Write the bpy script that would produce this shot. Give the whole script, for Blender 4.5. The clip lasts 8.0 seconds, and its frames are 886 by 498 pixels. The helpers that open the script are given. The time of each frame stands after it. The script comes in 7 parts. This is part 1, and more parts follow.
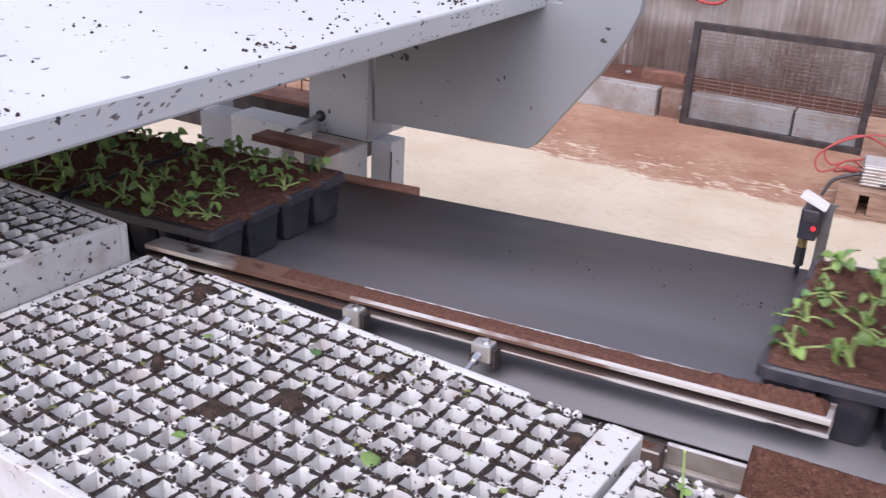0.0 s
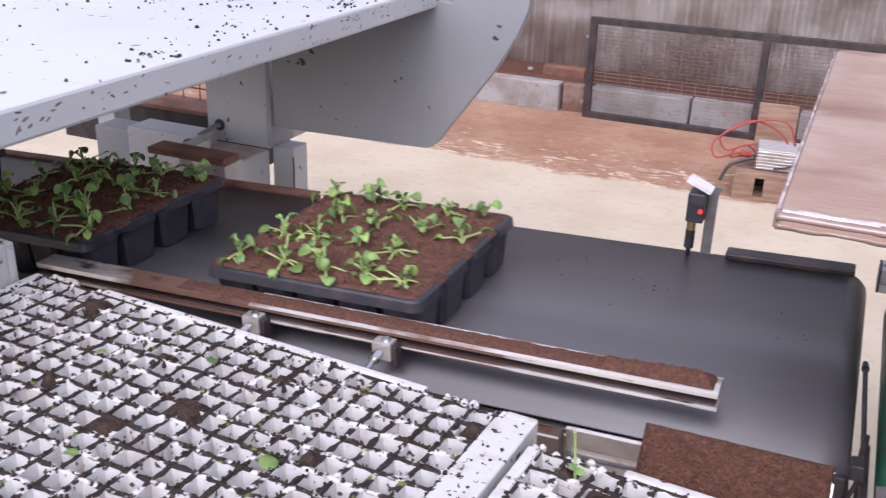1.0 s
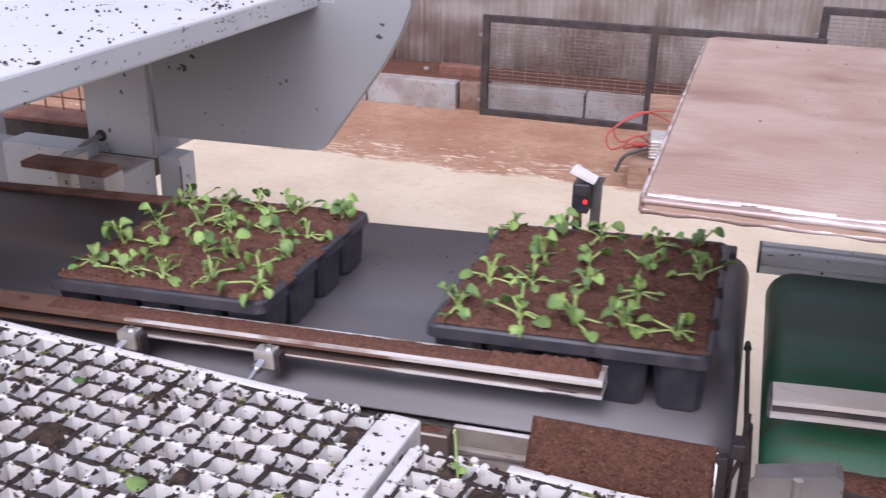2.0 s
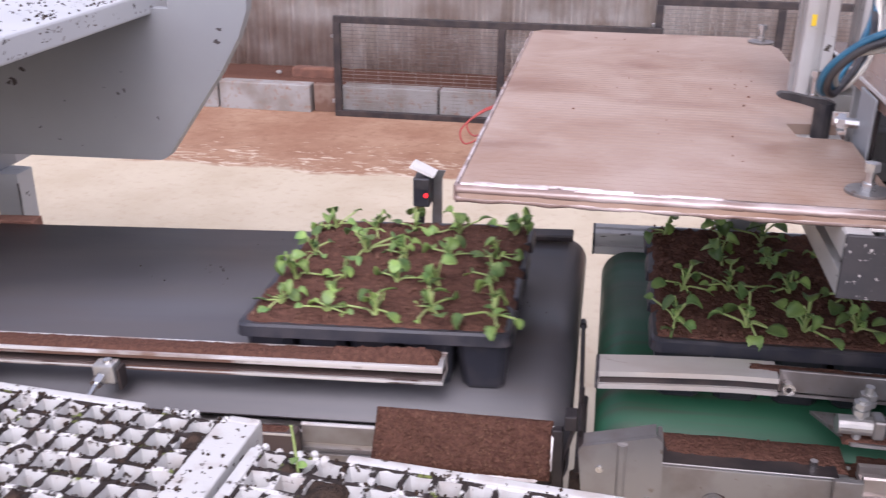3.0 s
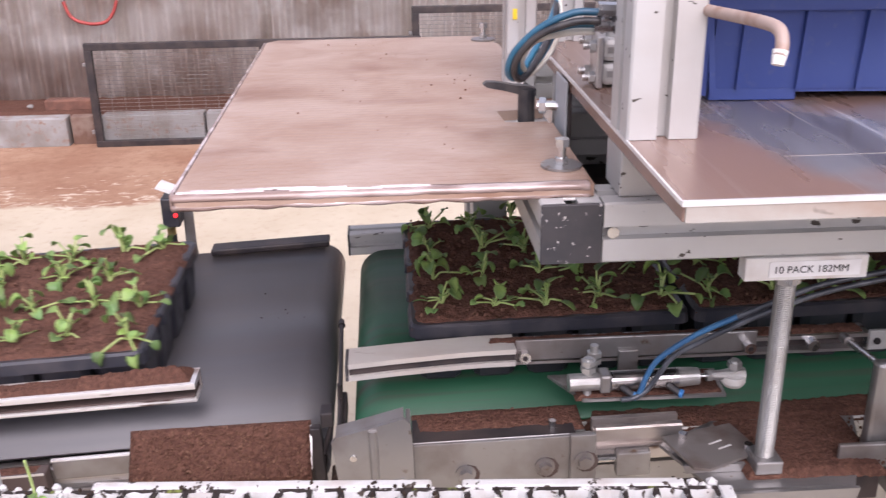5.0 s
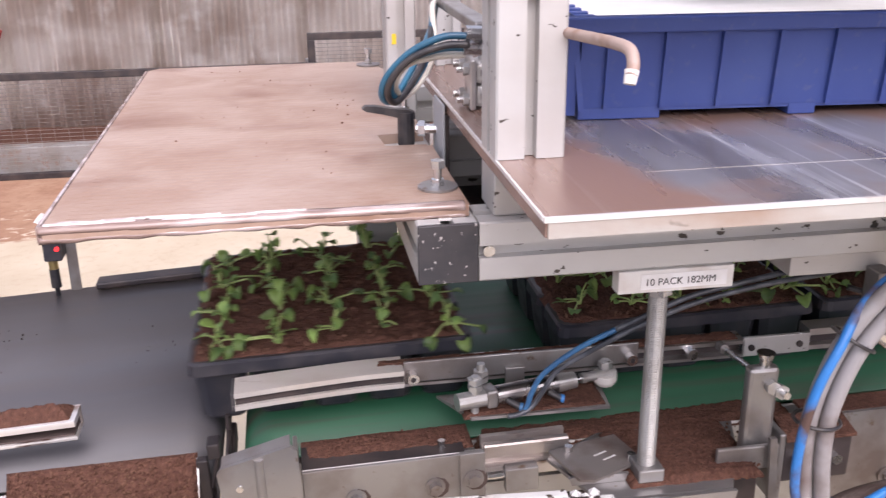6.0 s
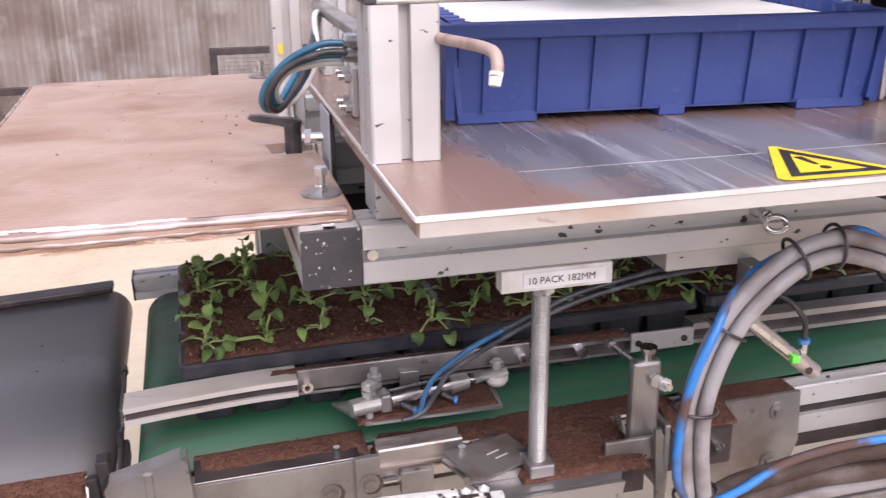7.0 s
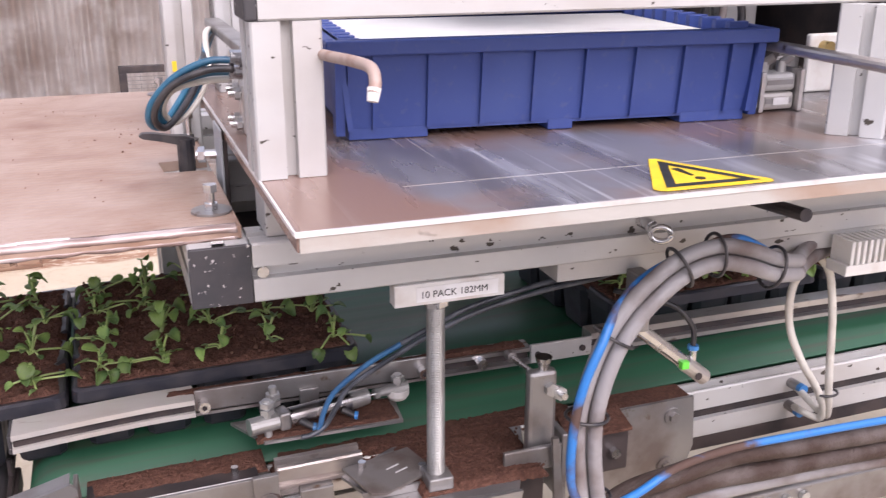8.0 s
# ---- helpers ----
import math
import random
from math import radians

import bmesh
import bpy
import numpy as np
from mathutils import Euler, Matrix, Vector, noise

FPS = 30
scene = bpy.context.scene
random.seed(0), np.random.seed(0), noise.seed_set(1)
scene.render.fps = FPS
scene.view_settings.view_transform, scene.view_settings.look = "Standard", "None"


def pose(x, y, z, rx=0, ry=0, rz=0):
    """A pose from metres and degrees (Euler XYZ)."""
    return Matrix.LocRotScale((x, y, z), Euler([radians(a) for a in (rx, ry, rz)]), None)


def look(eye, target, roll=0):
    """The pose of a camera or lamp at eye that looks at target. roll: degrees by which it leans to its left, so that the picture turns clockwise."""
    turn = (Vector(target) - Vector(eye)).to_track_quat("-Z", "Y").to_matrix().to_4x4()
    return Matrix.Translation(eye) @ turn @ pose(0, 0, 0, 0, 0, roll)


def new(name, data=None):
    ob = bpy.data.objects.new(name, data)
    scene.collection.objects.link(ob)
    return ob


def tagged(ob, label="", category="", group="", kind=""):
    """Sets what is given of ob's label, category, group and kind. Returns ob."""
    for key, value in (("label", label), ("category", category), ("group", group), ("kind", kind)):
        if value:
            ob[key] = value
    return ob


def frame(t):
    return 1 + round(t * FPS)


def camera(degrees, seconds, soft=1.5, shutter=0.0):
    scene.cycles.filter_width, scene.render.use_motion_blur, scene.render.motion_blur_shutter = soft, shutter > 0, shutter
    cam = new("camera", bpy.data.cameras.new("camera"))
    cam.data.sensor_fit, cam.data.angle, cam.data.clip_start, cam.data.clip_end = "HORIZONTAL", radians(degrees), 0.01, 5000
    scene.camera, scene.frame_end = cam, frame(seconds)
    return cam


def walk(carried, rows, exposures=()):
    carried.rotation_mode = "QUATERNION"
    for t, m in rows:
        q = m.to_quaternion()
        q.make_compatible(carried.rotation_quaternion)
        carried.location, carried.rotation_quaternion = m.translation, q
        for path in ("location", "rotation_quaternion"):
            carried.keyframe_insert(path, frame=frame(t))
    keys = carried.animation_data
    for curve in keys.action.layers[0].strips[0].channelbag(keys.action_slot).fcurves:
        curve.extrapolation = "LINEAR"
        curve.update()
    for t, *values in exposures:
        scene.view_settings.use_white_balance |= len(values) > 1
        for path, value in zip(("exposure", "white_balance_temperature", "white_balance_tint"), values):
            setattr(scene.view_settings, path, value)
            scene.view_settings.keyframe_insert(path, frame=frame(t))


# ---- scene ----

cam = camera(49.5, 8.0, soft=1.3, shutter=0.4)
EXPOSURES = [(0.0, 0.90, 5950, 23), (2.5, 0.88, 6000, 26), (4.5, 1.02, 6200, 26), (6.5, 1.17, 6400, 24), (8.0, 1.17, 6350, 25)]
PATH = [
    (0, (0.428, 0.356, 1.494), (-0.452, 1.965, 0.697), 2.9),
    (0.5, (0.443, 0.358, 1.493), (-0.371, 2.005, 0.702), 2.3),
    (1, (0.464, 0.359, 1.495), (-0.268, 2.046, 0.709), 1.8),
    (2.3, (0.511, 0.4, 1.48), (0.012, 2.173, 0.702), 1.0),
    (2.5, (0.524, 0.38, 1.491), (0.074, 2.166, 0.711), 0.9),
    (3, (0.548, 0.383, 1.486), (0.241, 2.202, 0.713), 0.6),
    (3.5, (0.565, 0.388, 1.482), (0.382, 2.226, 0.715), 0.5),
    (4, (0.581, 0.384, 1.477), (0.507, 2.233, 0.719), 0.2),
    (4.5, (0.596, 0.376, 1.474), (0.614, 2.231, 0.725), -0.0),
    (4.7, (0.607, 0.367, 1.479), (0.661, 2.221, 0.729), -0.4),
    (6, (0.65, 0.348, 1.478), (0.952, 2.198, 0.779), -0.6),
    (6.5, (0.666, 0.339, 1.477), (1.053, 2.176, 0.788), -0.4),
    (7, (0.679, 0.327, 1.472), (1.153, 2.15, 0.799), -0.5),
    (7.5, (0.693, 0.321, 1.47), (1.253, 2.124, 0.811), -0.3),
    (8, (0.709, 0.311, 1.472), (1.337, 2.098, 0.831), 0.0),
]
walk(cam, [(t, look(eye, target, roll)) for t, eye, target, roll in PATH], EXPOSURES)

# ---- light: overcast daylight through a glazed roof ----
world = bpy.data.worlds.new("sky")
scene.world = world
world.use_nodes = True
wn, wl = world.node_tree.nodes, world.node_tree.links
sky = wn.new("ShaderNodeTexSky")
sky.sky_type = "NISHITA"
sky.sun_disc = False
sky.sun_elevation, sky.sun_rotation = radians(50), radians(173)
sky.dust_density = 4.0
soften = wn.new("ShaderNodeHueSaturation")
soften.inputs["Saturation"].default_value = 0.35
wl.new(sky.outputs[0], soften.inputs["Color"])
wl.new(soften.outputs[0], wn["Background"].inputs["Color"])
wn["Background"].inputs["Strength"].default_value = 0.15
sun_data = bpy.data.lights.new("sun", "SUN")
sun_data.energy, sun_data.angle, sun_data.color = 0.62, radians(80), (1.0, 0.975, 0.945)
sun = new("sun", sun_data)
sun.matrix_world = look((0.9, -3.9, 6.4), (0.2, 1.4, 0))

# ---- materials ----
def material(name, base, rough=0.6, metal=0.0, second=None, scale=20.0, low=0.4, high=0.6, bump=0.0, bump_scale=120.0,
             fine=None, fine_scale=150.0, fine_low=0.55, fine_high=0.7, stretch=(1, 1, 1), rough2=None, spec=0.5, rand=0.0, bend=0.0):
    """Principled surface: base colour, a second colour in large patches, a fine colour in small specks, relief by noise."""
    m = bpy.data.materials.new(name)
    m.use_nodes = True
    n, l = m.node_tree.nodes, m.node_tree.links
    p = n["Principled BSDF"]
    p.inputs["Roughness"].default_value, p.inputs["Metallic"].default_value = rough, metal
    p.inputs["Specular IOR Level"].default_value = spec
    co = n.new("ShaderNodeTexCoord")
    mp = n.new("ShaderNodeMapping")
    mp.inputs["Scale"].default_value = stretch
    l.new(co.outputs["Object"], mp.inputs["Vector"])
    if rand:
        info = n.new("ShaderNodeObjectInfo")
        move = n.new("ShaderNodeVectorMath")
        move.operation = "SCALE"
        move.inputs[0].default_value = (7, 5, 3)
        l.new(info.outputs["Random"], move.inputs["Scale"])
        l.new(move.outputs[0], mp.inputs["Location"])

    def patch(sc, lo, hi, detail=6.0):
        t = n.new("ShaderNodeTexNoise")
        t.inputs["Scale"].default_value, t.inputs["Detail"].default_value = sc, detail
        t.inputs["Distortion"].default_value = bend
        l.new(mp.outputs[0], t.inputs["Vector"])
        r = n.new("ShaderNodeMapRange")
        r.inputs["From Min"].default_value, r.inputs["From Max"].default_value = lo, hi
        l.new(t.outputs["Fac"], r.inputs["Value"])
        return r.outputs[0]

    def blend(fac, a, b):
        mx = n.new("ShaderNodeMix")
        mx.data_type = "RGBA"
        l.new(fac, mx.inputs[0])
        if isinstance(a, tuple):
            mx.inputs[6].default_value = (*a, 1)
        else:
            l.new(a, mx.inputs[6])
        mx.inputs[7].default_value = (*b, 1)
        return mx.outputs[2]

    col = base
    if second:
        f = patch(scale, low, high)
        col = blend(f, col, second)
        if rough2 is not None:
            r = n.new("ShaderNodeMapRange")
            r.inputs["To Min"].default_value, r.inputs["To Max"].default_value = rough, rough2
            l.new(f, r.inputs["Value"])
            l.new(r.outputs[0], p.inputs["Roughness"])
    if fine:
        col = blend(patch(fine_scale, fine_low, fine_high, 3.0), col, fine)
    if rand and not isinstance(col, tuple):
        hs = n.new("ShaderNodeHueSaturation")
        rr = n.new("ShaderNodeMapRange")
        rr.inputs["To Min"].default_value, rr.inputs["To Max"].default_value = 1 - rand, 1 + rand
        l.new(info.outputs["Random"], rr.inputs["Value"])
        l.new(rr.outputs[0], hs.inputs["Value"])
        l.new(col, hs.inputs["Color"])
        col = hs.outputs[0]
    if isinstance(col, tuple):
        p.inputs["Base Color"].default_value = (*col, 1)
    else:
        l.new(col, p.inputs["Base Color"])
    if bump:
        t = n.new("ShaderNodeTexNoise")
        t.inputs["Scale"].default_value, t.inputs["Detail"].default_value = bump_scale, 6
        l.new(mp.outputs[0], t.inputs["Vector"])
        b = n.new("ShaderNodeBump")
        b.inputs["Strength"].default_value, b.inputs["Distance"].default_value = bump, 0.004
        l.new(t.outputs["Fac"], b.inputs["Height"])
        l.new(b.outputs[0], p.inputs["Normal"])
    return m


SOIL = material("peat soil", (0.082, 0.039, 0.028), 0.95, second=(0.135, 0.066, 0.047), scale=170, low=0.36, high=0.68,
                fine=(0.20, 0.11, 0.07), fine_scale=420, fine_low=0.64, fine_high=0.72, bump=1.0, bump_scale=260, spec=0.15)
CRUMB_SOIL = material("crumbly peat", (0.10, 0.048, 0.034), 0.95, second=(0.19, 0.105, 0.072), scale=110, low=0.40, high=0.70, bump=0.8, bump_scale=300, spec=0.15)
DUST = material("reddish dust", (0.40, 0.30, 0.26), 0.95, second=(0.48, 0.42, 0.39), scale=12, bump=0.2)
# Soiled steel; also the painted shade on the guide rail's slot floor.
SOILED_STEEL_AND_SHADE = material("soil stained steel and slot floor shade", (0.105, 0.078, 0.072), 0.6, 0.3, second=(0.075, 0.045, 0.036), scale=9, low=0.4, high=0.7, stretch=(0.4, 1, 1), bump=0.15)
DARK_SOIL = material("dark compost", (0.032, 0.024, 0.020), 0.95, second=(0.06, 0.040, 0.030), scale=90, bump=1.0, bump_scale=300, spec=0.15)
FOAM = material("white polystyrene", (0.52, 0.52, 0.51), 0.75, second=(0.42, 0.385, 0.36), scale=30, low=0.5, high=0.70,
                fine=(0.06, 0.045, 0.035), fine_scale=95, fine_low=0.625, fine_high=0.67, bump=0.25, bump_scale=500, spec=0.3, rand=0.03)
FOAM_TOP = material("soiled polystyrene", (0.034, 0.027, 0.025), 0.9, second=(0.62, 0.61, 0.59), scale=55, low=0.53, high=0.59,
                    fine=(0.16, 0.19, 0.05), fine_scale=50, fine_low=0.62, fine_high=0.70, bump=0.8, bump_scale=300, spec=0.2)
BLACK_PLASTIC = material("black plastic", (0.024, 0.025, 0.033), 0.32, second=(0.050, 0.044, 0.048), scale=35, low=0.45, high=0.75, rough2=0.6, rand=0.1)
BELT = material("dark grey conveyor belt", (0.046, 0.043, 0.047), 0.30, second=(0.088, 0.086, 0.094), scale=2.0, low=0.36, high=0.62,
                fine=(0.082, 0.072, 0.070), fine_scale=6, fine_low=0.48, fine_high=0.80, stretch=(0.40, 2.2, 1), rough2=0.44, bend=0.5, bump=0.05, bump_scale=350, spec=0.75)
GREEN_BELT = material("green conveyor belt", (0.010, 0.074, 0.036), 0.40, second=(0.017, 0.098, 0.050), scale=5, low=0.4, high=0.7,
                      fine=(0.05, 0.05, 0.035), fine_scale=14, fine_low=0.50, fine_high=0.78, stretch=(0.2, 3, 1), rough2=0.58, bump=0.05, bump_scale=350)
ALU = material("brushed aluminium", (0.60, 0.585, 0.575), 0.34, 0.9, second=(0.38, 0.32, 0.29), scale=14, low=0.45, high=0.75, rough2=0.5,
               fine=(0.14, 0.09, 0.06), fine_scale=45, fine_low=0.64, fine_high=0.74, stretch=(0.4, 1, 1), bump=0.05)
BARE_EDGE = material("bare bright steel edge", (0.74, 0.73, 0.72), 0.32, 0.35, second=(0.55, 0.50, 0.46), scale=18, low=0.5, high=0.72)
PROFILE = material("anodised profile", (0.50, 0.50, 0.49), 0.45, 0.25, second=(0.41, 0.385, 0.36), scale=7, low=0.45, high=0.7,
                   fine=(0.06, 0.05, 0.04), fine_scale=85, fine_low=0.675, fine_high=0.70, stretch=(0.6, 1, 1), bump=0.04, rand=0.03)
ALU_WORN = material("worn dusty aluminium", (0.66, 0.63, 0.59), 0.28, 0.45, second=(0.42, 0.33, 0.26), scale=8, low=0.46, high=0.74, rough2=0.5,
                    fine=(0.22, 0.13, 0.09), fine_scale=40, fine_low=0.68, fine_high=0.80, stretch=(0.4, 1, 1), bump=0.05)
STEEL = material("dull steel plate", (0.315, 0.308, 0.305), 0.36, 0.75, second=(0.20, 0.165, 0.148), scale=12, low=0.45, high=0.7, rough2=0.6,
                 fine=(0.16, 0.11, 0.08), fine_scale=60, fine_low=0.66, fine_high=0.76, bump=0.05)
ZINC = material("dull zinc thread", (0.52, 0.52, 0.51), 0.36, 0.75, second=(0.38, 0.36, 0.34), scale=30, low=0.45, high=0.75)
BARREL = material("stainless barrel", (0.46, 0.45, 0.45), 0.20, 1.0, second=(0.30, 0.27, 0.26), scale=24, low=0.45, high=0.75, rough2=0.4)
CRANK = material("worn tan coating", (0.36, 0.27, 0.23), 0.5, second=(0.24, 0.14, 0.10), scale=40, low=0.45, high=0.65)
CHROME = material("zinc plated steel", (0.70, 0.70, 0.70), 0.22, 1.0, second=(0.45, 0.42, 0.40), scale=60, low=0.5, high=0.8, rough2=0.4)
# Dark steel parts; also stands in for shade in slots and behind the crate.
DARK_STEEL_AND_SHADE = material("dark painted steel and painted shade", (0.024, 0.020, 0.022), 0.5, 0.1, second=(0.050, 0.038, 0.036), scale=20, bump=0.1)
CAP = material("black end cap", (0.034, 0.034, 0.038), 0.5, second=(0.045, 0.042, 0.045), scale=40, fine=(0.42, 0.40, 0.38),
               fine_scale=170, fine_low=0.665, fine_high=0.70, bump=0.1)
WHITE_PAINT = material("white painted sheet", (0.515, 0.53, 0.545), 0.42, second=(0.465, 0.48, 0.495), scale=3, low=0.4, high=0.7,
                       fine=(0.055, 0.05, 0.05), fine_scale=36, fine_low=0.69, fine_high=0.705, bump=0.03)
GREY_PAINT = material("grey painted sheet", (0.345, 0.36, 0.375), 0.5, second=(0.31, 0.32, 0.335), scale=3, low=0.4, high=0.7,
                      fine=(0.06, 0.05, 0.05), fine_scale=30, fine_low=0.70, fine_high=0.715, bump=0.03)
BLUE = material("blue crate plastic", (0.030, 0.058, 0.225), 0.48, second=(0.046, 0.078, 0.25), scale=9, low=0.45, high=0.75, rough2=0.6,
                fine=(0.07, 0.09, 0.22), fine_scale=90, fine_low=0.6, fine_high=0.8, bump=0.06)
CONCRETE = material("kerb concrete", (0.30, 0.295, 0.29), 0.9, second=(0.20, 0.175, 0.155), scale=5, low=0.42, high=0.66,
                    fine=(0.24, 0.15, 0.11), fine_scale=30, fine_low=0.55, fine_high=0.75, bump=0.3, bump_scale=60, rand=0.08)
SOILED_BRICK = material("soiled clay", (0.20, 0.095, 0.065), 0.95, second=(0.13, 0.062, 0.045), scale=14, bump=0.5, bump_scale=60)
WOOD = material("raw pine", (0.30, 0.20, 0.14), 0.8, second=(0.20, 0.12, 0.08), scale=6, stretch=(1, 8, 8), bump=0.2, fine=(0.28, 0.14, 0.09), fine_scale=20)
def leaf_material():
    """Young leaf: mottled green, a little light passing through the blade."""
    m = material("fresh green leaf", (0.140, 0.260, 0.085), 0.42, second=(0.29, 0.43, 0.115), scale=26, low=0.40, high=0.62, rand=0.38, bump=0.25, bump_scale=160,
                 fine=(0.27, 0.33, 0.16), fine_scale=120, fine_low=0.60, fine_high=0.78)
    n, l = m.node_tree.nodes, m.node_tree.links
    p = n["Principled BSDF"]
    tr = n.new("ShaderNodeBsdfTranslucent")
    l.new(p.inputs["Base Color"].links[0].from_socket, tr.inputs["Color"])
    ms = n.new("ShaderNodeMixShader")
    ms.inputs[0].default_value = 0.3
    l.new(p.outputs[0], ms.inputs[1])
    l.new(tr.outputs[0], ms.inputs[2])
    l.new(ms.outputs[0], n["Material Output"].inputs["Surface"])
    return m


LEAF = leaf_material()
STEM = material("pale green stem", (0.30, 0.41, 0.12), 0.5, second=(0.36, 0.45, 0.17), scale=50, rand=0.15)
WHITE_PLASTIC = material("white plastic", (0.68, 0.67, 0.64), 0.4, second=(0.52, 0.46, 0.41), scale=30, low=0.5, high=0.8)
BLUE_TUBE = material("blue air tube", (0.018, 0.085, 0.150), 0.3, second=(0.03, 0.13, 0.21), scale=20)
BLUE_HOSE = material("bright blue hose smeared with soil", (0.022, 0.17, 0.48), 0.4, second=(0.085, 0.050, 0.040), scale=16, low=0.50, high=0.60, rough2=0.85, bump=0.15)
BRIGHT_BLUE = material("bright blue hose", (0.025, 0.19, 0.52), 0.4, second=(0.06, 0.20, 0.42), scale=20)
DARK_TUBE = material("black tube", (0.018, 0.018, 0.022), 0.4, second=(0.05, 0.045, 0.045), scale=40)
GREY_HOSE = material("grey cable hose", (0.27, 0.26, 0.265), 0.48, second=(0.105, 0.070, 0.058), scale=11, low=0.46, high=0.66, rough2=0.8, bump=0.05)
CLEAR_TUBE = material("milky tube", (0.62, 0.60, 0.54), 0.35, second=(0.5, 0.46, 0.4), scale=30)
SCUFFED = material("scuffed bare aluminium", (0.70, 0.69, 0.68), 0.32, 0.4, second=(0.30, 0.21, 0.17), scale=14, low=0.50, high=0.62, stretch=(0.5, 1, 1))
RAIL_FILM = material("aluminium under dried soil film", (0.68, 0.66, 0.64), 0.32, 0.6, second=(0.20, 0.115, 0.085), scale=7, low=0.47, high=0.56, rough2=0.8,
                     fine=(0.11, 0.055, 0.04), fine_scale=30, fine_low=0.58, fine_high=0.68, stretch=(0.5, 1, 1), bump=0.1)
SOILED_CONCRETE = material("soil stained concrete", (0.22, 0.155, 0.125), 0.95, second=(0.15, 0.085, 0.06), scale=12, bump=0.5, bump_scale=60)
RED_CABLE = material("red cable", (0.32, 0.04, 0.035), 0.5, second=(0.30, 0.05, 0.04), scale=20)
YELLOW = material("yellow sticker", (0.80, 0.56, 0.02), 0.45, second=(0.70, 0.48, 0.03), scale=30)
INK = material("black print", (0.015, 0.014, 0.013), 0.5, second=(0.03, 0.03, 0.03), scale=60)
PAPER = material("white label", (0.80, 0.80, 0.80), 0.5, second=(0.72, 0.71, 0.70), scale=40)
BRASS = material("brass fitting", (0.55, 0.42, 0.18), 0.35, 0.9, second=(0.42, 0.33, 0.18), scale=60)
LIME = material("lime green marker", (0.10, 0.60, 0.05), 0.4, second=(0.12, 0.62, 0.06), scale=30)
SOILED_COVER = material("soil stained cover plate", (0.26, 0.235, 0.22), 0.42, 0.6, second=(0.15, 0.105, 0.085), scale=16, low=0.42, high=0.66, rough2=0.75, bump=0.06)
BROWN_BOARD = material("brown stained board", (0.17, 0.075, 0.050), 0.75, second=(0.26, 0.13, 0.09), scale=14, bump=0.2)


def floor_material():
    """Cream concrete up to an uneven edge; beyond it trodden brown soil with pale straw-like scuffs."""
    m = bpy.data.materials.new("cream concrete floor with trodden soil")
    m.use_nodes = True
    n, l = m.node_tree.nodes, m.node_tree.links
    p = n["Principled BSDF"]
    p.inputs["Roughness"].default_value = 0.85
    p.inputs["Specular IOR Level"].default_value = 0.25
    geo = n.new("ShaderNodeNewGeometry")
    sep = n.new("ShaderNodeSeparateXYZ")
    l.new(geo.outputs["Position"], sep.inputs[0])

    def grain(scale, detail, lo, hi, top=1.0, stretch=(1, 1, 1), bend=0.0, rough=0.6):
        mp = n.new("ShaderNodeMapping")
        mp.inputs["Scale"].default_value = stretch
        l.new(geo.outputs["Position"], mp.inputs["Vector"])
        t = n.new("ShaderNodeTexNoise")
        t.inputs["Scale"].default_value, t.inputs["Detail"].default_value = scale, detail
        t.inputs["Distortion"].default_value, t.inputs["Roughness"].default_value = bend, rough
        l.new(mp.outputs[0], t.inputs["Vector"])
        r = n.new("ShaderNodeMapRange")
        r.inputs["From Min"].default_value, r.inputs["From Max"].default_value, r.inputs["To Max"].default_value = lo, hi, top
        l.new(t.outputs["Fac"], r.inputs["Value"])
        return r.outputs[0], t.outputs["Fac"]

    def blend(fac, a, b):
        mx = n.new("ShaderNodeMix")
        mx.data_type = "RGBA"
        l.new(fac, mx.inputs[0])
        for k, c in ((6, a), (7, b)):
            if isinstance(c, tuple):
                mx.inputs[k].default_value = (*c, 1)
            else:
                l.new(c, mx.inputs[k])
        return mx.outputs[2]

    def along(lo, hi, v0, v1):
        r = n.new("ShaderNodeMapRange")
        r.inputs["From Min"].default_value, r.inputs["From Max"].default_value = lo, hi
        r.inputs["To Min"].default_value, r.inputs["To Max"].default_value = v0, v1
        l.new(sep.outputs["Y"], r.inputs["Value"])
        return r.outputs[0]

    def join(op, a, b):
        q = n.new("ShaderNodeMath")
        q.operation = op
        l.new(a, q.inputs[0])
        if isinstance(b, float):
            q.inputs[1].default_value = b
        else:
            l.new(b, q.inputs[1])
        return q.outputs[0]

    cream = blend(grain(3.0, 10, 0.40, 0.66)[0], (0.53, 0.465, 0.355), (0.47, 0.40, 0.295))
    cream = blend(grain(24, 6, 0.55, 0.72, 0.55)[0], cream, (0.43, 0.335, 0.25))
    brown = blend(grain(2.4, 12, 0.38, 0.64, rough=0.7)[0], (0.27, 0.145, 0.092), (0.37, 0.235, 0.157))
    brown = blend(grain(17, 8, 0.50, 0.72, 0.7)[0], brown, (0.23, 0.120, 0.075))
    # straw-like scuffs, densest just past the edge of the concrete
    dense = along(4.55, 5.35, 0.09, -0.10)
    streak = join("ADD", grain(9, 10, 0.0, 1.0, 1.0, (0.8, 2.2, 1), 1.4, 0.65)[0], dense)
    cut = n.new("ShaderNodeMapRange")
    cut.inputs["From Min"].default_value, cut.inputs["From Max"].default_value, cut.inputs["To Max"].default_value = 0.58, 0.66, 0.9
    l.new(streak, cut.inputs["Value"])
    brown = blend(cut.outputs[0], brown, (0.60, 0.51, 0.40))
    edge = join("ADD", along(4.2, 5.0, 0.0, 1.0), join("MULTIPLY", grain(2.2, 9, 0.3, 0.7)[0], 0.16))
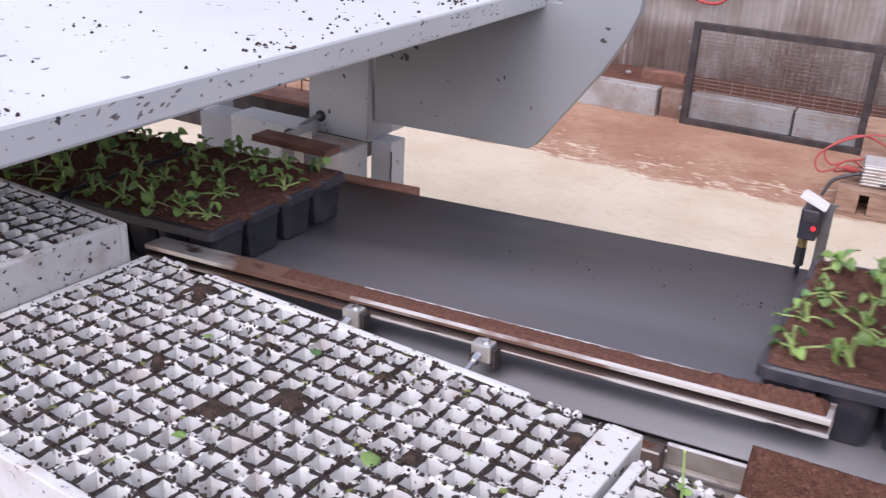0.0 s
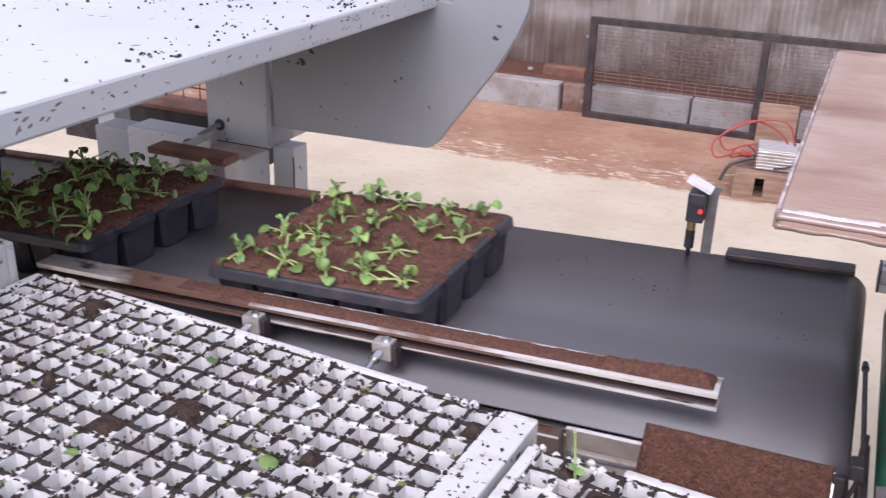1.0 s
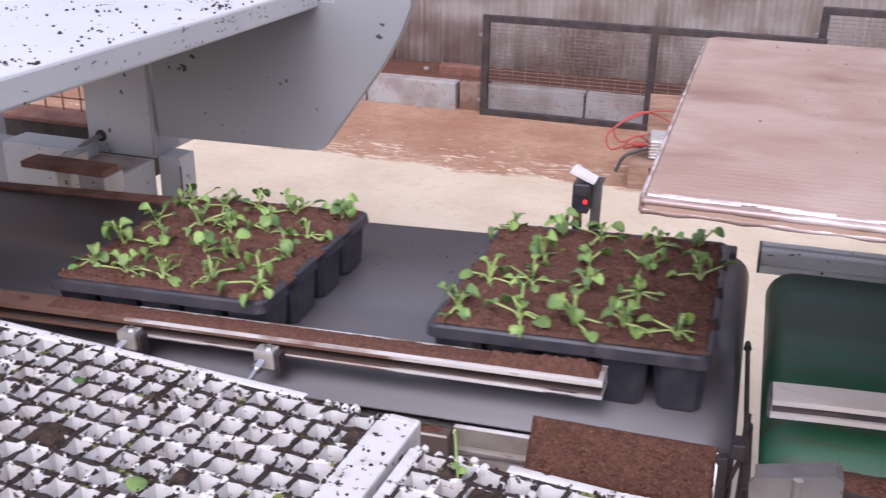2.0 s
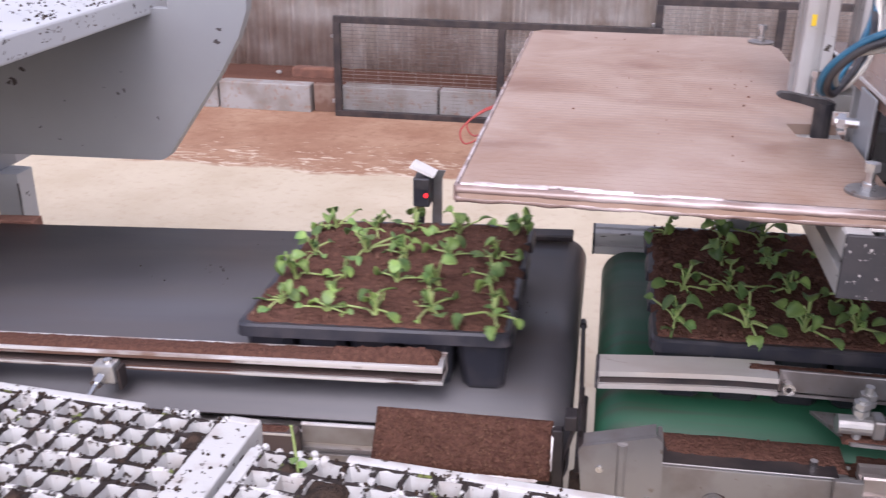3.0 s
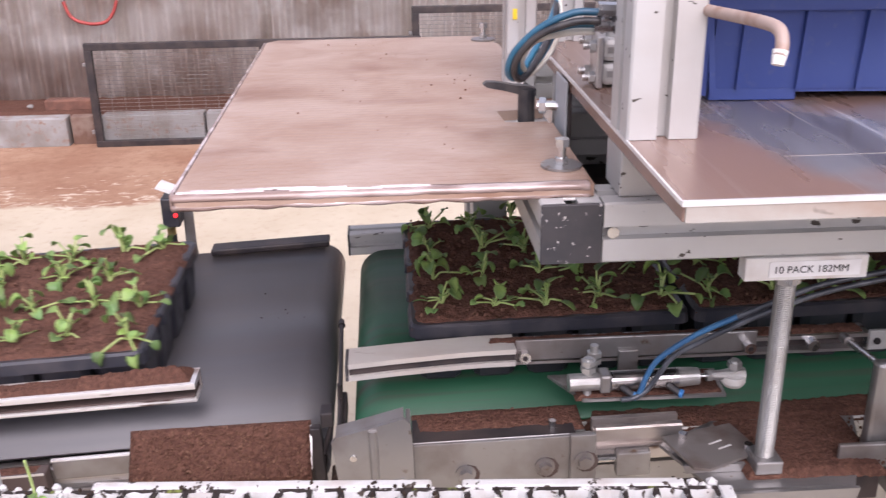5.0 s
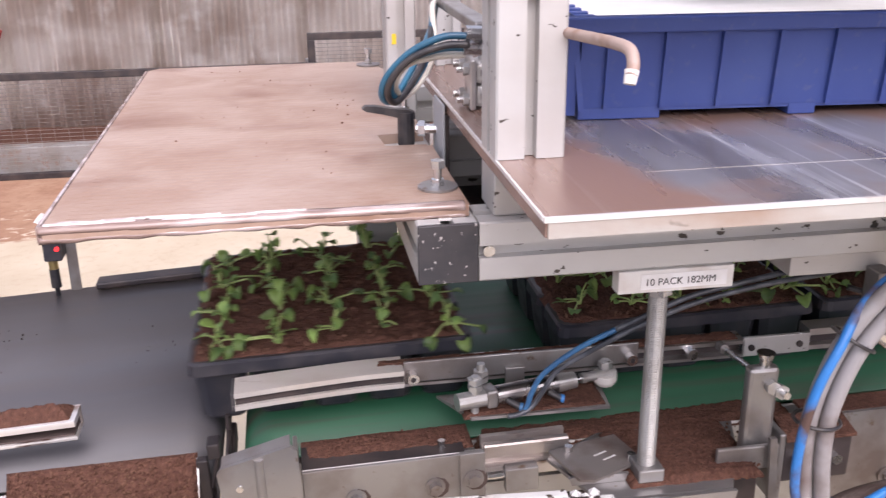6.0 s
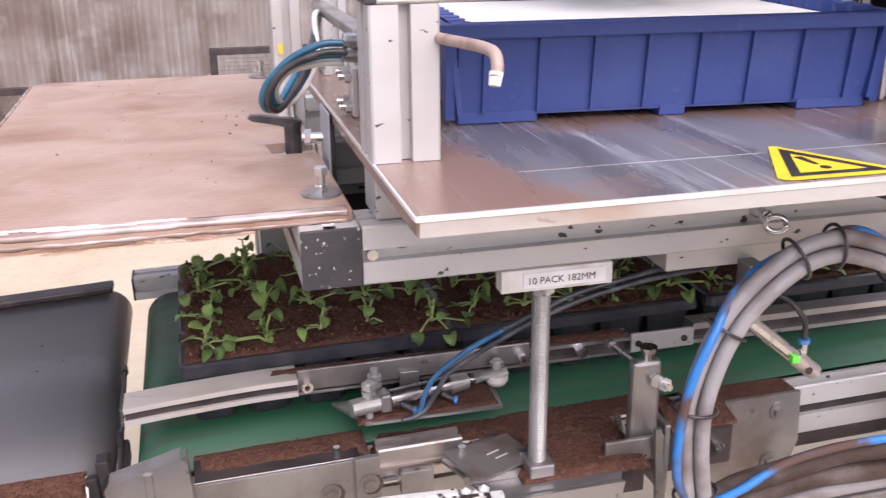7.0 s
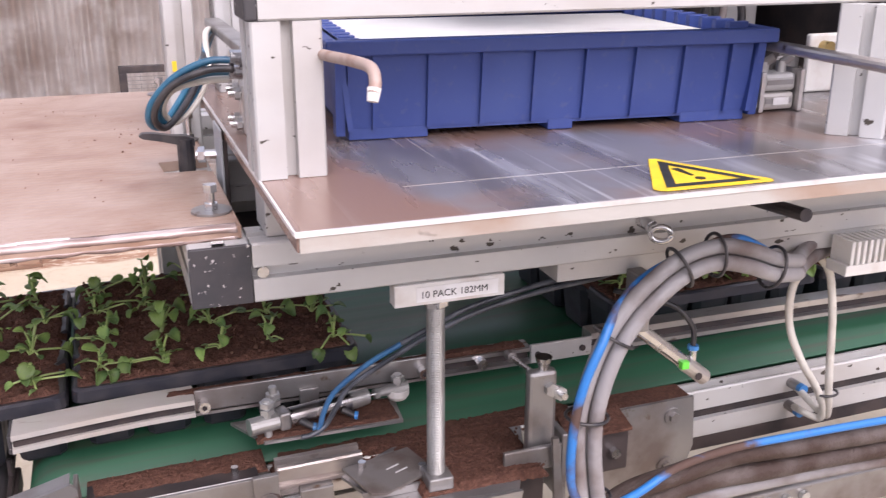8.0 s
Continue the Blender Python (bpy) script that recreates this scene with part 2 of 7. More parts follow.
    step = n.new("ShaderNodeMapRange")
    step.inputs["From Min"].default_value, step.inputs["From Max"].default_value = 0.545, 0.60
    l.new(edge, step.inputs["Value"])
    l.new(blend(step.outputs[0], cream, brown), p.inputs["Base Color"])
    b = n.new("ShaderNodeBump")
    b.inputs["Strength"].default_value, b.inputs["Distance"].default_value = 0.4, 0.01
    l.new(grain(15, 8, 0, 1)[1], b.inputs["Height"])
    l.new(b.outputs[0], p.inputs["Normal"])
    return m


DIRTY_HOSE = material("soil caked hose", (0.095, 0.075, 0.068), 0.7, second=(0.042, 0.023, 0.017), scale=16, low=0.40, high=0.58, bump=0.5, bump_scale=180)
FLOOR = floor_material()
def wall_material():
    """Weathered light-passing sheet: pale, streaked from top to bottom and splashed brown near the ground."""
    m = material("weathered corrugated sheet", (0.72, 0.675, 0.635), 0.5, second=(0.52, 0.44, 0.385), scale=2.6, low=0.42, high=0.66, stretch=(0.9, 1, 1.5),
                 fine=(0.82, 0.79, 0.76), fine_scale=5, fine_low=0.52, fine_high=0.72, bump=0.05, rand=0.09)
    n, l = m.node_tree.nodes, m.node_tree.links
    p = n["Principled BSDF"]
    col = p.inputs["Base Color"].links[0].from_socket
    geo = n.new("ShaderNodeNewGeometry")
    sep = n.new("ShaderNodeSeparateXYZ")
    l.new(geo.outputs["Position"], sep.inputs[0])
    splash = n.new("ShaderNodeTexNoise")
    splash.inputs["Scale"].default_value, splash.inputs["Detail"].default_value = 3.5, 8
    l.new(geo.outputs["Position"], splash.inputs["Vector"])
    low = n.new("ShaderNodeMapRange")
    low.inputs["From Min"].default_value, low.inputs["From Max"].default_value = 0.85, 0.15
    low.inputs["To Min"].default_value, low.inputs["To Max"].default_value = -0.42, 0.36
    l.new(sep.outputs["Z"], low.inputs["Value"])
    add = n.new("ShaderNodeMath")
    l.new(splash.outputs["Fac"], add.inputs[0])
    l.new(low.outputs[0], add.inputs[1])
    cut = n.new("ShaderNodeMapRange")
    cut.inputs["From Min"].default_value, cut.inputs["From Max"].default_value = 0.42, 0.95
    cut.inputs["To Max"].default_value = 0.92
    l.new(add.outputs[0], cut.inputs["Value"])
    mx = n.new("ShaderNodeMix")
    mx.data_type = "RGBA"
    l.new(cut.outputs[0], mx.inputs[0])
    l.new(col, mx.inputs[6])
    mx.inputs[7].default_value = (0.30, 0.185, 0.135, 1)
    l.new(mx.outputs[2], p.inputs["Base Color"])
    tr = n.new("ShaderNodeBsdfTranslucent")
    l.new(mx.outputs[2], tr.inputs["Color"])
    ms = n.new("ShaderNodeMixShader")
    ms.inputs[0].default_value = 0.4
    l.new(p.outputs[0], ms.inputs[1])
    l.new(tr.outputs[0], ms.inputs[2])
    l.new(ms.outputs[0], n["Material Output"].inputs["Surface"])
    return m


SHEET = wall_material()
DUSTY_CLEAR = material("dusty twin-wall sheet", (0.305, 0.192, 0.134), 0.42, second=(0.40, 0.297, 0.238), scale=8.0, low=0.30, high=0.70, stretch=(1, 1.25, 1), rough2=0.34,
                       bend=0.5, fine=(0.225, 0.122, 0.080), fine_scale=5.0, fine_low=0.56, fine_high=0.72, bump=0.30, bump_scale=60)
SHEET_EDGE = material("clear plastic film edge", (0.44, 0.365, 0.345), 0.14, second=(0.24, 0.165, 0.14), scale=32, low=0.42, high=0.58, stretch=(0.35, 1, 1), spec=0.8)
# Near-white colour that paints the highlights on the creased film.
FILM_GLINT = material("pale film for painted highlights", (0.72, 0.66, 0.65), 0.12, second=(0.50, 0.42, 0.40), scale=60, low=0.45, high=0.6, spec=0.9)


def table_material():
    """Bare steel with pale streaks and scratches, and brown soil film left between."""
    m = material("worn steel table top", (0.31, 0.305, 0.32), 0.30, 0.55, second=(0.17, 0.155, 0.155), scale=3.0, low=0.42, high=0.60, stretch=(3.5, 0.5, 1), rough2=0.24,
                 fine=(0.62, 0.63, 0.66), fine_scale=5.0, fine_low=0.55, fine_high=0.68, bump=0.03)
    n, l = m.node_tree.nodes, m.node_tree.links
    p = n["Principled BSDF"]
    col = p.inputs["Base Color"].links[0].from_socket
    co = n.new("ShaderNodeTexCoord")
    sc = n.new("ShaderNodeMapping")
    sc.inputs["Scale"].default_value = (60, 1.2, 1)
    l.new(co.outputs["Object"], sc.inputs["Vector"])
    scr = n.new("ShaderNodeTexNoise")
    scr.inputs["Scale"].default_value, scr.inputs["Detail"].default_value = 1.5, 4
    l.new(sc.outputs[0], scr.inputs["Vector"])
    r1 = n.new("ShaderNodeMapRange")
    r1.inputs["From Min"].default_value, r1.inputs["From Max"].default_value = 0.60, 0.68
    r1.inputs["To Max"].default_value = 0.6
    l.new(scr.outputs["Fac"], r1.inputs["Value"])
    a = n.new("ShaderNodeMix")
    a.data_type = "RGBA"
    l.new(r1.outputs[0], a.inputs[0])
    l.new(col, a.inputs[6])
    a.inputs[7].default_value = (0.80, 0.81, 0.83, 1)
    dirt = n.new("ShaderNodeTexNoise")
    dirt.inputs["Scale"].default_value, dirt.inputs["Detail"].default_value = 3.4, 9
    l.new(co.outputs["Object"], dirt.inputs["Vector"])
    sep = n.new("ShaderNodeSeparateXYZ")
    l.new(co.outputs["Object"], sep.inputs[0])
    side = n.new("ShaderNodeMapRange")
    side.inputs["From Min"].default_value, side.inputs["From Max"].default_value = 0.88, 0.98
    side.inputs["To Min"].default_value, side.inputs["To Max"].default_value = 0.22, 0.0
    l.new(sep.outputs["X"], side.inputs["Value"])
    rust = n.new("ShaderNodeMapRange")
    rust.inputs["From Min"].default_value, rust.inputs["From Max"].default_value = 1.38, 1.50
    rust.inputs["To Max"].default_value = 0.12
    l.new(sep.outputs["X"], rust.inputs["Value"])
    both = n.new("ShaderNodeMath")
    l.new(side.outputs[0], both.inputs[0])
    l.new(rust.outputs[0], both.inputs[1])
    ad = n.new("ShaderNodeMath")
    l.new(dirt.outputs["Fac"], ad.inputs[0])
    l.new(both.outputs[0], ad.inputs[1])
    r2 = n.new("ShaderNodeMapRange")
    r2.inputs["From Min"].default_value, r2.inputs["From Max"].default_value = 0.50, 0.60
    r2.inputs["To Max"].default_value = 0.9
    l.new(ad.outputs[0], r2.inputs["Value"])
    b = n.new("ShaderNodeMix")
    b.data_type = "RGBA"
    l.new(r2.outputs[0], b.inputs[0])
    l.new(a.outputs[2], b.inputs[6])
    b.inputs[7].default_value = (0.235, 0.138, 0.10, 1)
    l.new(b.outputs[2], p.inputs["Base Color"])
    mt = n.new("ShaderNodeMapRange")
    mt.inputs["To Min"].default_value, mt.inputs["To Max"].default_value = 0.55, 0.1
    l.new(r2.outputs[0], mt.inputs["Value"])
    l.new(mt.outputs[0], p.inputs["Metallic"])
    return m


TABLE_TOP = table_material()
CHIPPED = material("chipped pale paint", (0.39, 0.375, 0.345), 0.55, second=(0.30, 0.22, 0.17), scale=11, low=0.45, high=0.66, fine=(0.07, 0.05, 0.04), fine_scale=32, fine_low=0.66, fine_high=0.70, stretch=(0.6, 1, 1), bump=0.1)


# ---- mesh helpers ----
def add_box(bm, x0, x1, y0, y1, z0, z1, bevel=0.0):
    m = Matrix.Translation(((x0 + x1) / 2, (y0 + y1) / 2, (z0 + z1) / 2)) @ Matrix.Diagonal((x1 - x0, y1 - y0, z1 - z0, 1))
    r = bmesh.ops.create_cube(bm, size=1, matrix=m)
    if bevel:
        edges = list({e for v in r["verts"] for e in v.link_edges})
        bmesh.ops.bevel(bm, geom=edges, offset=bevel, segments=2, affect="EDGES", profile=0.5)
    return bm


def box(x0, x1, y0, y1, z0, z1, bevel=0.0):
    return add_box(bmesh.new(), x0, x1, y0, y1, z0, z1, bevel)


def add_rod(bm, a, b, r, r2=None, seg=14):
    a, b = Vector(a), Vector(b)
    m = Matrix.Translation((a + b) / 2) @ (b - a).to_track_quat("Z", "Y").to_matrix().to_4x4()
    bmesh.ops.create_cone(bm, cap_ends=True, segments=seg, radius1=r, radius2=r if r2 is None else r2, depth=(b - a).length, matrix=m)
    return bm


def rod(a, b, r, r2=None, seg=14):
    return add_rod(bmesh.new(), a, b, r, r2, seg)


def smooth_path(points, steps=8):
    """Catmull-Rom through the points."""
    p = [Vector(q) for q in points]
    p = [2 * p[0] - p[1]] + p + [2 * p[-1] - p[-2]]
    out = []
    for i in range(1, len(p) - 2):
        for k in range(steps):
            t = k / steps
            out.append(0.5 * (2 * p[i] + (p[i + 1] - p[i - 1]) * t + (2 * p[i - 1] - 5 * p[i] + 4 * p[i + 1] - p[i + 2]) * t * t
                              + (3 * p[i] - p[i - 1] - 3 * p[i + 1] + p[i + 2]) * t ** 3))
    return out + [p[-2]]


def add_tube(bm, points, r, seg=10, steps=8):
    path = smooth_path(points, steps)
    rings, up = [], Vector((0.13, 0.31, 0.94)).normalized()
    for i, q in enumerate(path):
        d = (path[min(i + 1, len(path) - 1)] - path[max(i - 1, 0)]).normalized()
        s = d.cross(up).normalized()
        up = s.cross(d).normalized()
        rings.append([bm.verts.new(q + r * (math.cos(2 * math.pi * k / seg) * s + math.sin(2 * math.pi * k / seg) * up)) for k in range(seg)])
    for a, b in zip(rings, rings[1:]):
        for k in range(seg):
            f = bm.faces.new((a[k], a[(k + 1) % seg], b[(k + 1) % seg], b[k]))
            f.smooth = True
    bm.faces.new(rings[0][::-1])
    bm.faces.new(rings[-1])
    return bm


def tube(points, r, seg=10, steps=8):
    return add_tube(bmesh.new(), points, r, seg, steps)


def add_prism(bm, outline, axis, lo, hi, mat=0):
    """Extrudes an outline (pairs in the two other axes, in order) along an axis."""
    def at(p, w):
        return {"x": (w, p[0], p[1]), "y": (p[0], w, p[1]), "z": (p[0], p[1], w)}[axis]
    a = [bm.verts.new(at(p, lo)) for p in outline]
    b = [bm.verts.new(at(p, hi)) for p in outline]
    n = len(outline)
    fs = [bm.faces.new(a[::-1]), bm.faces.new(b)] + [bm.faces.new((a[i], a[(i + 1) % n], b[(i + 1) % n], b[i])) for i in range(n)]
    for f in fs:
        f.material_index = mat
    bmesh.ops.recalc_face_normals(bm, faces=fs)
    return bm


def prism(outline, axis, lo, hi):
    return add_prism(bmesh.new(), outline, axis, lo, hi)


def slotted(w, h, cu, cv, slot=0.011, deep=0.010):
    """Outline of a slotted extrusion of w by h about (cu, cv), with one groove in the middle of each face."""
    a, b, s, r = w / 2, h / 2, slot / 2, 0.002
    q = [(-a + r, -b), (-s, -b), (-s, -b + deep), (s, -b + deep), (s, -b), (a - r, -b), (a, -b + r), (a, -s), (a - deep, -s), (a - deep, s), (a, s), (a, b - r),
         (a - r, b), (s, b), (s, b - deep), (-s, b - deep), (-s, b), (-a + r, b), (-a, b - r), (-a, s), (-a + deep, s), (-a + deep, -s), (-a, -s), (-a, -b + r)]
    return [(cu + u, cv + v) for u, v in q]


def finish(name, bm, mats, smooth=False):
    me = bpy.data.meshes.new(name)
    bm.to_mesh(me)
    bm.free()
    for m in (mats if isinstance(mats, (list, tuple)) else [mats]):
        me.materials.append(m)
    if smooth:
        for f in me.polygons:
            f.use_smooth = True
    return me


def part(name, bm, mat, parent, label="", smooth=False):
    ob = new(name, bm if isinstance(bm, bpy.types.Mesh) else finish(name, bm, mat, smooth))
    ob.parent = parent
    return tagged(ob, label)


def thing(name, label, category, m=None, group="", kind=""):
    ob = new(name)
    ob.empty_display_size = 0.05
    if m is not None:
        ob.matrix_basis = m
    return tagged(ob, label, category, group, kind)


def solid(name, bm, mat, label, category, group="", kind="", smooth=False):
    return tagged(new(name, finish(name, bm, mat, smooth)), label, category, group, kind)


def sheet_mesh(x0, x1, y0, y1, nx, ny, height):
    """A closed slab top: a grid whose z is height(x, y), with skirts down to height() - 0.02."""
    bm = bmesh.new()
    g = [[bm.verts.new((x0 + (x1 - x0) * i / nx, y0 + (y1 - y0) * j / ny, height(x0 + (x1 - x0) * i / nx, y0 + (y1 - y0) * j / ny))) for j in range(ny + 1)] for i in range(nx + 1)]
    for i in range(nx):
        for j in range(ny):
            bm.faces.new((g[i][j], g[i + 1][j], g[i + 1][j + 1], g[i][j + 1])).smooth = True
    return bm


def soil_heap(x0, x1, y0, y1, z, high, nx, ny, seed, edge=0.012):
    """A low ragged heap of soil lying on z."""
    def h(x, y):
        d = min(x - x0, x1 - x, y - y0, y1 - y)
        n = 0.7 * noise.noise(Vector((x * 38 + seed, y * 38, seed))) + 0.45 * noise.noise(Vector((x * 150, y * 150 + seed, 1.7))) + 0.4 * noise.noise(Vector((x * 330 + seed, y * 330, 4.1)))
        e = max(0.0, min(1.0, (d + 0.0015 * n) / edge))
        return -0.003 + (e ** 0.6) * (high * (0.78 + 0.34 * n) + 0.003) + z
    return sheet_mesh(x0, x1, y0, y1, nx, ny, h)


def crumb_mesh(count, x0, x1, y0, y1, z, seed, big):
    """Loose crumbs of many sizes over a rectangle, about the height z."""
    rng = random.Random(seed)
    bm = bmesh.new()
    for _ in range(count):
        q = rng.uniform(0.30, 1.0) ** 1.6 * big
        m = Matrix.Translation((rng.uniform(x0, x1), rng.uniform(y0, y1), z + rng.uniform(-0.3, 0.5) * q)) @ Euler((rng.random() * 3, rng.random() * 3, rng.random() * 3)).to_matrix().to_4x4()
        bmesh.ops.create_icosphere(bm, subdivisions=1, radius=q, matrix=m @ Matrix.Diagonal((1, rng.uniform(0.5, 1), rng.uniform(0.5, 0.9), 1)))
    return bm


SLOPE, SLOPE_2 = 0.05, 0.02
TILT, TILT_2 = math.degrees(math.atan(SLOPE)), math.degrees(math.atan(SLOPE_2))


def belt_z(x):
    """Height of both belts, which climb along x, the second less than the first."""
    return 0.809 + SLOPE * x if x < 0.6 else 0.839 + SLOPE_2 * (x - 0.6)


FLOOR_Z = 0.05

# ---- structure ----
def build_floor():
    bm = bmesh.new()
    bmesh.ops.create_grid(bm, x_segments=60, y_segments=60, size=1, matrix=Matrix.Translation((0, 2, FLOOR_Z)) @ Matrix.Diagonal((9, 9, 1, 1)))
    for v in bm.verts:
        v.co.z += 0.006 * noise.noise(v.co * 1.3) if v.co.y > 2.6 else 0
    solid("floor", bm, FLOOR, "pale sandy concrete floor strewn with brown soil", "floor", kind="structure")


def build_walls():
    # corrugated sheets along the far side, each lapped over the next
    wall = thing("wall_north", "weathered corrugated sheet wall stained with brown soil", "wall", kind="structure")
    pitch, deep, per, waves = 0.0745, 0.0185, 10, 11
    for k in range(14):
        bm = bmesh.new()
        low, high = [], []
        x0 = -0.903 + (k - 7) * pitch * waves
        for i in range((waves + 1) * per + 1):
            x = x0 + i * pitch / per
            y = 6.088 + (0.005 if k % 2 else 0.0) - deep * math.cos(2 * math.pi * i / per)
            low.append(bm.verts.new((x, y, FLOOR_Z + 0.145 + 0.008 * math.sin(k * 2.7) + 0.006 * noise.noise(Vector((x * 6, 0, 0))))))
            high.append(bm.verts.new((x, y, 2.3)))
        for i in range(len(low) - 1):
            bm.faces.new((low[i], low[i + 1], high[i + 1], high[i])).smooth = True
        bmesh.ops.solidify(bm, geom=bm.faces[:], thickness=0.002)
        part("sheet", bm, SHEET, wall)
    for name, b in (("wall_south", box(-6.2, 5.2, -4.2, -4.0, FLOOR_Z, 1.8)), ("wall_west", box(-6.2, -6.0, -4.0, 6.10, FLOOR_Z, 2.0)),
                    ("wall_east", box(5.0, 5.2, -4.0, 6.10, FLOOR_Z, 2.4))):
        solid(name, b, SHEET, "plain weathered sheet wall of the shed", "wall", kind="structure")
    s = solid("clay_slab", box(-1.285, -1.030, 5.80, 5.90, FLOOR_Z + 0.150, FLOOR_Z + 0.222, 0.010), SOILED_BRICK, "reddish clay slab half sunk in the soil bank", "slab")
    for v in s.data.vertices:
        v.co += 0.010 * noise.noise_vector(v.co * 11)
    # soil bank between kerb and sheet
    solid("soil_bank", soil_heap(-5.5, 4.5, 5.72, 6.12, FLOOR_Z + 0.13, 0.05, 260, 18, 3.0, 0.03), SOIL, "bank of brown soil along the sheet wall", "soil", kind="stuff")


def build_kerb():
    kerb = thing("kerb", "row of grey concrete kerb blocks along the wall", "kerb", kind="structure")
    rng = random.Random(4)
    # lengths of block along the wall, with one gap patched in soil stained concrete
    runs = [(-1.687 - 0.563 * k, 0.563, CONCRETE) for k in range(5)] + [(-1.126 + 0.004, 0.176, SOILED_CONCRETE)] + [(-0.944 + 0.568 * k, 0.568, CONCRETE) for k in range(9)]
    for i, (x, w, mat) in enumerate(runs):
        low = 0.022 if mat is SOILED_CONCRETE else 0.0
        b = box(0.004, w - 0.006, -0.05, 0.05 - low, 0, 0.165 - low * 0.4 + rng.uniform(-0.006, 0.006), 0.006)
        for v in b.verts:
            v.co += 0.004 * Vector((noise.noise(v.co * 9 + Vector((i, 0, 0))), noise.noise(v.co * 7 + Vector((0, i, 0))), 0))
        o = part("block", b, mat, kerb)
        o.matrix_basis = pose(x, 5.705 + low + rng.uniform(-0.008, 0.008), FLOOR_Z - 0.005, 0, 0, rng.uniform(-0.8, 0.8))


def build_mesh_panel(name, x0, x1, y, z0, z1, lean, mids, label, rows, cols):
    """A framed wire mesh panel that stands on z0 and leans back."""
    t = thing(name, label, "mesh panel", pose(x0, y, z0, -lean, 0, 0), group="wire mesh panels")
    w, h, s = x1 - x0, z1 - z0, 0.038
    part("top_rail", box(0, w, -0.015, 0.015, h - s, h, 0.003), DARK_STEEL_AND_SHADE, t)
    part("bottom_rail", box(0, w, -0.015, 0.015, 0, s * 0.9, 0.003), DARK_STEEL_AND_SHADE, t)
    for x in [0] + mids + [w - s]:
        part("upright", box(x, x + s * 1.05, -0.0152, 0.0152, s * 0.9, h - s, 0.003), DARK_STEEL_AND_SHADE, t)
    wires = bmesh.new()
    for i in range(1, rows):
        z = s + (h - 2 * s) * i / rows
        add_box(wires, s, w - s, -0.0010, 0.0010, z - 0.0010, z + 0.0010)
    for i in range(1, cols):
        x = s + (w - 2 * s) * i / cols
        add_box(wires, x - 0.0008, x + 0.0008, 0.0010, 0.0026, s, h - s)
    part("wire_mesh", wires, STEEL, t, "thin galvanised welded wire mesh")
    for z in (0.15 * h, 0.8 * h):
        part("hinge", box(-0.018, 0, -0.008, 0.008, z - 0.01, z + 0.01, 0.002), STEEL, t)
    return t


build_floor()
build_walls()
build_kerb()
build_mesh_panel("mesh_panel", -0.968, 0.83, 5.61, FLOOR_Z, 0.615, 0.8, [0.925], "dark steel framed wire mesh panel standing against the kerb", 24, 24)
build_mesh_panel("mesh_panel", 0.785, 1.9, 5.655, FLOOR_Z, 0.765, 0.8, [0.62], "taller dark steel framed wire mesh panel against the wall", 31, 15)


# ---- belt conveyors ----
def belt_loop(x0, x1, y0, y1, r, thick):
    """Closed belt round two rollers in its own flat space: top at z 0."""
    bm = bmesh.new()
    path = []
    n = 14
    for k in range(n + 1):
        a = math.pi / 2 - math.pi * k / n
        path.append((x1 - r + r * math.cos(a), -r + r * math.sin(a)))
    for k in range(n + 1):
        a = -math.pi / 2 - math.pi * k / n
        path.append((x0 + r + r * math.cos(a), -r + r * math.sin(a)))
    rings = []
    for (u, w) in path:
        rings.append([bm.verts.new((u, y0, w)), bm.verts.new((u, y1, w))])
    for i in range(len(rings)):
        a, b = rings[i], rings[(i + 1) % len(rings)]
        bm.faces.new((a[0], b[0], b[1], a[1])).smooth = True
    bmesh.ops.recalc_face_normals(bm, faces=bm.faces[:])
    bmesh.ops.solidify(bm, geom=bm.faces[:], thickness=thick)
    return bm


def conveyor_frame(bm, x0, x1, y, w=0.03, h=0.05, top=-0.012):
    return add_prism(bm, slotted(w, h, y, top - h / 2, 0.010, 0.008), "x", x0, x1)


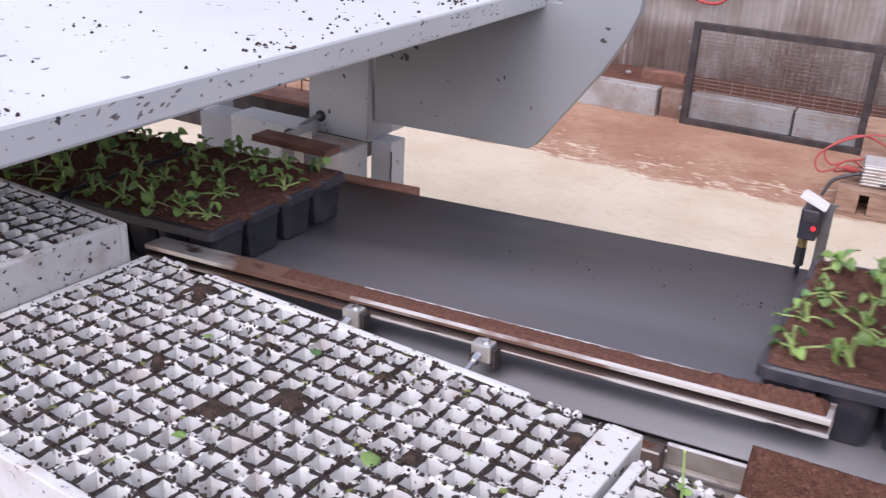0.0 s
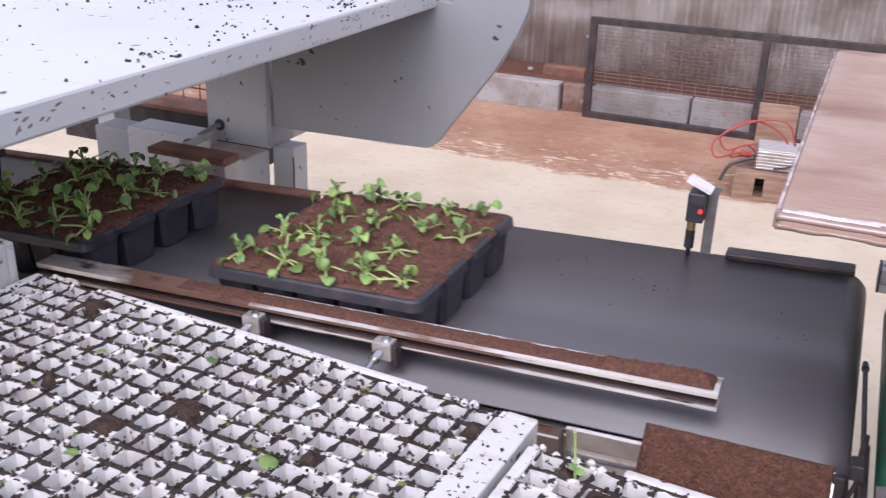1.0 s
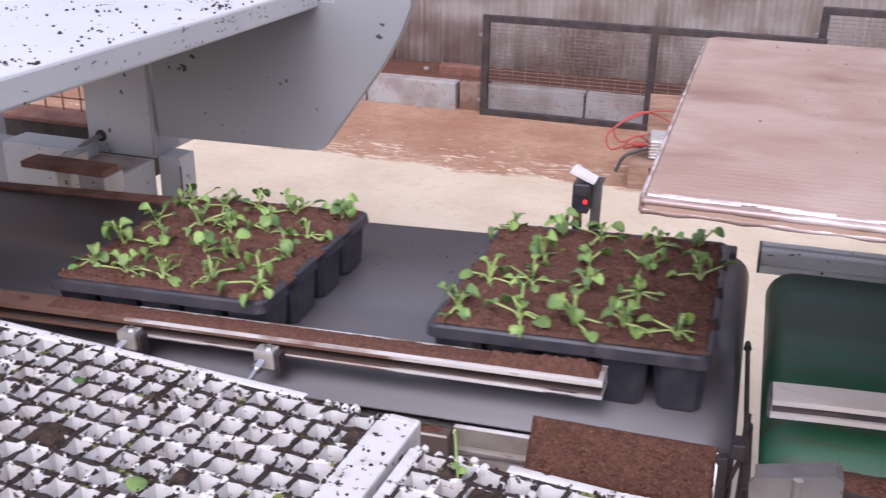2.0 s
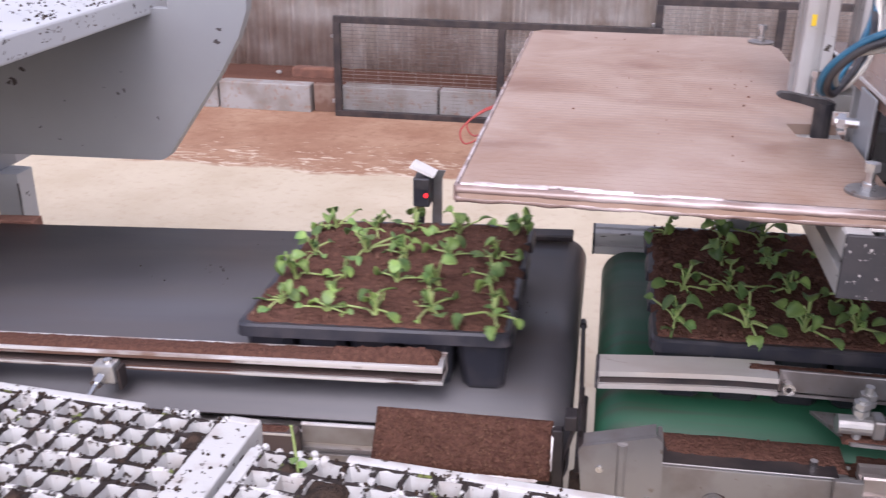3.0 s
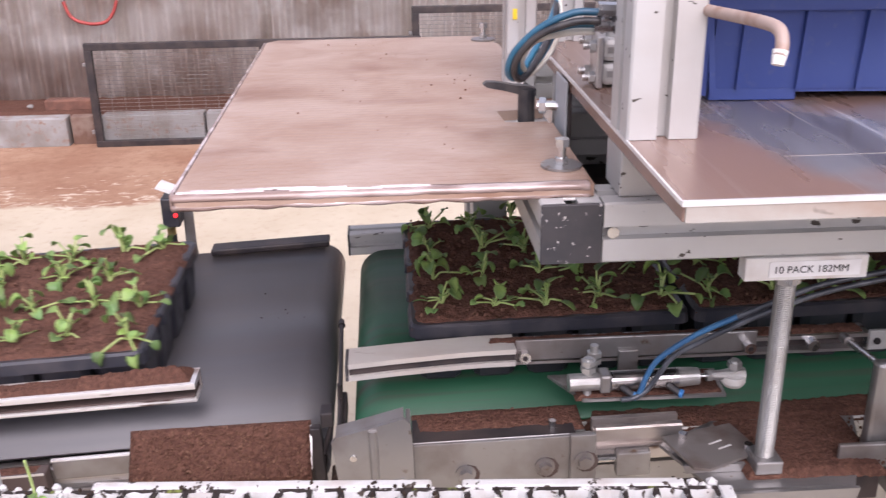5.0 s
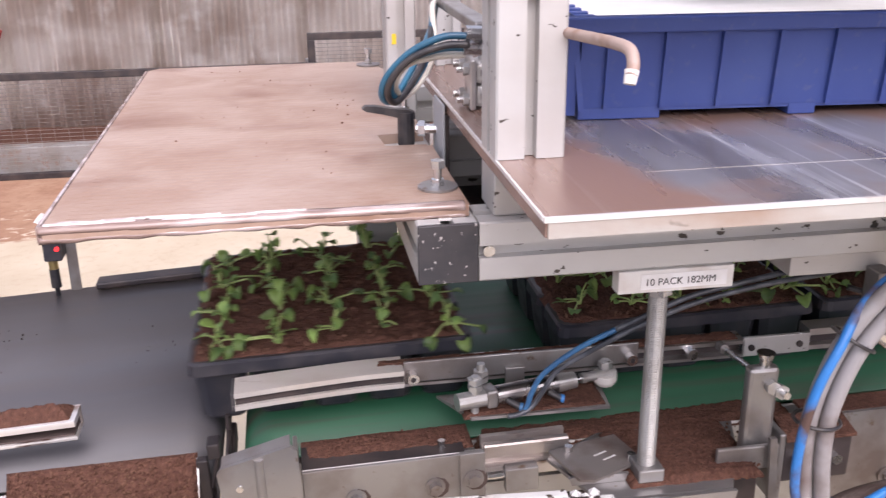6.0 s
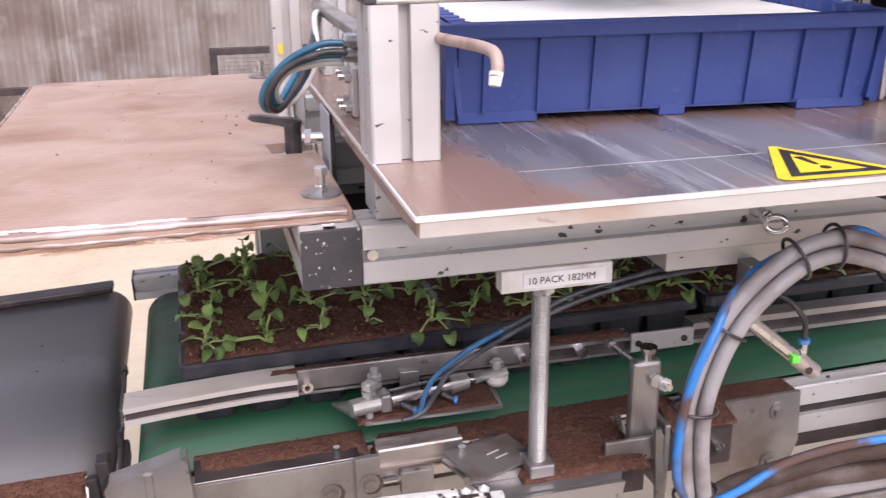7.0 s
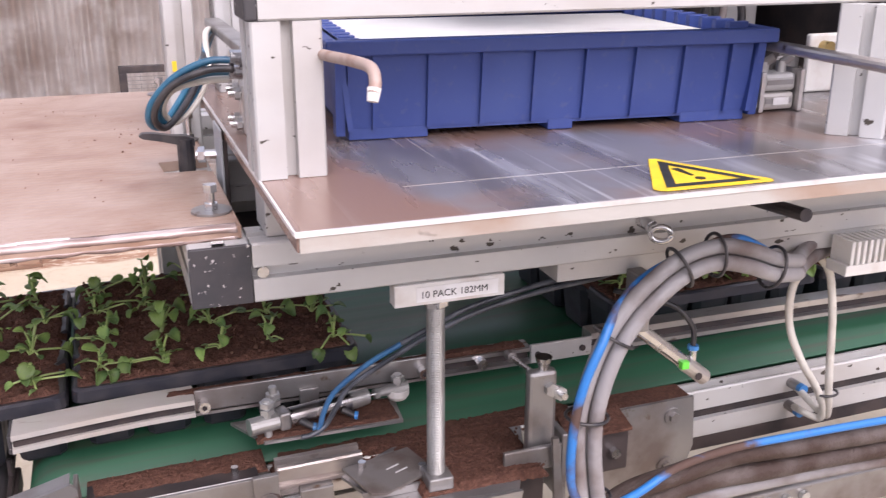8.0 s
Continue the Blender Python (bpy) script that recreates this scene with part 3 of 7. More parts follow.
def build_conveyors():
    c = thing("belt_conveyor", "conveyor with a worn dark grey belt climbing gently", "conveyor", pose(0, 0, belt_z(0), 0, -TILT, 0))
    part("belt", belt_loop(-2.9, 0.537, 1.376, 2.010, 0.042, 0.003), BELT, c, "dull dark grey rubber belt")
    part("side_frame", conveyor_frame(bmesh.new(), -2.85, 0.49, 1.3895, 0.031, 0.050, -0.018), ALU, c, "slotted aluminium side frame")
    part("side_frame", conveyor_frame(bmesh.new(), -2.85, 0.515, 2.028, 0.03, 0.055, -0.018), ALU, c, "slotted aluminium side frame")
    part("roller", rod((0.495, 1.379, -0.042), (0.495, 2.005, -0.042), 0.038, seg=24), DARK_STEEL_AND_SHADE, c)
    part("end_guard", box(0.517, 0.531, 1.362, 1.3745, -0.085, 0.012, 0.002), DARK_STEEL_AND_SHADE, c, "dark steel side guard")
    part("roller", rod((-2.855, 1.405, -0.042), (-2.855, 2.005, -0.042), 0.038, seg=24), STEEL, c)
    part("end_plate", box(0.30, 0.513, 1.985, 2.022, 0.002, 0.014, 0.003), DARK_STEEL_AND_SHADE, c, "dark steel edge plate crusted with soil")
    part("edge_strip", box(-1.6, -0.56, 2.012, 2.045, -0.016, 0.006, 0.002), BROWN_BOARD, c, "brown crusted strip along the belt")
    j = part("joint_plate", box(0.203, 0.330, 1.367, 1.3725, -0.031, -0.0055, 0.0015), STEEL, c, "plain grey joint plate")
    part("bright_edge", box(0.203, 0.330, 1.3664, 1.3722, -0.0054, -0.0030, 0.0006), BARE_EDGE, j)
    part("lower_strip", box(0.203, 0.50, 1.3655, 1.3720, -0.066, -0.046, 0.001), STEEL, c)
    part("dark_cover", box(-2.6, 0.200, 1.3500, 1.3725, -0.078, -0.0095, 0.003), SOILED_STEEL_AND_SHADE, c, "soiled brown cover strip")
    part("cover_lip", box(-2.6, 0.199, 1.3490, 1.3505, -0.0115, -0.0085, 0.0004), ALU_WORN, c, "thin pale lip")
    part("cover_soil", soil_heap(-0.70, 0.192, 1.3515, 1.3720, -0.0094, 0.0022, 240, 10, 17.0, 0.006), SOIL, c, "thin brown soil along the cover")
    part("tension_block", box(0.533, 0.548, 1.355, 1.378, 0.016, 0.036, 0.002), DARK_STEEL_AND_SHADE, c, "dark steel tension block")
    part("stay", rod((0.545, 1.366, 0.018), (0.531, 1.366, -0.028), 0.0028, seg=8), DARK_STEEL_AND_SHADE, c)
    for x in (-2.5, -0.9, 0.40):
        for y in (1.390, 2.028):
            part("leg", box(x - 0.02, x + 0.02, y - 0.012, y + 0.012, -(belt_z(x) - FLOOR_Z) + 0.002, -0.073), PROFILE, c)
    # guide rail in front, held by two clamp blocks
    g = thing("guide_rail", "aluminium guide rail covered with brown soil beside the belt", "guide rail", pose(0, 0, belt_z(0), 0, -TILT, 0))
    rail = [(1.412, 0.060), (1.453, 0.060), (1.453, 0.0350), (1.412, 0.0350), (1.412, 0.0395), (1.446, 0.0395), (1.446, 0.0525), (1.412, 0.0525)]
    part("rail", prism(rail, "x", -0.72, 0.378), RAIL_FILM, g, "channel shaped aluminium rail under dried soil")
    # dark strip at the back of the slot, painted in place of its shade
    part("slot_lining", box(-0.72, 0.3765, 1.4440, 1.4458, 0.0397, 0.0523), DARK_STEEL_AND_SHADE, g, "dark strip standing in for slot shade")
    # covers the lit lower flange so the slot floor looks shaded
    part("slot_soil", box(-0.72, 0.3755, 1.4150, 1.4438, 0.0397, 0.0420), SOILED_STEEL_AND_SHADE, g, "dark strip standing in for shade on the slot floor")
    for z0, z1, y0, y1 in ((0.0572, 0.0604, 1.4113, 1.4119), (0.0372, 0.0393, 1.4113, 1.4119), (0.0601, 0.0606, 1.4120, 1.4165), (0.0601, 0.0606, 1.4500, 1.4535)):
        part("bright_edge", box(-0.30, 0.3785, y0, y1, z0, z1), SCUFFED, g, "bare bright rail edge")
    for x in (-0.285, -0.070):
        k = part("clamp_block", box(x - 0.014, x + 0.016, 1.388, 1.411, 0.024, 0.052, 0.003), ZINC, g, "cast clamp block")
        part("bolt", rod((x + 0.004, 1.399, 0.052), (x + 0.004, 1.399, 0.056), 0.006, seg=6), CHROME, k)
        part("spindle", rod((x - 0.010, 1.24, -0.010), (x - 0.002, 1.389, 0.036), 0.0045), CHROME, k)
        part("nut", rod((x - 0.0035, 1.374, 0.0315), (x - 0.0025, 1.387, 0.0355), 0.008, seg=6), CHROME, k)
        part("bracket", box(x + 0.0165, x + 0.022, 1.392, 1.411, 0.014, 0.046, 0.002), DARK_STEEL_AND_SHADE, k)
    solid("spilt_soil", soil_heap(-0.44, 0.372, 1.4165, 1.4505, 0.0605, 0.0052, 380, 18, 5.0, 0.007), SOIL, "brown soil lying along the guide rail", "soil", kind="stuff").matrix_basis = pose(0, 0, belt_z(0), 0, -TILT, 0)
    solid("spilt_soil", soil_heap(0.225, 0.372, 1.4175, 1.4505, 0.0615, 0.017, 110, 28, 8.0, 0.018), SOIL, "small heap of brown soil on the rail end", "soil", kind="stuff").matrix_basis = pose(0, 0, belt_z(0), 0, -TILT, 0)
    # soil catch tray at the end of the belt
    t = thing("catch_plate", "sloping steel plate caked with brown soil beside the belt end", "plate", pose(0, 1.372, 0.841, 48.5, -TILT * 0.4, 0))
    part("plate", prism([(0.303, -0.072), (0.500, -0.072), (0.5185, -0.056), (0.5185, -0.004), (0.303, -0.004)], "z", -0.006, -0.002), STEEL, t, "bent steel plate with a bright edge")
    part("soil", soil_heap(0.300, 0.5175, -0.0690, 0.003, -0.002, 0.008, 190, 76, 2.0, 0.006), SOIL, t, "loose brown peat soil")
    part("bracket", box(0.36, 0.47, -0.055, -0.049, -0.030, -0.0062, 0.001), STEEL, t)
    crumb = crumb_mesh(900, 0.305, 0.513, -0.065, 0.0, 0.0052, 57, 0.0027)
    part("loose_soil", crumb, CRUMB_SOIL, t)
    # second conveyor
    d = thing("belt_conveyor", "conveyor with a shiny green belt dusted with soil", "conveyor", pose(0, 0, 0.827, 0, -TILT_2, 0))
    part("belt", belt_loop(0.566, 3.2, 1.365, 1.955, 0.045, 0.003), GREEN_BELT, d, "glossy green belt")
    part("roller", rod((0.611, 1.37, -0.045), (0.611, 1.95, -0.045), 0.041, seg=24), STEEL, d)
    part("roller", rod((3.155, 1.37, -0.045), (3.155, 1.95, -0.045), 0.041, seg=24), STEEL, d)
    part("side_frame", prism(slotted(0.05, 0.040, 1.985, 0.010), "x", 0.551, 3.1), PROFILE, d, "slotted aluminium side frame")
    part("end_cap", box(0.547, 0.551, 1.960, 2.010, -0.010, 0.030, 0.001), CAP, d)
    part("side_frame", prism(slotted(0.03, 0.074, 1.347, -0.040, 0.016), "x", 0.66, 3.1), PROFILE, d, "slotted aluminium side frame")
    # slot shade put in as a dark strip
    part("slot_lining", box(0.662, 3.098, 1.3396, 1.3410, -0.0478, -0.0322), DARK_STEEL_AND_SHADE, d, "dark strip standing in for slot shade")
    part("under_strip", box(0.70, 3.05, 1.336, 1.358, -0.100, -0.0782, 0.002), DARK_STEEL_AND_SHADE, d, "dark strip under the side frame")
    part("side_plate", box(0.640, 0.835, 1.300, 1.305, -0.08, 0.017, 0.001), STEEL, d, "bolted steel side plate")
    part("top_angle", box(0.640, 0.832, 1.3052, 1.362, 0.009, 0.013, 0.001), DARK_STEEL_AND_SHADE, d)
    part("bright_edge", box(0.640, 0.830, 1.3044, 1.3052, 0.0120, 0.0175), BARE_EDGE, d, "bare bright plate edge")
    part("stud", rod((0.806, 1.325, 0.012), (0.806, 1.325, 0.024), 0.0045, seg=8), CHROME, d)
    part("side_plate", box(0.822, 0.852, 1.292, 1.2995, -0.08, 0.022, 0.001), STEEL, d)
    for x, zz in ((0.70, -0.025), (0.793, -0.022), (0.838, -0.012)):
        b = part("bolt", rod((x, 1.300 if x < 0.83 else 1.292, zz), (x, 1.290 if x < 0.83 else 1.284, zz), 0.008, seg=6), STEEL, d, "soiled hexagon bolt")
        part("smudge", rod((x + 0.003, 1.3000 if x < 0.83 else 1.2920, zz - 0.002), (x + 0.003, 1.2994 if x < 0.83 else 1.2914, zz - 0.002), 0.0140, seg=9), SOILED_STEEL_AND_SHADE, b, "ring of soil")
        part("washer", rod((x, 1.2993 if x < 0.83 else 1.2913, zz), (x, 1.298 if x < 0.83 else 1.290, zz), 0.012), STEEL, b)
    part("slotted_bar", prism(slotted(0.03, 0.046, 1.3165, 0.000, 0.012), "x", 0.853, 0.955), ALU, d)
    part("adjuster", rod((0.854, 1.294, -0.012), (0.885, 1.294, -0.012), 0.005, seg=8), CHROME, d)
    part("adjuster_block", box(0.875, 0.915, 1.286, 1.301, -0.034, -0.002, 0.002), STEEL, d)
    # bent end bracket
    e = prism([(0.550, 0.050), (0.555, 0.057), (0.600, 0.068), (0.631, 0.076), (0.638, 0.069), (0.640, 0.02), (0.638, -0.08), (0.562, -0.08)], "y", 1.264, 1.269)
    add_box(e, 0.6335, 0.6385, 1.2695, 1.2995, -0.08, 0.068, 0.001)
    add_prism(e, [(0.555, 0.057), (0.600, 0.068), (0.631, 0.076), (0.631, 0.0735), (0.600, 0.0655), (0.555, 0.0545)], "y", 1.2695, 1.290)
    part("end_bracket", e, STEEL, d, "bent dull steel bracket")
    for x in (0.9, 2.9):
        for y in (1.347, 1.985):
            part("leg", box(x - 0.02, x + 0.02, y - 0.018, y + 0.018, -(belt_z(x) - FLOOR_Z) + 0.002, -0.1005 if y < 1.5 else -0.011), PROFILE, d)
    solid("spilt_soil", soil_heap(0.640, 0.845, 1.326, 1.380, 0.0115, 0.006, 120, 40, 11.0, 0.018), SOIL, "brown soil on the conveyor side", "soil", kind="stuff").matrix_basis = pose(0, 0, 0.827, 0, -TILT_2, 0)
    solid("spilt_soil", soil_heap(0.85, 1.262, 1.330, 1.388, -0.004, 0.007, 220, 34, 14.0, 0.016), SOIL, "brown soil along the green belt edge", "soil", kind="stuff").matrix_basis = pose(0, 0, 0.827, 0, -TILT_2, 0)
    part("bracket_rib", rod((0.596, 1.2640, -0.078), (0.596, 1.2640, 0.064), 0.0050, seg=12), STEEL, d, "pressed rib of the bracket")
    for x, z in ((0.573, 0.030), (0.626, -0.004)):
        part("bracket_screw", rod((x, 1.264, z), (x, 1.2622, z), 0.0040, seg=10), CHROME, d)
    # dark rod lying in the gap between the belts, on its soil caked holder
    q = thing("gap_rod", "dark steel rod with a rounded end lying between the belts", "rod")
    part("shank", rod((0.543, 1.690, 0.822), (0.550, 1.40, 0.822), 0.0034, seg=10), DARK_STEEL_AND_SHADE, q)
    part("head", rod((0.5425, 1.708, 0.822), (0.543, 1.690, 0.822), 0.0042, 0.0056, seg=12), DARK_STEEL_AND_SHADE, q)
    part("holder", box(0.5455, 0.5570, 1.355, 1.500, 0.790, 0.818, 0.003), DARK_STEEL_AND_SHADE, q, "dark steel holder")
    part("pin", rod((0.5485, 1.47, 0.812), (0.5485, 1.47, 0.846), 0.0042, 0.0034, seg=10), DARK_STEEL_AND_SHADE, q)
    part("foot", prism([(1.355, 0.790), (1.44, 0.790), (1.42, FLOOR_Z), (1.38, FLOOR_Z)], "x", 0.5462, 0.5562), DARK_STEEL_AND_SHADE, q)
    part("soil", soil_heap(0.540, 0.560, 1.325, 1.372, 0.788, 0.020, 20, 40, 83.0, 0.012), DARK_SOIL, q, "dark soil caked on the holder")


build_conveyors()


# ---- hood machine over the first belt ----
def build_hood():
    h = thing("machine_hood", "white painted sheet metal table speckled with soil above the belt", "machine")
    part("top_plate", box(-1.75, -0.503, 0.93, 2.72, 1.119, 1.170, 0.006), WHITE_PAINT, h, "white plate sprinkled with soil crumbs")
    # grey apron with a sloping, rounded end
    o = [(-1.045, 1.117), (-1.045, 0.722)]
    for a in range(0, 7):
        t = math.radians(-90 + a * 8)
        o.append((-0.575 + 0.045 * math.cos(t), 0.777 + 0.045 * math.sin(t)))
    o += [(-0.382, 0.965), (-0.328, 1.055), (-0.302, 1.12), (-0.292, 1.22), (-0.292, 1.45), (-0.501, 1.45), (-0.501, 1.117)]
    apron = prism(o, "y", 2.600, 2.635)
    # lean added to turn the hopper side from the light; pivot keeps its outline
    pivot = Vector((0.43, 0.36, 1.49))
    for v in apron.verts:
        v.co = pivot + (v.co - pivot) * (1 - 0.111 * max(0.0, v.co.z - 0.722))
    part("apron", apron, GREY_PAINT, h, "grey painted hopper side with a lean added to darken it")
    part("apron_fold", box(-1.060, -1.046, 2.585, 2.70, 0.665, 1.117, 0.002), GREY_PAINT, h)
    part("side_box", box(-1.275, -1.061, 2.595, 2.80, 0.655, 1.117, 0.004), WHITE_PAINT, h, "white sheet metal box with a cable hole")
    part("cable_hole", rod((-1.231, 2.596, 0.704), (-1.231, 2.592, 0.704), 0.017, seg=20), DARK_TUBE, h, "black rubber grommet")
    part("cable", tube([(-1.231, 2.593, 0.704), (-1.240, 2.565, 0.701), (-1.252, 2.52, 0.686), (-1.258, 2.485, 0.668)], 0.0065), GREY_HOSE, h, "grey cable")
    part("leg", box(-1.058, -0.988, 2.605, 2.68, FLOOR_Z, 0.664, 0.003), WHITE_PAINT, h, "white painted leg")
    part("leg", box(-1.74, -1.67, 0.95, 1.02, FLOOR_Z, 1.117, 0.003), WHITE_PAINT, h)
    part("leg", box(-1.74, -1.67, 2.64, 2.71, FLOOR_Z, 1.117, 0.003), WHITE_PAINT, h)
    part("pedestal", box(-1.238, -1.062, 2.45, 2.594, FLOOR_Z, 0.6545, 0.004), WHITE_PAINT, h, "white painted pedestal with a dusty top")
    part("pedestal_dust", soil_heap(-1.234, -1.066, 2.454, 2.590, 0.6548, 0.0012, 40, 34, 71.0, 0.01), DUST, h, "reddish dust on the pedestal")
    part("recess", box(-1.62, -1.4905, 2.50, 2.594, 0.40, 0.672, 0.003), GREY_PAINT, h)
    for z0, z1 in ((0.57, 0.64), (0.47, 0.57)):
        part("wire", tube([(-0.985, 2.600, z0), (-0.984, 2.600, (z0 + z1) / 2), (-0.986, 2.601, z1)], 0.0022, 6, 3), DARK_TUBE, h, "thin dark wire")
    part("cross_beam", box(-1.490, -1.239, 2.49, 2.594, 0.40, 0.690, 0.008), WHITE_PAINT, h, "white painted cross beam")
    part("beam_hole", rod((-1.262, 2.489, 0.664), (-1.262, 2.483, 0.664), 0.021, seg=24), DARK_TUBE, h, "dark round opening")
    part("dark_rail", box(-2.1, -1.28, 2.85, 2.95, 0.48, 0.635, 0.004), DARK_STEEL_AND_SHADE, h)
    part("rail_ledge", box(-2.1, -1.28, 2.84, 2.98, 0.6355, 0.650, 0.003), BROWN_BOARD, h, "rusty brown ledge")
    for z in (0.690, 0.745):
        part("fence_wire", rod((-2.1, 2.96, z), (-1.28, 2.96, z), 0.003, seg=6), BROWN_BOARD, h)
    for i in range(12):
        part("fence_wire", rod((-2.07 + i * 0.07, 2.957, 0.650), (-2.07 + i * 0.07, 2.957, 0.80), 0.0025, seg=6), BROWN_BOARD, h)
    b = thing("guide_board", "brown stained board on an aluminium bracket beside the belt", "board")
    bb = prism([(2.085, 0.785), (2.145, 0.785), (2.145, 0.80), (2.085, 0.80)], "x", -1.06, -0.842)
    part("board", bb, BROWN_BOARD, b)
    part("bracket", box(-0.905, -0.838, 2.0835, 2.155, 0.735, 0.7845, 0.002), PROFILE, b, "slotted aluminium bracket")
    part("support", box(-1.02, -0.98, 2.146, 2.22, 0.05, 0.795, 0.002), PROFILE, b)


build_hood()


# ---- light barrier ----
def build_sensor():
    s = thing("light_sensor", "black light sensor with a red lamp on a steel bracket", "sensor", pose(0.25, 1.985, 0))
    part("bracket", prism([(0.004, 0.78), (0.022, 0.78), (0.022, 0.935), (0.028, 0.95), (0.004, 0.95)], "y", 0.018, 0.021), STEEL, s, "bent steel strip")
    b = part("housing", box(-0.024, 0.006, -0.022, 0.018, 0.892, 0.946, 0.003), BLACK_PLASTIC, s)
    lamp = bpy.data.materials.new("red lamp")
    lamp.use_nodes = True
    p = lamp.node_tree.nodes["Principled BSDF"]
    p.inputs["Base Color"].default_value = (0.6, 0.01, 0.01, 1)
    p.inputs["Emission Color"].default_value = (1.0, 0.03, 0.03, 1)
    p.inputs["Emission Strength"].default_value = 1.0
    part("lamp", rod((0.0, -0.022, 0.915), (0.0, -0.0250, 0.915), 0.0038), lamp, b, "glowing red indicator lamp")
    part("lens_plate", box(-0.020, 0.004, -0.0235, -0.0222, 0.925, 0.943), DARK_TUBE, b)
    part("cover", prism([(-0.031, 0.964), (-0.026, 0.968), (0.014, 0.950), (0.011, 0.947)], "y", -0.021, 0.019), WHITE_PLASTIC, s, "white sloping cover")
    part("connector", rod((-0.015, 0, 0.872), (-0.015, 0, 0.892), 0.008), BRASS, s, "brass coloured plug nut")
    part("plug", rod((-0.015, 0, 0.838), (-0.015, 0, 0.872), 0.0085), DARK_TUBE, s)
    part("cable", tube([(-0.015, 0, 0.84), (-0.015, 0.01, 0.79), (-0.01, 0.04, 0.70), (0, 0.05, 0.5)], 0.004), DARK_TUBE, s)


build_sensor()


# ---- loading table on an extrusion frame ----
def hex_bolt(parent, x, y, z, r=0.0078, high=0.03, washer=0.021):
    b = part("bolt", rod((x, y, z + high - 0.008), (x, y, z + high), r, seg=6), CHROME, parent, "zinc plated hexagon bolt")
    part("shank", rod((x, y, z), (x, y, z + high - 0.008), r * 0.55), CHROME, b)
    part("nut", rod((x, y, z + 0.003), (x, y, z + 0.010), r * 0.95, seg=6), CHROME, b)
    part("washer", rod((x, y, z + 0.0005), (x, y, z + 0.003), washer, seg=24), STEEL, b)
    return b


def warning_sticker():
    t = thing("warning_sticker", "yellow triangular warning sticker with a black border on the steel table", "sticker", pose(0, 0, 1.2508, 0, 0, 0))
    a = [(1.157, 1.014), (1.163, 1.011), (1.272, 1.009), (1.276, 1.015), (1.216, 1.120), (1.209, 1.121), (1.154, 1.020)]
    part("backing", prism(a, "z", 0, 0.0006), YELLOW, t)
    inner, outer = [(1.1815, 1.0275), (1.249, 1.026), (1.2125, 1.091)], [(1.167, 1.019), (1.264, 1.0165), (1.2125, 1.110)]
    bm = bmesh.new()
    for i in range(3):
        q = [outer[i], outer[(i + 1) % 3], inner[(i + 1) % 3], inner[i]]
        bm.faces.new([bm.verts.new((u, v, 0.0010)) for u, v in q])
    part("border", bm, INK, t, "black border")
    part("mark", prism([(1.208, 1.078), (1.216, 1.078), (1.2155, 1.050), (1.2115, 1.050)], "z", 0.0006, 0.0011), INK, t)
    part("dot", rod((1.2145, 1.039, 0.0006), (1.2145, 1.039, 0.0011), 0.005), INK, t)


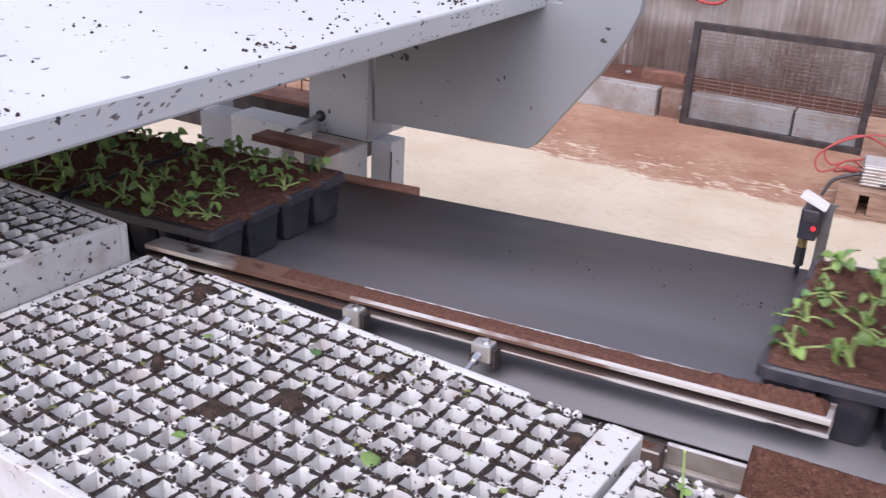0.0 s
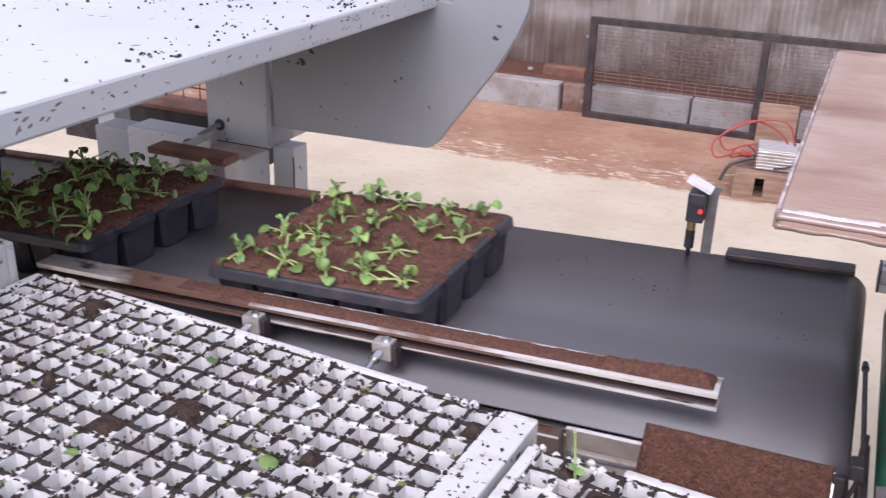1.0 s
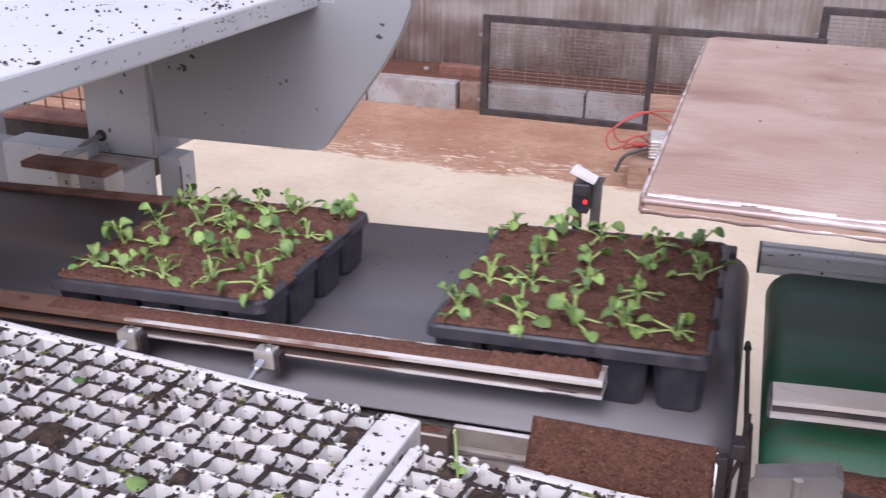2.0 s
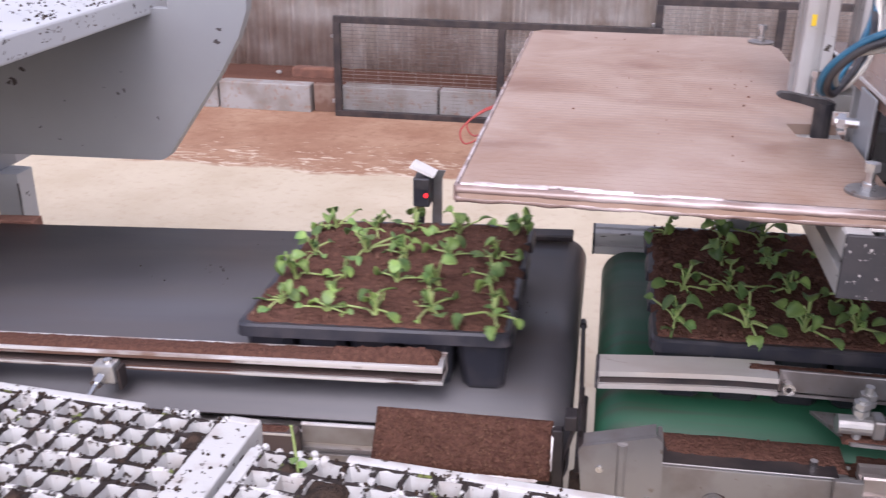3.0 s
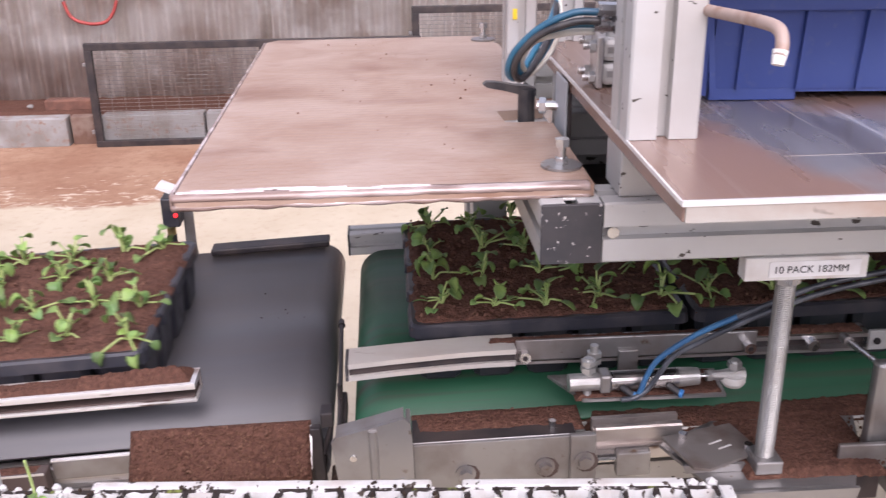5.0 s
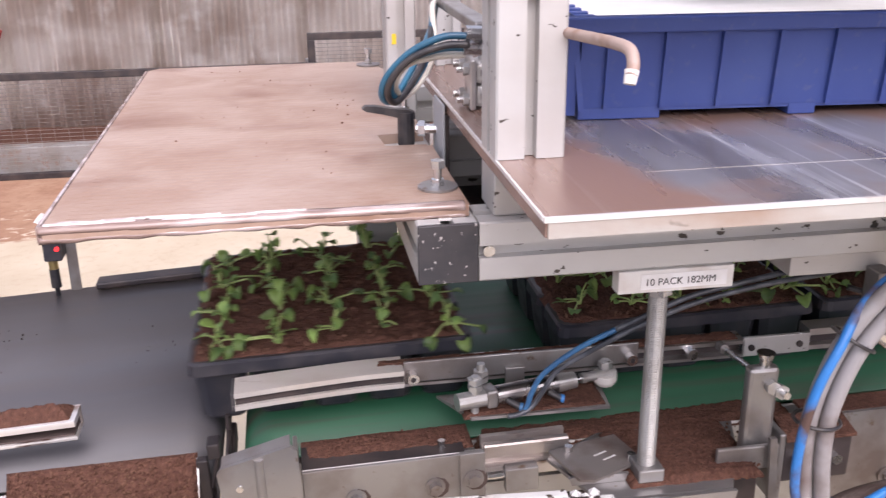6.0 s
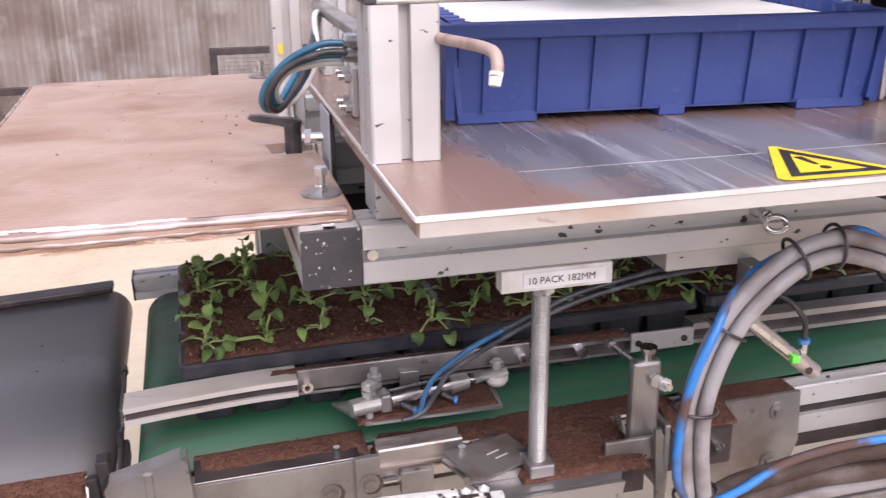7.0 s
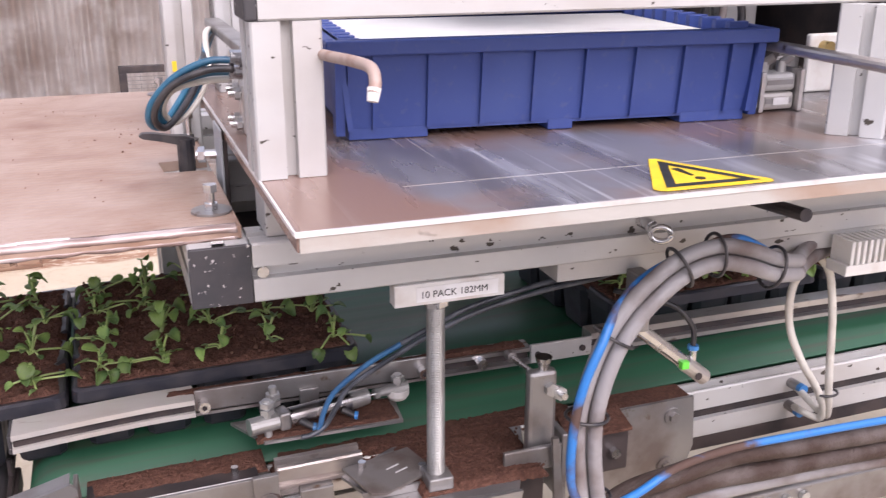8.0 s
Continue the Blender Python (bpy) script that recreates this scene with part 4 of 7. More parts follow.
def build_table():
    t = thing("loading_table", "worn steel loading table on a slotted aluminium frame", "table")
    part("table_top", box(0.834, 1.70, 1.003, 1.75, 1.233, 1.250, 0.0015), TABLE_TOP, t, "worn steel top with brown soil stains and scratches")
    part("bright_edge", box(0.8325, 1.699, 0.9995, 1.0028, 1.2464, 1.2506), BARE_EDGE, t, "bare bright front edge")
    part("bright_edge", box(0.8318, 0.8338, 1.003, 1.749, 1.2470, 1.2505), BARE_EDGE, t, "bare bright side edge")
    part("front_face", box(0.836, 1.698, 1.0004, 1.0028, 1.2335, 1.2462), CHIPPED, t, "chipped pale front face with rust")
    part("score_line", box(0.95, 1.66, 1.105, 1.1062, 1.2500, 1.2503), ALU, t)
    # frame below
    b = part("front_beam", prism(slotted(0.060, 0.062, 1.245, 1.144, 0.013, 0.012), "x", 0.828, 2.8), PROFILE, t, "slotted anodised beam speckled black")
    part("slot_nut", rod((0.838, 1.216, 1.144), (0.838, 1.222, 1.144), 0.006), CHROME, b)
    s = part("side_beam", prism(slotted(0.060, 0.062, 0.797, 1.144, 0.013, 0.012), "y", 1.2195, 2.10), PROFILE, t, "slotted anodised beam")
    part("end_cap", box(0.767, 0.827, 1.2145, 1.2192, 1.1135, 1.1748, 0.001), CAP, s, "black end cap chipped white")
    part("rear_beam", prism(slotted(0.060, 0.062, 1.95, 1.144, 0.013, 0.012), "x", 0.828, 2.8), PROFILE, t)
    part("mid_beam", prism(slotted(0.060, 0.056, 1.535, 1.164, 0.013, 0.012), "x", 0.838, 2.8), PROFILE, t)
    part("spacer", box(0.845, 1.70, 1.23, 1.29, 1.1755, 1.2328, 0.002), PROFILE, t)
    part("hinge_plate", box(0.8285, 0.8315, 1.435, 1.50, 1.06, 1.245, 0.001), GREY_PAINT, t, "grey painted hinge plate")
    part("hinge_edge", box(0.8318, 0.8370, 1.437, 1.50, 1.06, 1.2325, 0.001), DARK_STEEL_AND_SHADE, t)
    part("back_panel", box(0.838, 1.70, 1.5655, 1.5715, 1.1065, 1.2325), PROFILE, t)
    # dark sheet added under the top to stand in for the gap's shade
    part("dark_shelf", box(0.84, 1.70, 1.278, 1.58, 1.100, 1.106), DARK_STEEL_AND_SHADE, t)
    for x, y in ((0.864, 1.197), (1.70, 1.70)):
        part("post", prism(slotted(0.064, 0.064, x, y, 0.011, 0.013), "z", 1.2505, 1.3915), PROFILE, t, "white anodised slotted post")
    q = part("post", prism(slotted(0.040, 0.060, 0.811, 1.70, 0.011, 0.010), "z", 1.1755, 1.3915), PROFILE, t, "white anodised slotted post")
    part("post_label", box(0.798, 0.804, 1.6688, 1.6697, 1.282, 1.296), YELLOW, q, "small yellow label")
    part("post", prism(slotted(0.036, 0.060, 0.877, 1.70, 0.011, 0.010), "z", 1.2505, 1.3915), PROFILE, t, "white anodised slotted post")
    p = part("post", prism(slotted(0.060, 0.030, 0, 0, 0.012, 0.010), "z", 0, 0.1410), PROFILE, t, "white anodised slotted post")
    p.matrix_basis = pose(1.4895, 1.1525, 1.2505, 0, 0, -48)
    part("top_beam", prism(slotted(0.064, 0.070, 1.197, 1.427, 0.014, 0.012), "x", 0.840, 1.78), PROFILE, t, "slotted anodised beam")
    part("top_cap", box(0.828, 0.8398, 1.165, 1.229, 1.392, 1.462, 0.002), CAP, t)
    part("top_beam", prism(slotted(0.064, 0.070, 1.70, 1.427, 0.014, 0.012), "x", 0.80, 1.78), PROFILE, t)
    part("cross_bar", box(0.84, 0.86, 1.30, 1.62, 1.345, 1.356, 0.002), STEEL, t, "grey steel cross bar")
    for x in (0.80, 2.74):
        for y in (1.95, 2.08):
            part("leg", box(x - 0.03, x + 0.03, y, y + 0.06, FLOOR_Z, 1.104, 0.002), PROFILE, t)
    c = part("crank", tube([(0.893, 1.20, 1.360), (0.897, 1.15, 1.362), (0.904, 1.07, 1.366), (0.908, 1.045, 1.364), (0.908, 1.036, 1.355), (0.905, 1.032, 1.347)], 0.0050, 12), CRANK, t, "bent crank rod with worn coating")
    part("tip", rod((0.9065, 1.034, 1.351), (0.904, 1.031, 1.341), 0.0058, 0.0046), WHITE_PLASTIC, c, "white plastic tip")
    part("rod", rod((1.4515, 1.318, 1.3372), (1.4515, 1.05, 1.3358), 0.0068), ALU, t, "grey steel rod")
    # stop bolts in front
    part("pin", rod((1.330, 1.028, 1.2075), (1.347, 1.2296, 1.1870), 0.0068), DARK_STEEL_AND_SHADE, t)
    e = part("eyebolt", rod((1.263, 1.217, 1.155), (1.263, 1.190, 1.155), 0.007), CHROME, t, "zinc plated eyebolt")
    ring = [(1.270 + 0.0095 * math.cos(a), 1.183 - 0.006 * math.cos(a), 1.148 + 0.0085 * math.sin(a)) for a in [k * 2 * math.pi / 10 for k in range(11)]]
    part("ring", tube(ring, 0.0035, 8, 3), CHROME, e)
    # label plate and threaded support rod
    q = part("label_plate", box(0.972, 1.097, 1.2125, 1.232, 1.088, 1.1125, 0.001), WHITE_PLASTIC, t, "white plate below the beam")
    part("label", box(0.996, 1.089, 1.2115, 1.2124, 1.092, 1.1085), PAPER, q, "white printed label")
    cu = bpy.data.curves.new("lettering", "FONT")
    cu.body, cu.size, cu.extrude = "10 PACK 182MM", 0.0108, 0.0002
    tmp = new("lettering", cu)
    bpy.context.view_layer.update()
    me = bpy.data.meshes.new_from_object(tmp.evaluated_get(bpy.context.evaluated_depsgraph_get()))
    bpy.data.objects.remove(tmp)
    me.materials.clear()
    me.materials.append(INK)
    lt = part("lettering", me, INK, q, "black printed letters")
    lt.matrix_basis = pose(1.000, 1.2112, 1.0962, 90, 0, 0)
    bm = rod((1.024, 1.232, 0.857), (1.024, 1.232, 1.0878), 0.0098, seg=16)
    turns, n = 105, 8
    helix = [(1.024 + 0.0102 * math.cos(2 * math.pi * k / n), 1.232 + 0.0102 * math.sin(2 * math.pi * k / n), 0.866 + 0.218 * k / (turns * n)) for k in range(turns * n + 1)]
    add_tube(bm, helix, 0.0008, 4, 1)
    r = part("threaded_rod", bm, ZINC, t, "zinc plated threaded rod")
    part("foot_block", box(1.010, 1.040, 1.214, 1.250, 0.8545, 0.871, 0.002), STEEL, r)
    part("head_nut", rod((1.024, 1.232, 1.078), (1.024, 1.232, 1.0878), 0.014, seg=6), CHROME, r)
    part("stay_plate", box(1.165, 2.70, 1.222, 1.27, 1.090, 1.1125, 0.001), PROFILE, t)
    for i in range(9):
        part("comb_tooth", box(1.536 + i * 0.009, 1.541 + i * 0.009, 1.18, 1.2155, 1.080, 1.110, 0.001), WHITE_PLASTIC, t)
    part("comb_back", box(1.531, 1.640, 1.18, 1.2155, 1.066, 1.0798, 0.001), WHITE_PLASTIC, t, "white slotted cable comb")
    return t


def build_clear_sheet():
    t = thing("twin_wall_sheet", "dusty twin-wall plastic sheet with brown soil bolted to the frame", "plastic sheet")
    x0, x1, y0, y1, z = 0.413, 0.822, 1.238, 2.112, 1.1752
    bm = bmesh.new()
    r = 0.02
    o = [(x0 + 0.004, y0), (x1, y0), (x1, 1.475), (x1 - 0.056, 1.485), (x1 - 0.060, 1.540), (x1, 1.548), (x1, 2.02), (x1 - 0.03, y1)]
    o += [(x0 + r, y1), (x0 + 0.004, y1 - r)]
    add_prism(bm, o, "z", z, z + 0.0125)
    part("sheet", bm, DUSTY_CLEAR, t, "plastic sheet under a film of brown dust")
    ribs = bmesh.new()
    y = y0 + 0.016
    while y < y1 - 0.02:
        add_box(ribs, x0 + 0.022, x1 - 0.075 if 1.49 < y < 1.57 else x1 - 0.006, y - 0.0032, y + 0.0032, z + 0.0126, z + 0.01272)
        y += 0.0125
    part("ribs", ribs, DUSTY_CLEAR, t)
    part("edge_film", box(x0 - 0.0005, x0 + 0.0035, y0 + 0.002, y1 - 0.03, z - 0.002, z + 0.014, 0.001), SHEET_EDGE, t, "clear film along the edge")

    # crumpled clear film wrapped over the front edge: flat on top, down the face, ragged below
    def film(rows, n, seed, a=0.002, b=None):
        fm = bmesh.new()
        grid = []
        for i in range(n + 1):
            x = x0 + a + ((x1 - x0 - 0.004 if b is None else b) - a) * i / n
            line = []
            for k, (dy, dz, shake) in enumerate(rows):
                u = noise.noise(Vector((x * 55, k * 1.9, seed))) + 0.6 * noise.noise(Vector((x * 170, k * 3.1, seed + 4)))
                w = noise.noise(Vector((x * 40, k * 2.3, seed + 9)))
                line.append(fm.verts.new((x, y0 + dy + 0.6 * shake * u, z + dz + shake * w)))
            grid.append(line)
        for p0, p1 in zip(grid, grid[1:]):
            for k in range(len(rows) - 1):
                fm.faces.new((p0[k], p1[k], p1[k + 1], p0[k + 1])).smooth = True
        bmesh.ops.recalc_face_normals(fm, faces=fm.faces[:])
        bmesh.ops.solidify(fm, geom=fm.faces[:], thickness=0.0003)
        return fm
    part("edge_film", film([(0.012, 0.0131, 0.0006), (0.007, 0.0137, 0.0009), (0.002, 0.0139, 0.0007), (-0.0024, 0.0122, 0.0006), (-0.0028, 0.0092, 0.0007), (-0.0024, 0.0072, 0.0009)], 150, 3.0), SHEET_EDGE, t, "crumpled clear film over the edge")
    part("lower_film", film([(-0.0012, 0.0042, 0.0005), (-0.0024, 0.0015, 0.0010), (-0.0018, -0.0012, 0.0022)], 120, 8.0), SHEET_EDGE, t, "ragged film below the edge")
    part("edge_gap", box(x0 + 0.006, x1 - 0.004, y0 - 0.0022, y0 - 0.0004, z + 0.001, z + 0.010), DUSTY_CLEAR, t, "dusty closed edge of the sheet")
    # pale wavy strips by the sheet's edge: highlights of the film put in as colour
    rng = random.Random(8)
    for i in range(8):
        a = rng.uniform(0.0, 0.30)
        d = rng.uniform(0.001, 0.010)
        k = rng.uniform(0.0015, 0.004)
        part("film_fold", film([(d, 0.0140, 0.0006), (d + k, 0.0156, 0.0008), (d + 2 * k, 0.0140, 0.0006)], 16, 20.0 + i, a, a + rng.uniform(0.025, 0.09)), FILM_GLINT, t, "pale film strip standing in for a highlight")
    part("corner_block", box(0.775, 0.8215, 1.2345, 1.262, z - 0.003, z - 0.0002, 0.0005), WHITE_PLASTIC, t)
    hex_bolt(t, 0.800, 1.297, z + 0.0125)
    hex_bolt(t, 0.799, 2.065, z + 0.0125)
    hex_bolt(t, 0.812, 1.66, z + 0.0125, 0.007, 0.04, 0.012)
    h = part("clamp_lever", rod((0.795, 1.512, z + 0.003), (0.795, 1.512, 1.222), 0.0105), DARK_TUBE, t, "black plastic clamping lever")
    part("arm", prism([(0.806, 1.2225), (0.806, 1.2140), (0.790, 1.2150), (0.766, 1.2215), (0.746, 1.2255), (0.741, 1.2290), (0.745, 1.2325), (0.757, 1.2320), (0.782, 1.2275), (0.796, 1.2265)], "y", 1.5055, 1.5175), DARK_TUBE, h)
    part("collar", rod((0.795, 1.512, z), (0.795, 1.512, z + 0.006), 0.013), WHITE_PLASTIC, h)
    part("screw", rod((0.806, 1.495, 1.205), (0.833, 1.487, 1.205), 0.006, seg=8), CHROME, h)
    part("screw_head", rod((0.808, 1.494, 1.205), (0.816, 1.492, 1.205), 0.010, seg=6), CHROME, h)


def build_crate():
    c = thing("plastic_crate", "blue ribbed plastic crate holding a white foam tray on the table", "crate", pose(0.938, 1.296, 1.2505, 0, 0, -4.5))
    L, W, H = 0.500, 0.345, 0.108
    th = 0.006
    # four walls with a slight draft
    d = 0.010
    for axis in ("front", "back"):
        y = 0 if axis == "front" else W
        s = 1 if axis == "front" else -1
        b = bmesh.new()
        add_prism(b, [(y + s * d, 0.012), (y + s * (d + th), 0.012), (y + s * th, H), (y, H)], "x", 0.012, L - 0.012)
        part("side_panel", b, BLUE, c)
    for x, s in ((0, 1), (L, -1)):
        e = bmesh.new()
        add_prism(e, [(x + s * d, 0.012), (x + s * (d + th), 0.012), (x + s * th, H), (x, H)], "y", 0.0, W)
        part("end_panel", e, BLUE, c)
    part("base", box(0.012, L - 0.012, 0.012, W - 0.012, 0.008, 0.014), BLUE, c)
    for x0, x1 in ((0.012, 0.100), (0.240, 0.270), (0.405, L - 0.012)):
        part("foot", box(x0, x1, 0.0105, 0.045, 0, 0.0125, 0.001), BLUE, c)
        part("foot", box(x0, x1, W - 0.045, W - 0.009, 0, 0.012, 0.002), BLUE, c)
    for i in range(8):
        x = 0.040 + i * (L - 0.08) / 7.0
        rb = prism([(0.0050, 0.012), (-0.0050, H - 0.016), (0.010, H - 0.016), (0.014, 0.012)], "x", x - 0.0024, x + 0.0024)
        part("rib", rb, BLUE, c)
    for x in (0.004, L - 0.004):
        part("corner_rib", prism([(0.006, 0.006), (-0.003, H - 0.016), (0.02, H - 0.016), (0.026, 0.006)], "x", x - 0.006 if x < 0.1 else x - 0.004, x + 0.004 if x < 0.1 else x + 0.006), BLUE, c)
    rim = bmesh.new()
    o = 0.012
    add_box(rim, -o, L + o, -o, 0.006, H - 0.016, H, 0.002)
    add_box(rim, -o, L + o, W - 0.006, W + o, H - 0.016, H, 0.002)
    add_box(rim, -o, 0.006, 0.0063, W - 0.0063, H - 0.016, H, 0.002)
    add_box(rim, L - 0.006, L + o, 0.0063, W - 0.0063, H - 0.016, H, 0.002)
    part("rim", rim, BLUE, c, "flanged blue rim")
    for i in range(10):
        y = 0.03 + i * (W - 0.06) / 9
        part("rib", box(L - 0.032, L - 0.0065, y - 0.005, y + 0.005, 0.06, H + 0.005, 0.001), BLUE, c)
        part("rib", box(0.0065, 0.030, y - 0.005, y + 0.005, 0.06, H - 0.002, 0.001), BLUE, c)
    part("inner_lip", box(0.02, L - 0.02, W - 0.03, W - 0.0065, H - 0.006, H + 0.008, 0.001), BLUE, c)
    f = solid("foam_block", box(0.034, L - 0.036, 0.012, W - 0.034, 0.0145, H - 0.008, 0.003), FOAM_CLEAN, "clean white foam tray lying in the blue crate", "foam tray")
    f.matrix_basis = c.matrix_basis.copy()


FOAM_CLEAN = material("clean polystyrene", (0.72, 0.72, 0.70), 0.7, second=(0.64, 0.63, 0.61), scale=10, bump=0.2, bump_scale=400)
build_table()
warning_sticker()
build_clear_sheet()
build_crate()


# ---- foam cell trays ----
def foam_tray_mesh(nx, ny, pitch, rim, high, seed, broken, end):
    """Cell tray in one moulding: tapered square pockets between thin ridges. Top at z 0, far right corner at the origin side."""
    rng = random.Random(seed)
    bm = bmesh.new()
    L, W = nx * pitch + rim + end, ny * pitch + 2 * rim
    ridge, bottom, deep = 0.0030, 0.0050, 0.046

    def jit(x, y, z, k=0.0012):
        return (x + rng.uniform(-k, k), y + rng.uniform(-k, k), z + rng.uniform(-k, k * 0.3))
    for i in range(nx):
        for j in range(ny):
            cx, cy = rim + (i + 0.5) * pitch, rim + (j + 0.5) * pitch
            h = pitch / 2
            sgn = ((-1, -1), (1, -1), (1, 1), (-1, 1))
            outer = [bm.verts.new((cx + sx * h, cy + sy * h, 0.0)) for sx, sy in sgn]
            top = []
            for k in range(4):
                (ax, ay), (bx, by) = sgn[k], sgn[(k + 1) % 4]
                for t in (0.0, 0.35, 0.68):
                    ux, uy = ax + (bx - ax) * t, ay + (by - ay) * t
                    inw = (h - ridge) * (1 + rng.uniform(-0.13, 0.05))
                    top.append(bm.verts.new(jit(cx + ux * inw, cy + uy * inw, -0.001)))
            bot = [bm.verts.new((cx + sx * bottom, cy + sy * bottom, -deep)) for sx, sy in sgn]
            for k in range(4):
                a = [top[(3 * k + m) % 12] for m in range(4)]
                f = bm.faces.new((outer[k], outer[(k + 1) % 4], a[3], a[2], a[1], a[0]))
                f.material_index = 1
                g = bm.faces.new((a[0], a[1], a[2], a[3], bot[(k + 1) % 4], bot[k]))
                g.material_index = 0
            bm.faces.new(bot).material_index = 1
    bmesh.ops.remove_doubles(bm, verts=bm.verts[:], dist=1e-5)
    cells = bm
    edges = [box(x0, x1, y0, y1, -high, 0.0015, 0.002) for x0, x1, y0, y1 in ((0, L, 0, rim), (0, rim, rim, W - rim), (L - end, L, rim, W - rim))]
    bm = bmesh.new()
    # far rim in ragged stretches, broken away in places
    x = 0.0
    for keep, run in broken:
        if keep:
            add_box(bm, x * L, min(L, (x + run) * L) - 0.0004, W - rim, W, -high, 0.001, 0.003)
        else:
            for _ in range(int(run * L / 0.014)):
                q = x * L + rng.uniform(0, run * L)
                bmesh.ops.create_icosphere(bm, subdivisions=1, radius=rng.uniform(0.004, 0.007), matrix=Matrix.Translation((q, W - rim * rng.uniform(0.4, 1.0), -0.004)) @ Matrix.Diagonal((1, 1, 1.3, 1)))
            add_box(bm, x * L, (x + run) * L, W - rim, W - rim * 0.6, -high, -0.010, 0.002)
        x += run
    base = box(0.001, L - 0.001, 0.001, W - 0.001, -high + 0.0002, -high + 0.008)
    return cells, edges + [bm], base


def crumbs(name, count, x0, x1, y0, y1, z, seed, mat, m, label, big=0.004, snap=0.0):
    """Loose crumbs strewn over an area, in one mesh."""
    rng = random.Random(seed)
    bm = bmesh.new()
    centres = [(rng.uniform(x0, x1), rng.uniform(y0, y1)) for _ in range(max(4, count // 30))]
    for _ in range(count):
        c = rng.choice(centres)
        s = rng.choice((0.012, 0.05, 0.09))
        x, y = c[0] + rng.gauss(0, s), c[1] + rng.gauss(0, s)
        if not (x0 < x < x1 and y0 < y < y1):
            continue
        if snap:
            if rng.random() < 0.5:
                x = 0.014 + round((x - 0.014) / snap) * snap + rng.uniform(-0.002, 0.002)
            else:
                y = 0.014 + round((y - 0.014) / snap) * snap + rng.uniform(-0.002, 0.002)
        r = rng.uniform(0.25, 1.0) ** 1.5 * big
        mm = Matrix.Translation((x, y, z + r * 0.2)) @ Euler((rng.random() * 3, rng.random() * 3, rng.random() * 3)).to_matrix().to_4x4() @ Matrix.Diagonal((r, r * rng.uniform(0.4, 1), r * rng.uniform(0.4, 0.9), 1))
        bmesh.ops.create_icosphere(bm, subdivisions=1, radius=1, matrix=mm)
    ob = solid(name, bm, mat, label, "soil", kind="stuff")
    ob.matrix_basis = m
    return ob


def foam_tray(m, seed, broken, label, nx=24, ny=13, end=0.0140):
    cells, edges, base = foam_tray_mesh(nx, ny, 0.0307, 0.0140, 0.060, seed, broken, end)
    t = thing("foam_cell_tray", label, "seed tray", m, group="foam cell trays")
    part("cell_block", cells, [FOAM, FOAM_TOP], t, "moulded pockets with soiled ridges")
    for e in edges:
        part("rim_edge", e, FOAM, t)
    part("base", base, FOAM, t)
    return t


